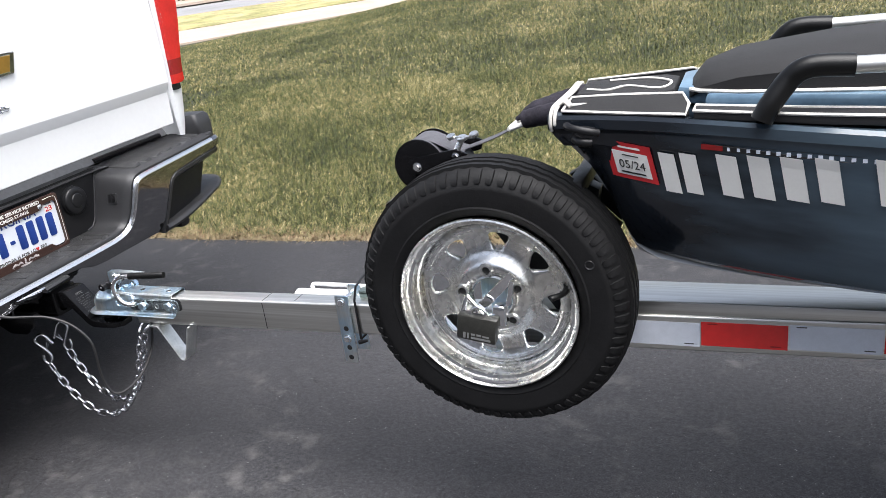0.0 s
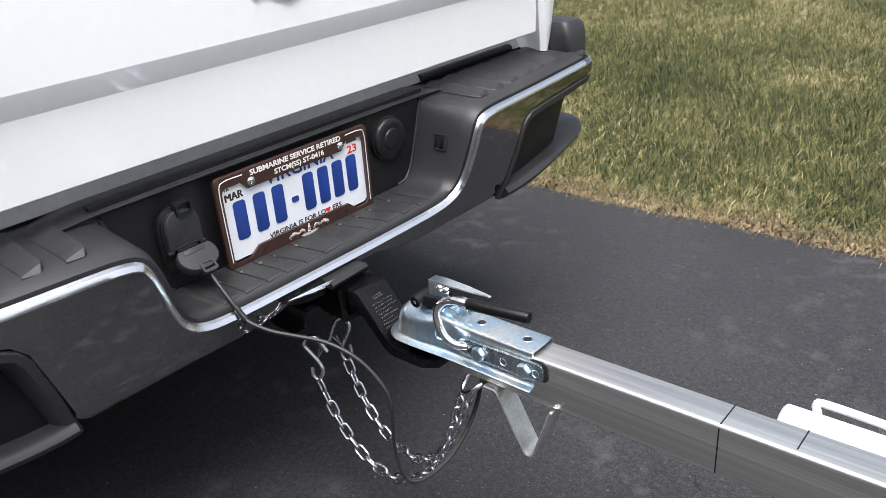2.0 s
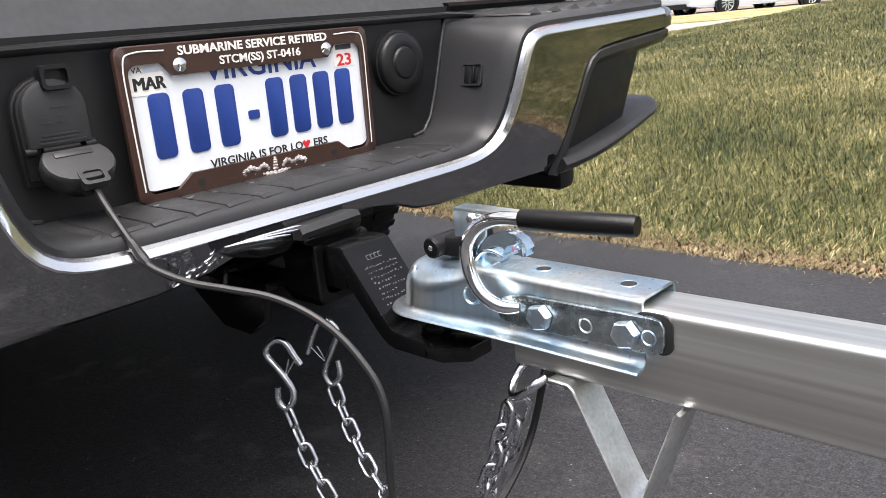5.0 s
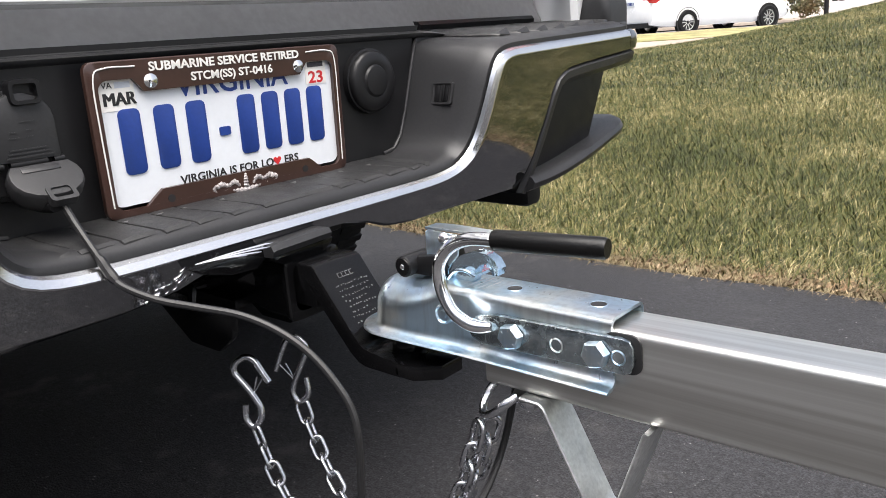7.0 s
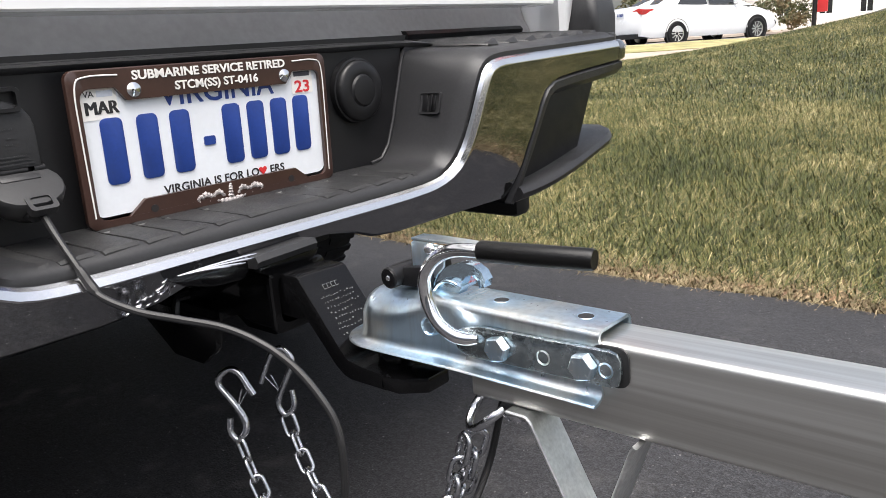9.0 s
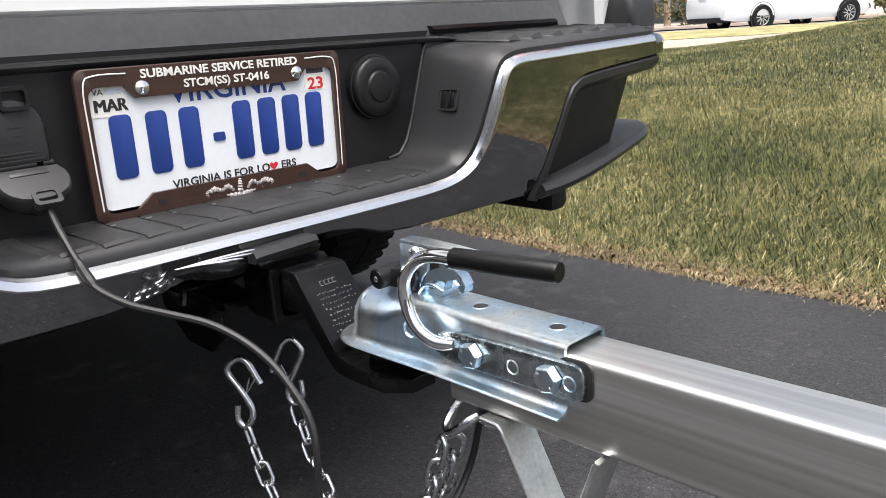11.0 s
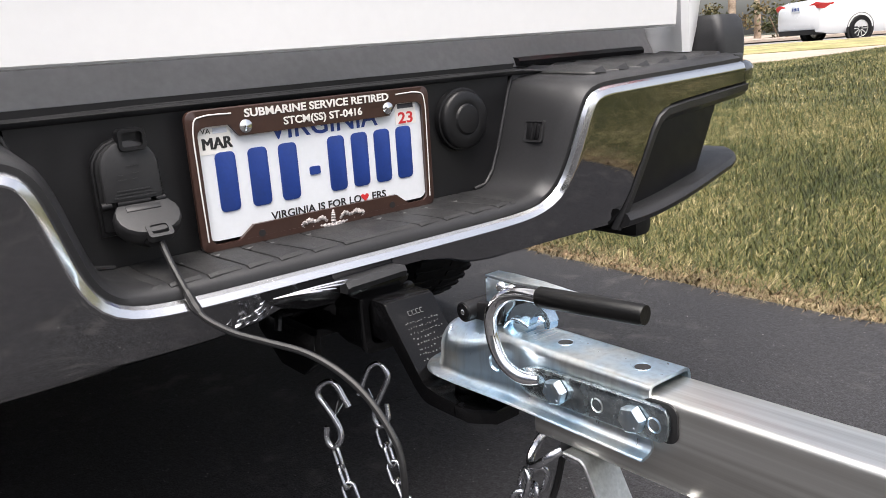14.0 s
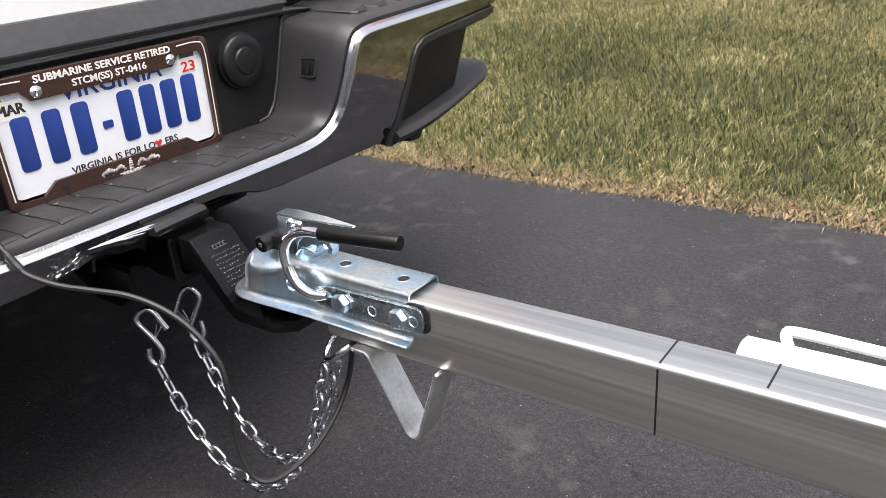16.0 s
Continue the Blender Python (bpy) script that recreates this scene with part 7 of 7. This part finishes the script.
def side_patch(name, pts, mat, parent, lift=0.0012, label=""):
    """A flat label that follows the hull's side; pts as (x, z)."""
    b = bmesh.new()
    if len(pts) == 4:
        grid = []
        for a in range(9):
            u = a / 8
            row = []
            for c in range(5):
                v = c / 4
                x = (pts[0][0] * (1 - u) + pts[1][0] * u) * (1 - v) + (pts[3][0] * (1 - u) + pts[2][0] * u) * v
                z = (pts[0][1] * (1 - u) + pts[1][1] * u) * (1 - v) + (pts[3][1] * (1 - u) + pts[2][1] * u) * v
                row.append((x, side_y(x, z) - lift, z))
            grid.append(row)
        loft(b, grid)
    else:
        b.faces.new([b.verts.new((x, side_y(x, z) - lift, z)) for x, z in pts])
    r = bmesh.ops.extrude_face_region(b, geom=list(b.faces))
    bmesh.ops.translate(b, vec=(0, -0.0006, 0), verts=[v for v in r["geom"] if isinstance(v, bmesh.types.BMVert)])
    return part(name, b, mat, parent, label, 0)


def quad(x0, z0, x1, z1, slope=-0.10, lean=0.10):
    def q(x, z):
        return (x - lean * (z - z0), z + slope * (x - x0))
    return [q(x0, z0), q(x1, z0), q(x1, z1), q(x0, z1)]


side_patch("registration_sticker", quad(1.645, 0.820, 1.726, 0.889, -0.16, 0.20), REDINK, hull, 0.0022, "red and white registration sticker")
def on_sticker(x0, z0, x1, z1):
    """A patch of the sticker, in its own slanted axes."""
    return [(x - 0.20 * (z - 0.826), z - 0.16 * (x - 1.645)) for x, z in ((x0, z0), (x1, z0), (x1, z1), (x0, z1))]


side_patch("sticker_panel", on_sticker(1.655, 0.828, 1.716, 0.872), WHITEINK, hull, 0.0036)
side_patch("sticker_bar", on_sticker(1.668, 0.8785, 1.706, 0.8820), WHITEINK, hull, 0.0036)
side_patch("sticker_bar", on_sticker(1.664, 0.832, 1.706, 0.8350), BLACKINK, hull, 0.0048)
side_patch("sticker_bar", on_sticker(1.672, 0.865, 1.700, 0.8668), BLACKINK, hull, 0.0048)
words("sticker_date", "05/24", 0.021, (1.6815, side_y(1.6815, 0.843) - 0.0062, 0.8420), (1, -0.25, -0.15), (-0.2, 0.08, 1), BLACKINK, hull, 0.0003)
for k, (x, w) in enumerate(((1.724, 0.024), (1.756, 0.024), (1.809, 0.028), (1.852, 0.028), (1.895, 0.028), (1.938, 0.028), (2.008, 0.028))):
    x, w = 1.738 + 1.085 * (x - 1.724), 1.12 * w
    side_patch("number_bar", quad(x, 0.797 + 0.03 * (x - 1.722), x + w, 0.868 + 0.035 * (x - 1.722), -0.10, 0.18), WHITEINK, hull, 0.0022)
b = bmesh.new()
for k in range(30):
    x = 1.836 + 0.014 * k
    z = 0.882 - 0.03 * (x - 1.8)
    box(b, (x, side_y(x, z) - 0.0022, z - 0.0028), (x + 0.006, side_y(x, z) - 0.0005, z + 0.0028))
tagged(part("light_strip_chips", b, WHITETAPE, hull), kind="stuff")
side_patch("light_strip", [(1.80, 0.877), (2.0, 0.871), (2.24, 0.864), (2.24, 0.874), (2.0, 0.881), (1.80, 0.888)], BLACKINK, hull, 0.0010, "black strip of small lights")
side_patch("strip_lamp", [(1.796, 0.879), (1.829, 0.878), (1.829, 0.886), (1.796, 0.888)], DARKRED, hull, 0.0022)

# ---------------------------------------------------------------- white car on the road
def build_car():
    """A compact saloon, nose along its local +x, right side towards the lawn."""
    car = thing("white_car", "white compact saloon car parked on the road", "car")
    S = [(-2.45, 0.70, 0.42, 0.86, 0.60), (-2.38, 0.80, 0.30, 0.98, 0.70), (-2.15, 0.86, 0.26, 1.04, 0.74), (-1.80, 0.875, 0.24, 1.06, 0.76), (-1.0, 0.88, 0.22, 1.02, 0.80), (0.0, 0.88, 0.22, 0.98, 0.80), (0.9, 0.875, 0.22, 0.95, 0.78), (1.5, 0.86, 0.24, 0.88, 0.74), (2.0, 0.80, 0.28, 0.76, 0.66), (2.25, 0.66, 0.34, 0.62, 0.54)]
    b = bmesh.new()
    rows = []
    for x, w, z0, z1, wt in S:
        rows.append([(x, -w * 0.9, z0), (x, -w, z0 + 0.14), (x, -w, z1 - 0.22), (x, -w * 0.97, z1 - 0.06), (x, -wt, z1), (x, 0, z1 + 0.02), (x, wt, z1), (x, w * 0.97, z1 - 0.06), (x, w, z1 - 0.22), (x, w, z0 + 0.14), (x, w * 0.9, z0)])
    loft(b, rows, close_v=True, caps=True)
    part("body", b, WHITE, car, "white car body", 35)
    b = bmesh.new()
    rows = []
    for x, w, z in ((-1.78, 0.70, 1.05), (-1.55, 0.66, 1.15), (-1.05, 0.60, 1.36), (-0.5, 0.58, 1.43), (0.1, 0.58, 1.42), (0.55, 0.62, 1.30), (1.15, 0.72, 0.98)):
        rows.append([(x, -w - 0.14 * (1.43 - z) / 0.5 * 0.2 - 0.12, 0.94), (x, -w - 0.04, z - 0.10), (x, -w + 0.06, z), (x, 0, z + 0.02), (x, w - 0.06, z), (x, w + 0.04, z - 0.10), (x, w + 0.12 + 0.14 * (1.43 - z) / 0.5 * 0.2, 0.94)])
    loft(b, rows, close_v=True, caps=True)
    cabin = part("cabin", b, WHITE, car, "", 35)
    b = bmesh.new()
    for s in (-1, 1):
        loft(b, [[(-1.25, s * 0.765, 1.03), (-0.28, s * 0.765, 1.01)], [(-0.95, s * 0.66, 1.30), (-0.28, s * 0.655, 1.34)]])
        loft(b, [[(-0.20, s * 0.765, 1.01), (0.78, s * 0.775, 0.99)], [(-0.20, s * 0.655, 1.34), (0.38, s * 0.665, 1.30)]])
    loft(b, [[(-1.75, -0.60, 1.075), (-1.75, 0.60, 1.075)], [(-1.10, -0.50, 1.365), (-1.10, 0.50, 1.365)]])
    part("windows", b, WINDOW, cabin, "dark side and rear windows")
    for s in (-1, 1):
        for x in (-1.33, 1.34):
            mm = Matrix.Translation((x, s * 0.80, 0.315)) @ Matrix.Rotation(radians(-90 * s), 4, "X")
            road_wheel(car, mm, 0.315, 0.20, ALU)
            b = bmesh.new()
            mm2 = Matrix.Translation((x, s * 0.872, 0.325)) @ Matrix.Rotation(radians(-90 * s), 4, "X")
            disc_stack(b, [(0.0, 0.0), (0.350, 0.0), (0.352, 0.012), (0.362, 0.012), (0.362, -0.02)], mm2, 40)
            part("wheel_arch", b, UNDER, car)
        b = bmesh.new()
        prism(b, [(s * 0.40, 0.86), (s * 0.82, 0.83), (s * 0.86, 0.95), (s * 0.70, 0.99), (s * 0.45, 0.93)], -2.42, -2.06, "x", 0.01)
        part("rear_lamp", b, REDLENS, car, "red rear lamp")
    b = bmesh.new()
    prism(b, [(-0.62, 0.24), (0.62, 0.24), (0.68, 0.36), (-0.68, 0.36)], -2.46, -2.05, "x", 0.01)
    part("diffuser", b, DARKPLASTIC, car)
    b = bmesh.new()
    prism(b, rounded(-0.17, 0.78, 0.17, 0.93, 0.02), -2.462, -2.10, "x", 0.003)
    num = part("car_plate", b, PLATEWHITE, car)
    b = bmesh.new()
    for k in range(5):
        box(b, (-2.466, -0.13 + 0.055 * k, 0.82), (-2.462, -0.095 + 0.055 * k, 0.89))
    part("number_bar", b, BLUEINK, num)
    b = bmesh.new()
    for s in (-1, 1):
        box(b, (0.55, s * 0.90 - 0.09, 0.99), (0.70, s * 0.90 + 0.09, 1.11), 0.03)
    part("mirror", b, WHITE, car)
    return car


car = build_car()
rear = Vector((-8.0, 19.45))          # where its rear right wheel stands
ca = radians(63)
c, s_ = math.cos(ca), math.sin(ca)
off = Vector((-1.33 * c + 0.80 * s_, -1.33 * s_ - 0.80 * c))
pos = rear - off
car.location = (pos.x, pos.y, height(pos.x, pos.y) - 0.03)
car.rotation_euler = (0, 0, ca)


# ---------------------------------------------------------------- trees and shrubs beyond the road
def tree(at, h, r, seed):
    rnd = random.Random(seed)
    t = thing("tree", "bare brown-trunked tree at the far roadside", "tree", at, "roadside trees")
    b = bmesh.new()
    pts = [Vector((0.15 * rnd.uniform(-1, 1) * k / 5, 0.15 * rnd.uniform(-1, 1) * k / 5, -0.2 + h * k / 5)) for k in range(6)]
    tube(b, curve_through(pts, 3), [r * (1.25 - 0.06 * i) for i in range(16)], 9)
    for k in range(9):
        p = pts[2 + k % 4]
        a = rnd.uniform(0, 6.28)
        L = rnd.uniform(0.8, 1.8)
        q = p + Vector((math.cos(a) * L * 0.6, math.sin(a) * L * 0.6, L * 0.8))
        tube(b, [p, (p + q) / 2 + Vector((0, 0, -0.1)), q], [r * 0.45, r * 0.3, r * 0.1], 6)
    part("trunk", b, BARK, t, "rough brown trunk and limbs", 50)
    return t, pts[-1]


def leaves(parent, centre, size, count, seed, mat):
    """Many small leaves in uneven clumps."""
    rnd = np.random.default_rng(seed)
    clumps = rnd.normal(0, 1, (max(4, count // 120), 3)) * np.array(size) * 0.55
    v, f = [], []
    for i in range(count):
        cpos = clumps[rnd.integers(len(clumps))] + rnd.normal(0, 0.22, 3) * np.array(size)
        d, u = rnd.normal(0, 1, 3), rnd.normal(0, 1, 3)
        d /= np.linalg.norm(d)
        u = np.cross(d, u)
        u /= np.linalg.norm(u)
        L = rnd.uniform(0.05, 0.11)
        k = len(v)
        v += [tuple(cpos - d * L), tuple(cpos + u * L * 0.45), tuple(cpos + d * L), tuple(cpos - u * L * 0.45)]
        f.append((k, k + 1, k + 2, k + 3))
    me = bpy.data.meshes.new("crown")
    me.from_pydata([(a + centre[0], b_ + centre[1], max(c_ + centre[2], 0.02)) for a, b_, c_ in v], [], f)
    me.materials.append(mat)
    ob = new("crown", me)
    ob.parent = parent
    return ob


rt = random.Random(11)
for k in range(16):
    sp = 2.0 + 1.6 * k + rt.uniform(-0.5, 0.5)
    p = FAR * (29.0 + rt.uniform(-0.8, 2.5)) + ALONG * (sp - 6)
    t, tip = tree((p.x, p.y, height(p.x, p.y)), rt.uniform(4.5, 7.0), rt.uniform(0.10, 0.22), k)
    leaves(t, tip, (1.4, 1.4, 1.1), 900, 100 + k, WOODS)
for k in range(14):
    p = FAR * (27.8 + rt.uniform(0, 0.8)) + ALONG * (-6 + 2.3 * k + rt.uniform(-0.5, 0.5))
    sh = thing("shrub", "olive green shrub at the far roadside", "shrub", (p.x, p.y, height(p.x, p.y)), "roadside shrubs")
    b = bmesh.new()
    for j in range(6):
        a = j * 1.05
        tube(b, [(0, 0, -0.05), (0.2 * math.cos(a), 0.2 * math.sin(a), 0.4), (0.45 * math.cos(a), 0.45 * math.sin(a), 0.9)], [0.03, 0.02, 0.01], 6)
    part("stems", b, BARK, sh)
    leaves(sh, (0, 0, 0.75), (0.8, 0.8, 0.6), 1400, 300 + k, LEAF)


# ---------------------------------------------------------------- pale house and a sign beyond the road
def build_house():
    """A long white house, its front along local x facing -y."""
    h = thing("white_house", "long white house with small windows beyond the road", "house")
    b = bmesh.new()
    box(b, (0, 0, -0.3), (30, 8, 5.4), 0.02)
    wall = part("wall", b, HOUSEWALL, h, "white rendered wall")
    b = bmesh.new()
    prism(b, [(-0.5, 5.4), (8.5, 5.4), (4.0, 7.6)], -0.5, 30.5, "x")
    part("roof", b, ROAD, h, "grey pitched roof")
    for k in range(9):
        for z in (0.9, 3.4):
            x = 1.6 + 3.2 * k
            b = bmesh.new()
            for lo, hi in (((x - 0.06, -0.05, z), (x, 0.03, z + 1.3)), ((x + 1.0, -0.05, z), (x + 1.06, 0.03, z + 1.3)), ((x, -0.05, z), (x + 1.0, 0.03, z + 0.06)), ((x, -0.05, z + 1.24), (x + 1.0, 0.03, z + 1.3)), ((x + 0.47, -0.045, z + 0.06), (x + 0.53, 0.02, z + 1.24))):
                box(b, lo, hi)
            win = part("window", b, WHITE, wall)
            b = bmesh.new()
            box(b, (x, -0.02, z + 0.05), (x + 1.0, 0.01, z + 1.25))
            part("pane", b, WINDOW, win)
    return h


house = build_house()
house.matrix_world = Matrix.Translation((-16.8, 51.4, 0.45)) @ Matrix.Rotation(math.atan2(ALONG.y, ALONG.x), 4, "Z")
sign = thing("sign_post", "red panel on a dark post by the far roadside", "sign", (-8.5, 33.7, height(-8.5, 33.7)))
b = bmesh.new()
tube(b, [(0, 0, -0.1), (0, 0, 2.6)], 0.09, 12)
part("post", b, DARKPLASTIC, sign, "dark post")
b = bmesh.new()
box(b, (0.10, -0.04, 0.75), (0.48, 0.04, 2.5), 0.02)
part("panel", b, REDINK, sign, "red panel")
# ---------------------------------------------------------------- grass
def blades(name, count, spot, length, width, seed, mat, label, flat=0.0, lift=-0.012):
    """Many bent tapering blades in one sheet of grass. spot(rng, n) gives the roots."""
    rng = np.random.default_rng(seed)
    xy = spot(rng, count)
    n = len(xy)
    z = np.array([height(x, y) for x, y in xy]) + lift
    L = rng.uniform(length[0], length[1], n)
    a = rng.uniform(0, 2 * np.pi, n)
    lean = np.clip(rng.normal(1.25, 0.42, n), 0.05, 1.75) + flat
    w = rng.uniform(width[0], width[1], n)
    d = np.stack([np.cos(a), np.sin(a)], 1)
    side = np.stack([-np.sin(a + 0.6), np.cos(a + 0.6)], 1)
    v = np.zeros((n, 5, 3))
    root = np.concatenate([xy, z[:, None]], 1)
    for k, (share, wide) in enumerate(((0.0, 1.0), (0.0, -1.0), (0.55, 0.8), (0.55, -0.8), (1.0, 0.0))):
        bend = lean * share ** 1.4
        v[:, k, :2] = root[:, :2] + d * (L * share * np.sin(np.minimum(bend, 1.5)))[:, None] + side * (w * wide / 2)[:, None]
        v[:, k, 2] = root[:, 2] + L * share * np.cos(np.minimum(bend, 1.5))
    me = bpy.data.meshes.new(name)
    me.vertices.add(n * 5)
    me.vertices.foreach_set("co", v.reshape(-1))
    idx = np.arange(n)[:, None] * 5
    loops = np.concatenate([idx + np.array([0, 1, 3, 2]), idx + np.array([2, 3, 4])], 1).reshape(-1)
    me.loops.add(len(loops))
    me.loops.foreach_set("vertex_index", loops.astype(np.int32))
    me.polygons.add(n * 2)
    starts = (np.arange(n)[:, None] * 7 + np.array([0, 4])).reshape(-1)
    me.polygons.foreach_set("loop_start", starts.astype(np.int32))
    me.polygons.foreach_set("loop_total", np.tile([4, 3], n).astype(np.int32))
    me.materials.append(mat)
    me.update(calc_edges=True)
    return tagged(new(name, me), label, "grass", kind="stuff")


def uniform_spot(x0, x1, y0, y1, keep=None):
    def f(rng, n):
        p = np.stack([rng.uniform(x0, x1, n), rng.uniform(y0, y1, n)], 1)
        e = np.array([edge_y(x) for x in p[:, 0]])
        ok = p[:, 1] > e + 0.005
        ok &= (p[:, 0] * FAR.x + p[:, 1] * FAR.y) < 10.45
        return p[ok]
    return f


blades("lawn_grass", 230000, uniform_spot(-2.6, 3.6, 1.5, 4.6), (0.026, 0.064), (0.0013, 0.0031), 1, TURF, "patchy green and straw-coloured mown lawn")
blades("lawn_thatch", 130000, uniform_spot(-2.6, 3.6, 1.5, 4.6), (0.030, 0.075), (0.0013, 0.0030), 7, TURF, "loose clippings and bent blades lying in the lawn", 0.55, 0.014)
blades("lawn_grass", 300000, uniform_spot(-6.0, 4.0, 4.6, 10.5), (0.030, 0.060), (0.0024, 0.0050), 2, TURF, "patchy green and straw-coloured mown lawn", 0.15)
blades("lawn_grass", 22000, uniform_spot(-7.0, -2.6, 1.5, 4.6), (0.032, 0.065), (0.004, 0.007), 3, TURF, "patchy green and straw-coloured mown lawn")


def edge_spot(rng, n):
    x = rng.uniform(-2.6, 3.4, n)
    y = np.array([edge_y(v) for v in x]) + rng.normal(0.016, 0.026, n) + rng.exponential(0.030, n)
    return np.stack([x, y], 1)


blades("thatch_edge", 34000, edge_spot, (0.025, 0.065), (0.0022, 0.0046), 5, STRAW, "dead straw along the lawn's edge", 0.45)
blades("leaf_litter", 4200, edge_spot, (0.012, 0.030), (0.004, 0.012), 6, LITTER, "brown dry leaf litter along the lawn's edge", 0.5, 0.006)

# ---------------------------------------------------------------- unseen wall, added to darken the drive and its reflections
b = bmesh.new()
box(b, (-9.0, -5.4, -0.3), (9.0, -5.1, 3.0), 0.01)
structure("wall_south", b, material("block_wall_grey", (0.23, 0.23, 0.235), 0.7, 0, 0.12, 1.5, 30), "unseen plain grey wall added across the drive to block low sky light")
bpy.context.view_layer.update()
